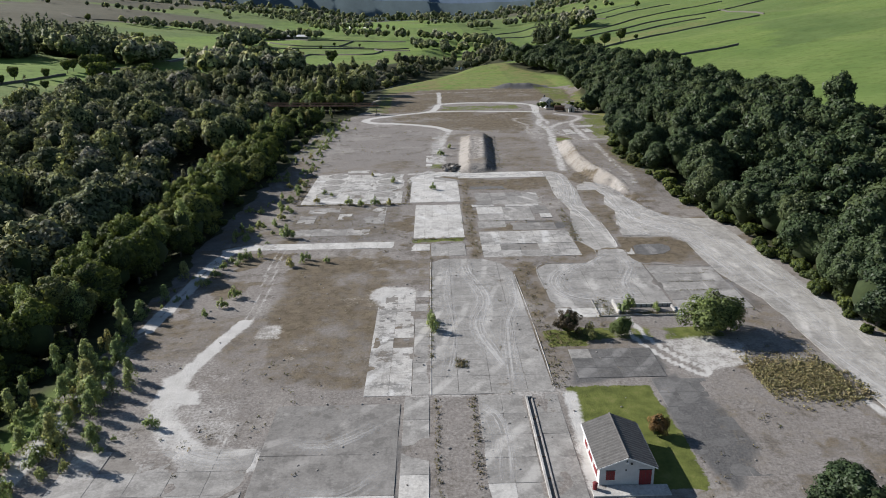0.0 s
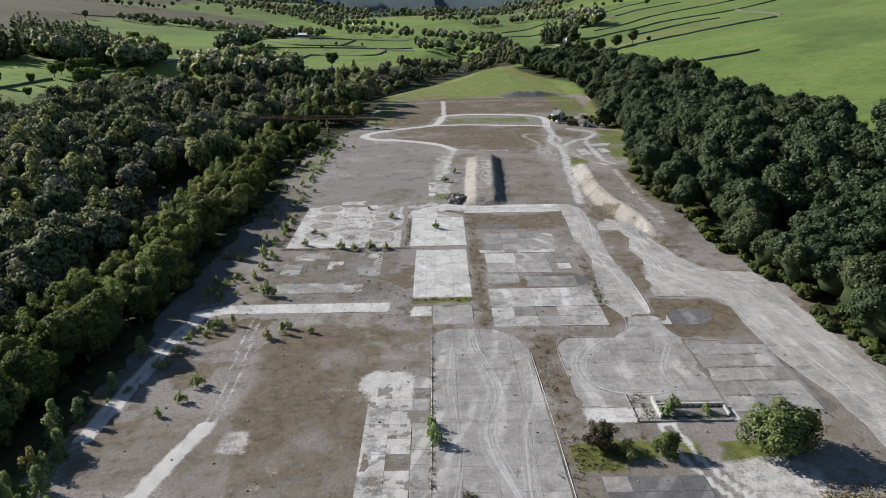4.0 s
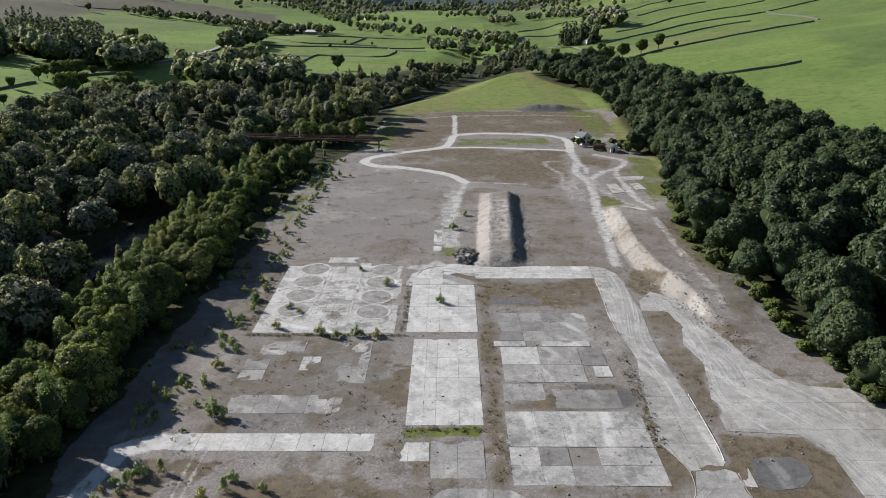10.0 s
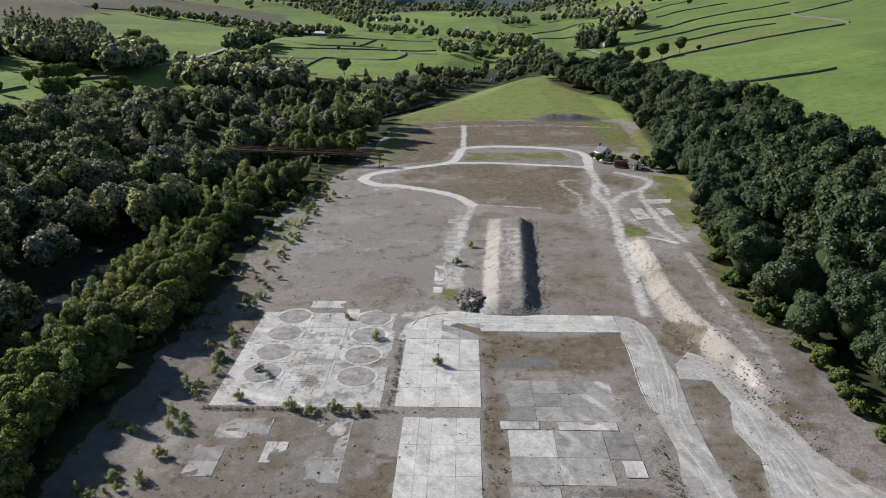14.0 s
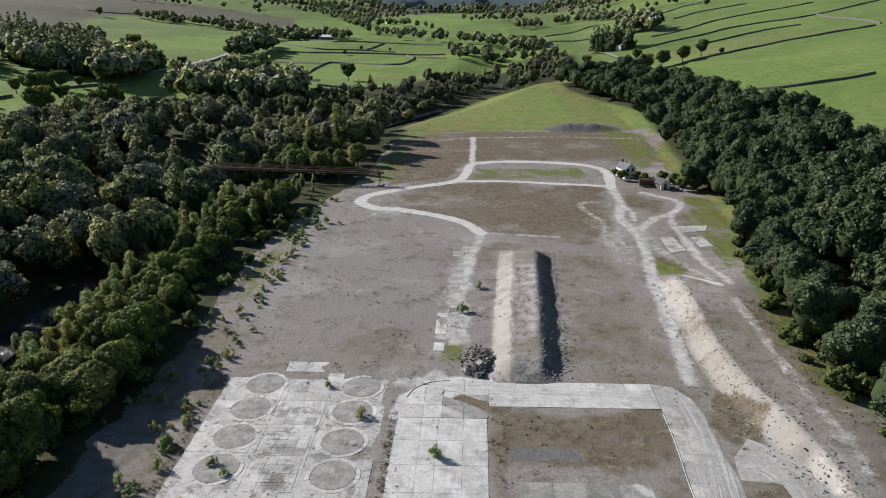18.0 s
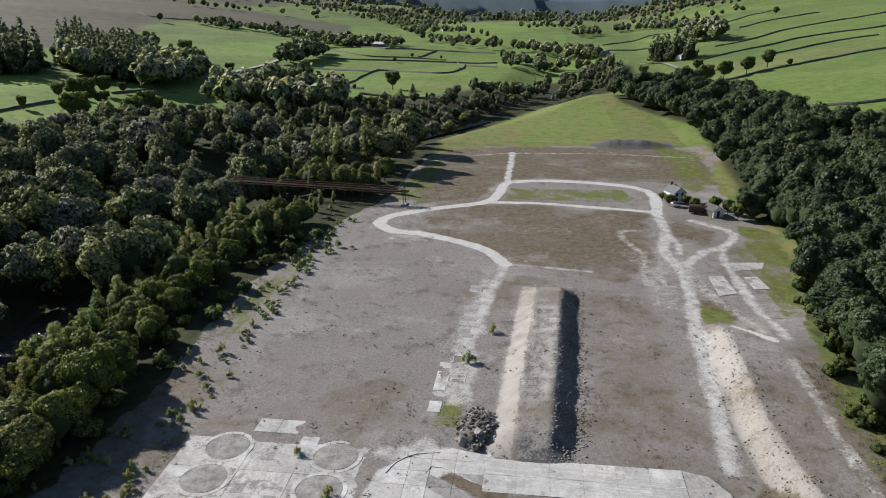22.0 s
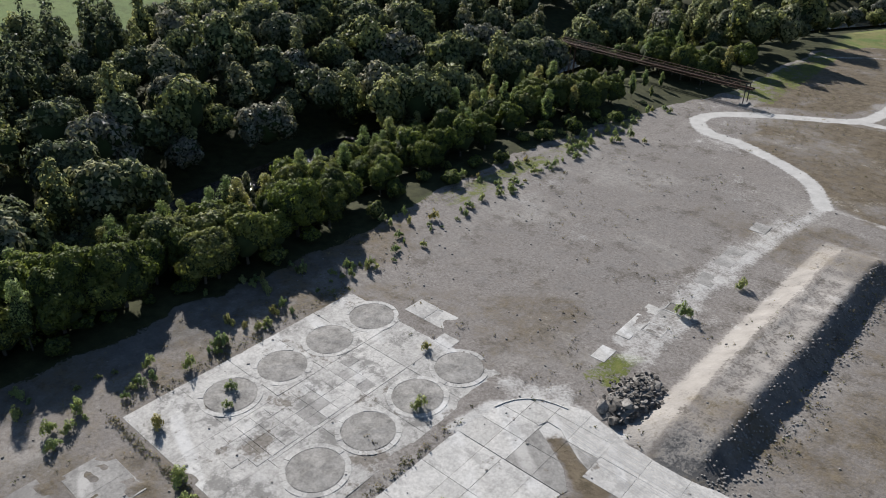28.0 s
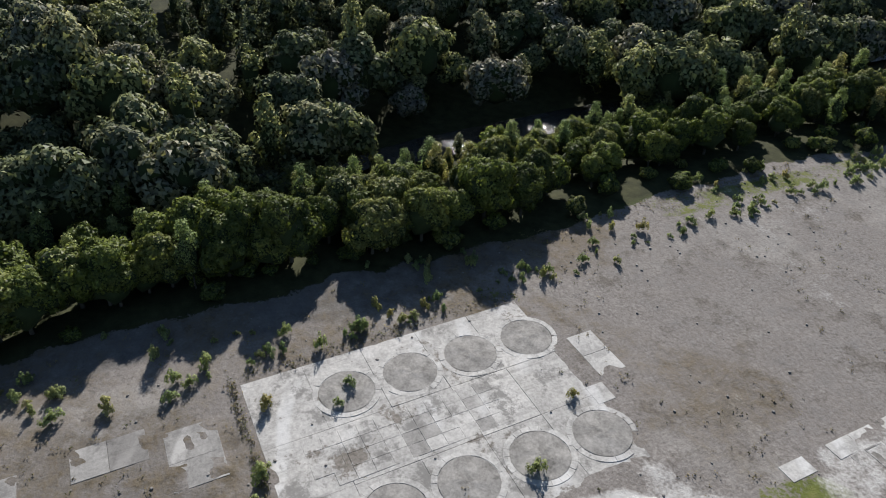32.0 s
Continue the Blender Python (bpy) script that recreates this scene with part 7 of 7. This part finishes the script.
BRACKEN = foliage("dry_bracken", (0.0, (0.27, 0.225, 0.125)), (0.5, (0.34, 0.29, 0.17)), (1.0, (0.20, 0.20, 0.085)), tint="tint")
thicket = [(r2.uniform(53, 65), 94.5 + r2.normal() * 3.0, 0.02, r2.uniform(0.3, 0.9), r2.randint(5)) for _ in range(2600)] + [(r2.uniform(58, 67), r2.uniform(88, 96), 0.02, r2.uniform(0.4, 1.1), r2.randint(5)) for _ in range(300)]
joined_trees("bracken", TUFTS, thicket, BRACKEN, "thicket of tan dry bracken on waste ground", "bracken")
joined_trees("weeds", TUFTS, places, LEAF_SCRUB, "dry tufts of weeds and moss on gravel", "weeds")
print("weeds", len(places))

# loose stones along the cut face, the heap's dark side and the yard
STONE_GREY = plain("grey_stones", (0.13, 0.122, 0.115), (0.30, 0.285, 0.27), 1.6, 0.95)
cube = rock_mesh(9, 0.7)
cv = np.array([v.co for v in cube.vertices])
cf = [list(p.vertices) for p in cube.polygons]
tri = np.array([[f[0], f[i], f[i + 1]] for f in cf for i in range(1, len(f) - 1)])
vs, fs, n = [], [], 0
spots = []
for _ in range(500):
    y = r2.uniform(185, 276)
    x = float(bank_foot(np.array([y]))[0]) + r2.uniform(-1.5, 5.5)
    spots.append((x, y, r2.uniform(0.06, 0.3)))
for _ in range(900):
    y = r2.uniform(231, 295)
    x = 20.9 + 3.2 * (y - 233) / 61 + r2.uniform(2.6, 7.8)
    spots.append((x, y, r2.uniform(0.08, 0.3)))
for _ in range(900):
    spots.append((r2.uniform(-42, 60), r2.uniform(68, 400), r2.uniform(0.08, 0.3)))
zz = height(np.array([s[0] for s in spots]), np.array([s[1] for s in spots]))
for (x, y, s), z in zip(spots, zz):
    a = r2.rand() * 6.283
    c, d = math.cos(a) * s, math.sin(a) * s
    vs.append(cv @ np.array([[c, d, 0], [-d, c, 0], [0, 0, s]]) + (x, y, z + 0.15 * s))
    fs.append(tri + n)
    n += len(cv)
me = mesh_np("loose_stones", np.concatenate(vs), np.concatenate(fs))
tagged(part_of("loose_stones", me, STONE_GREY), "scattered pale stones and broken concrete", "stones", kind="stuff")
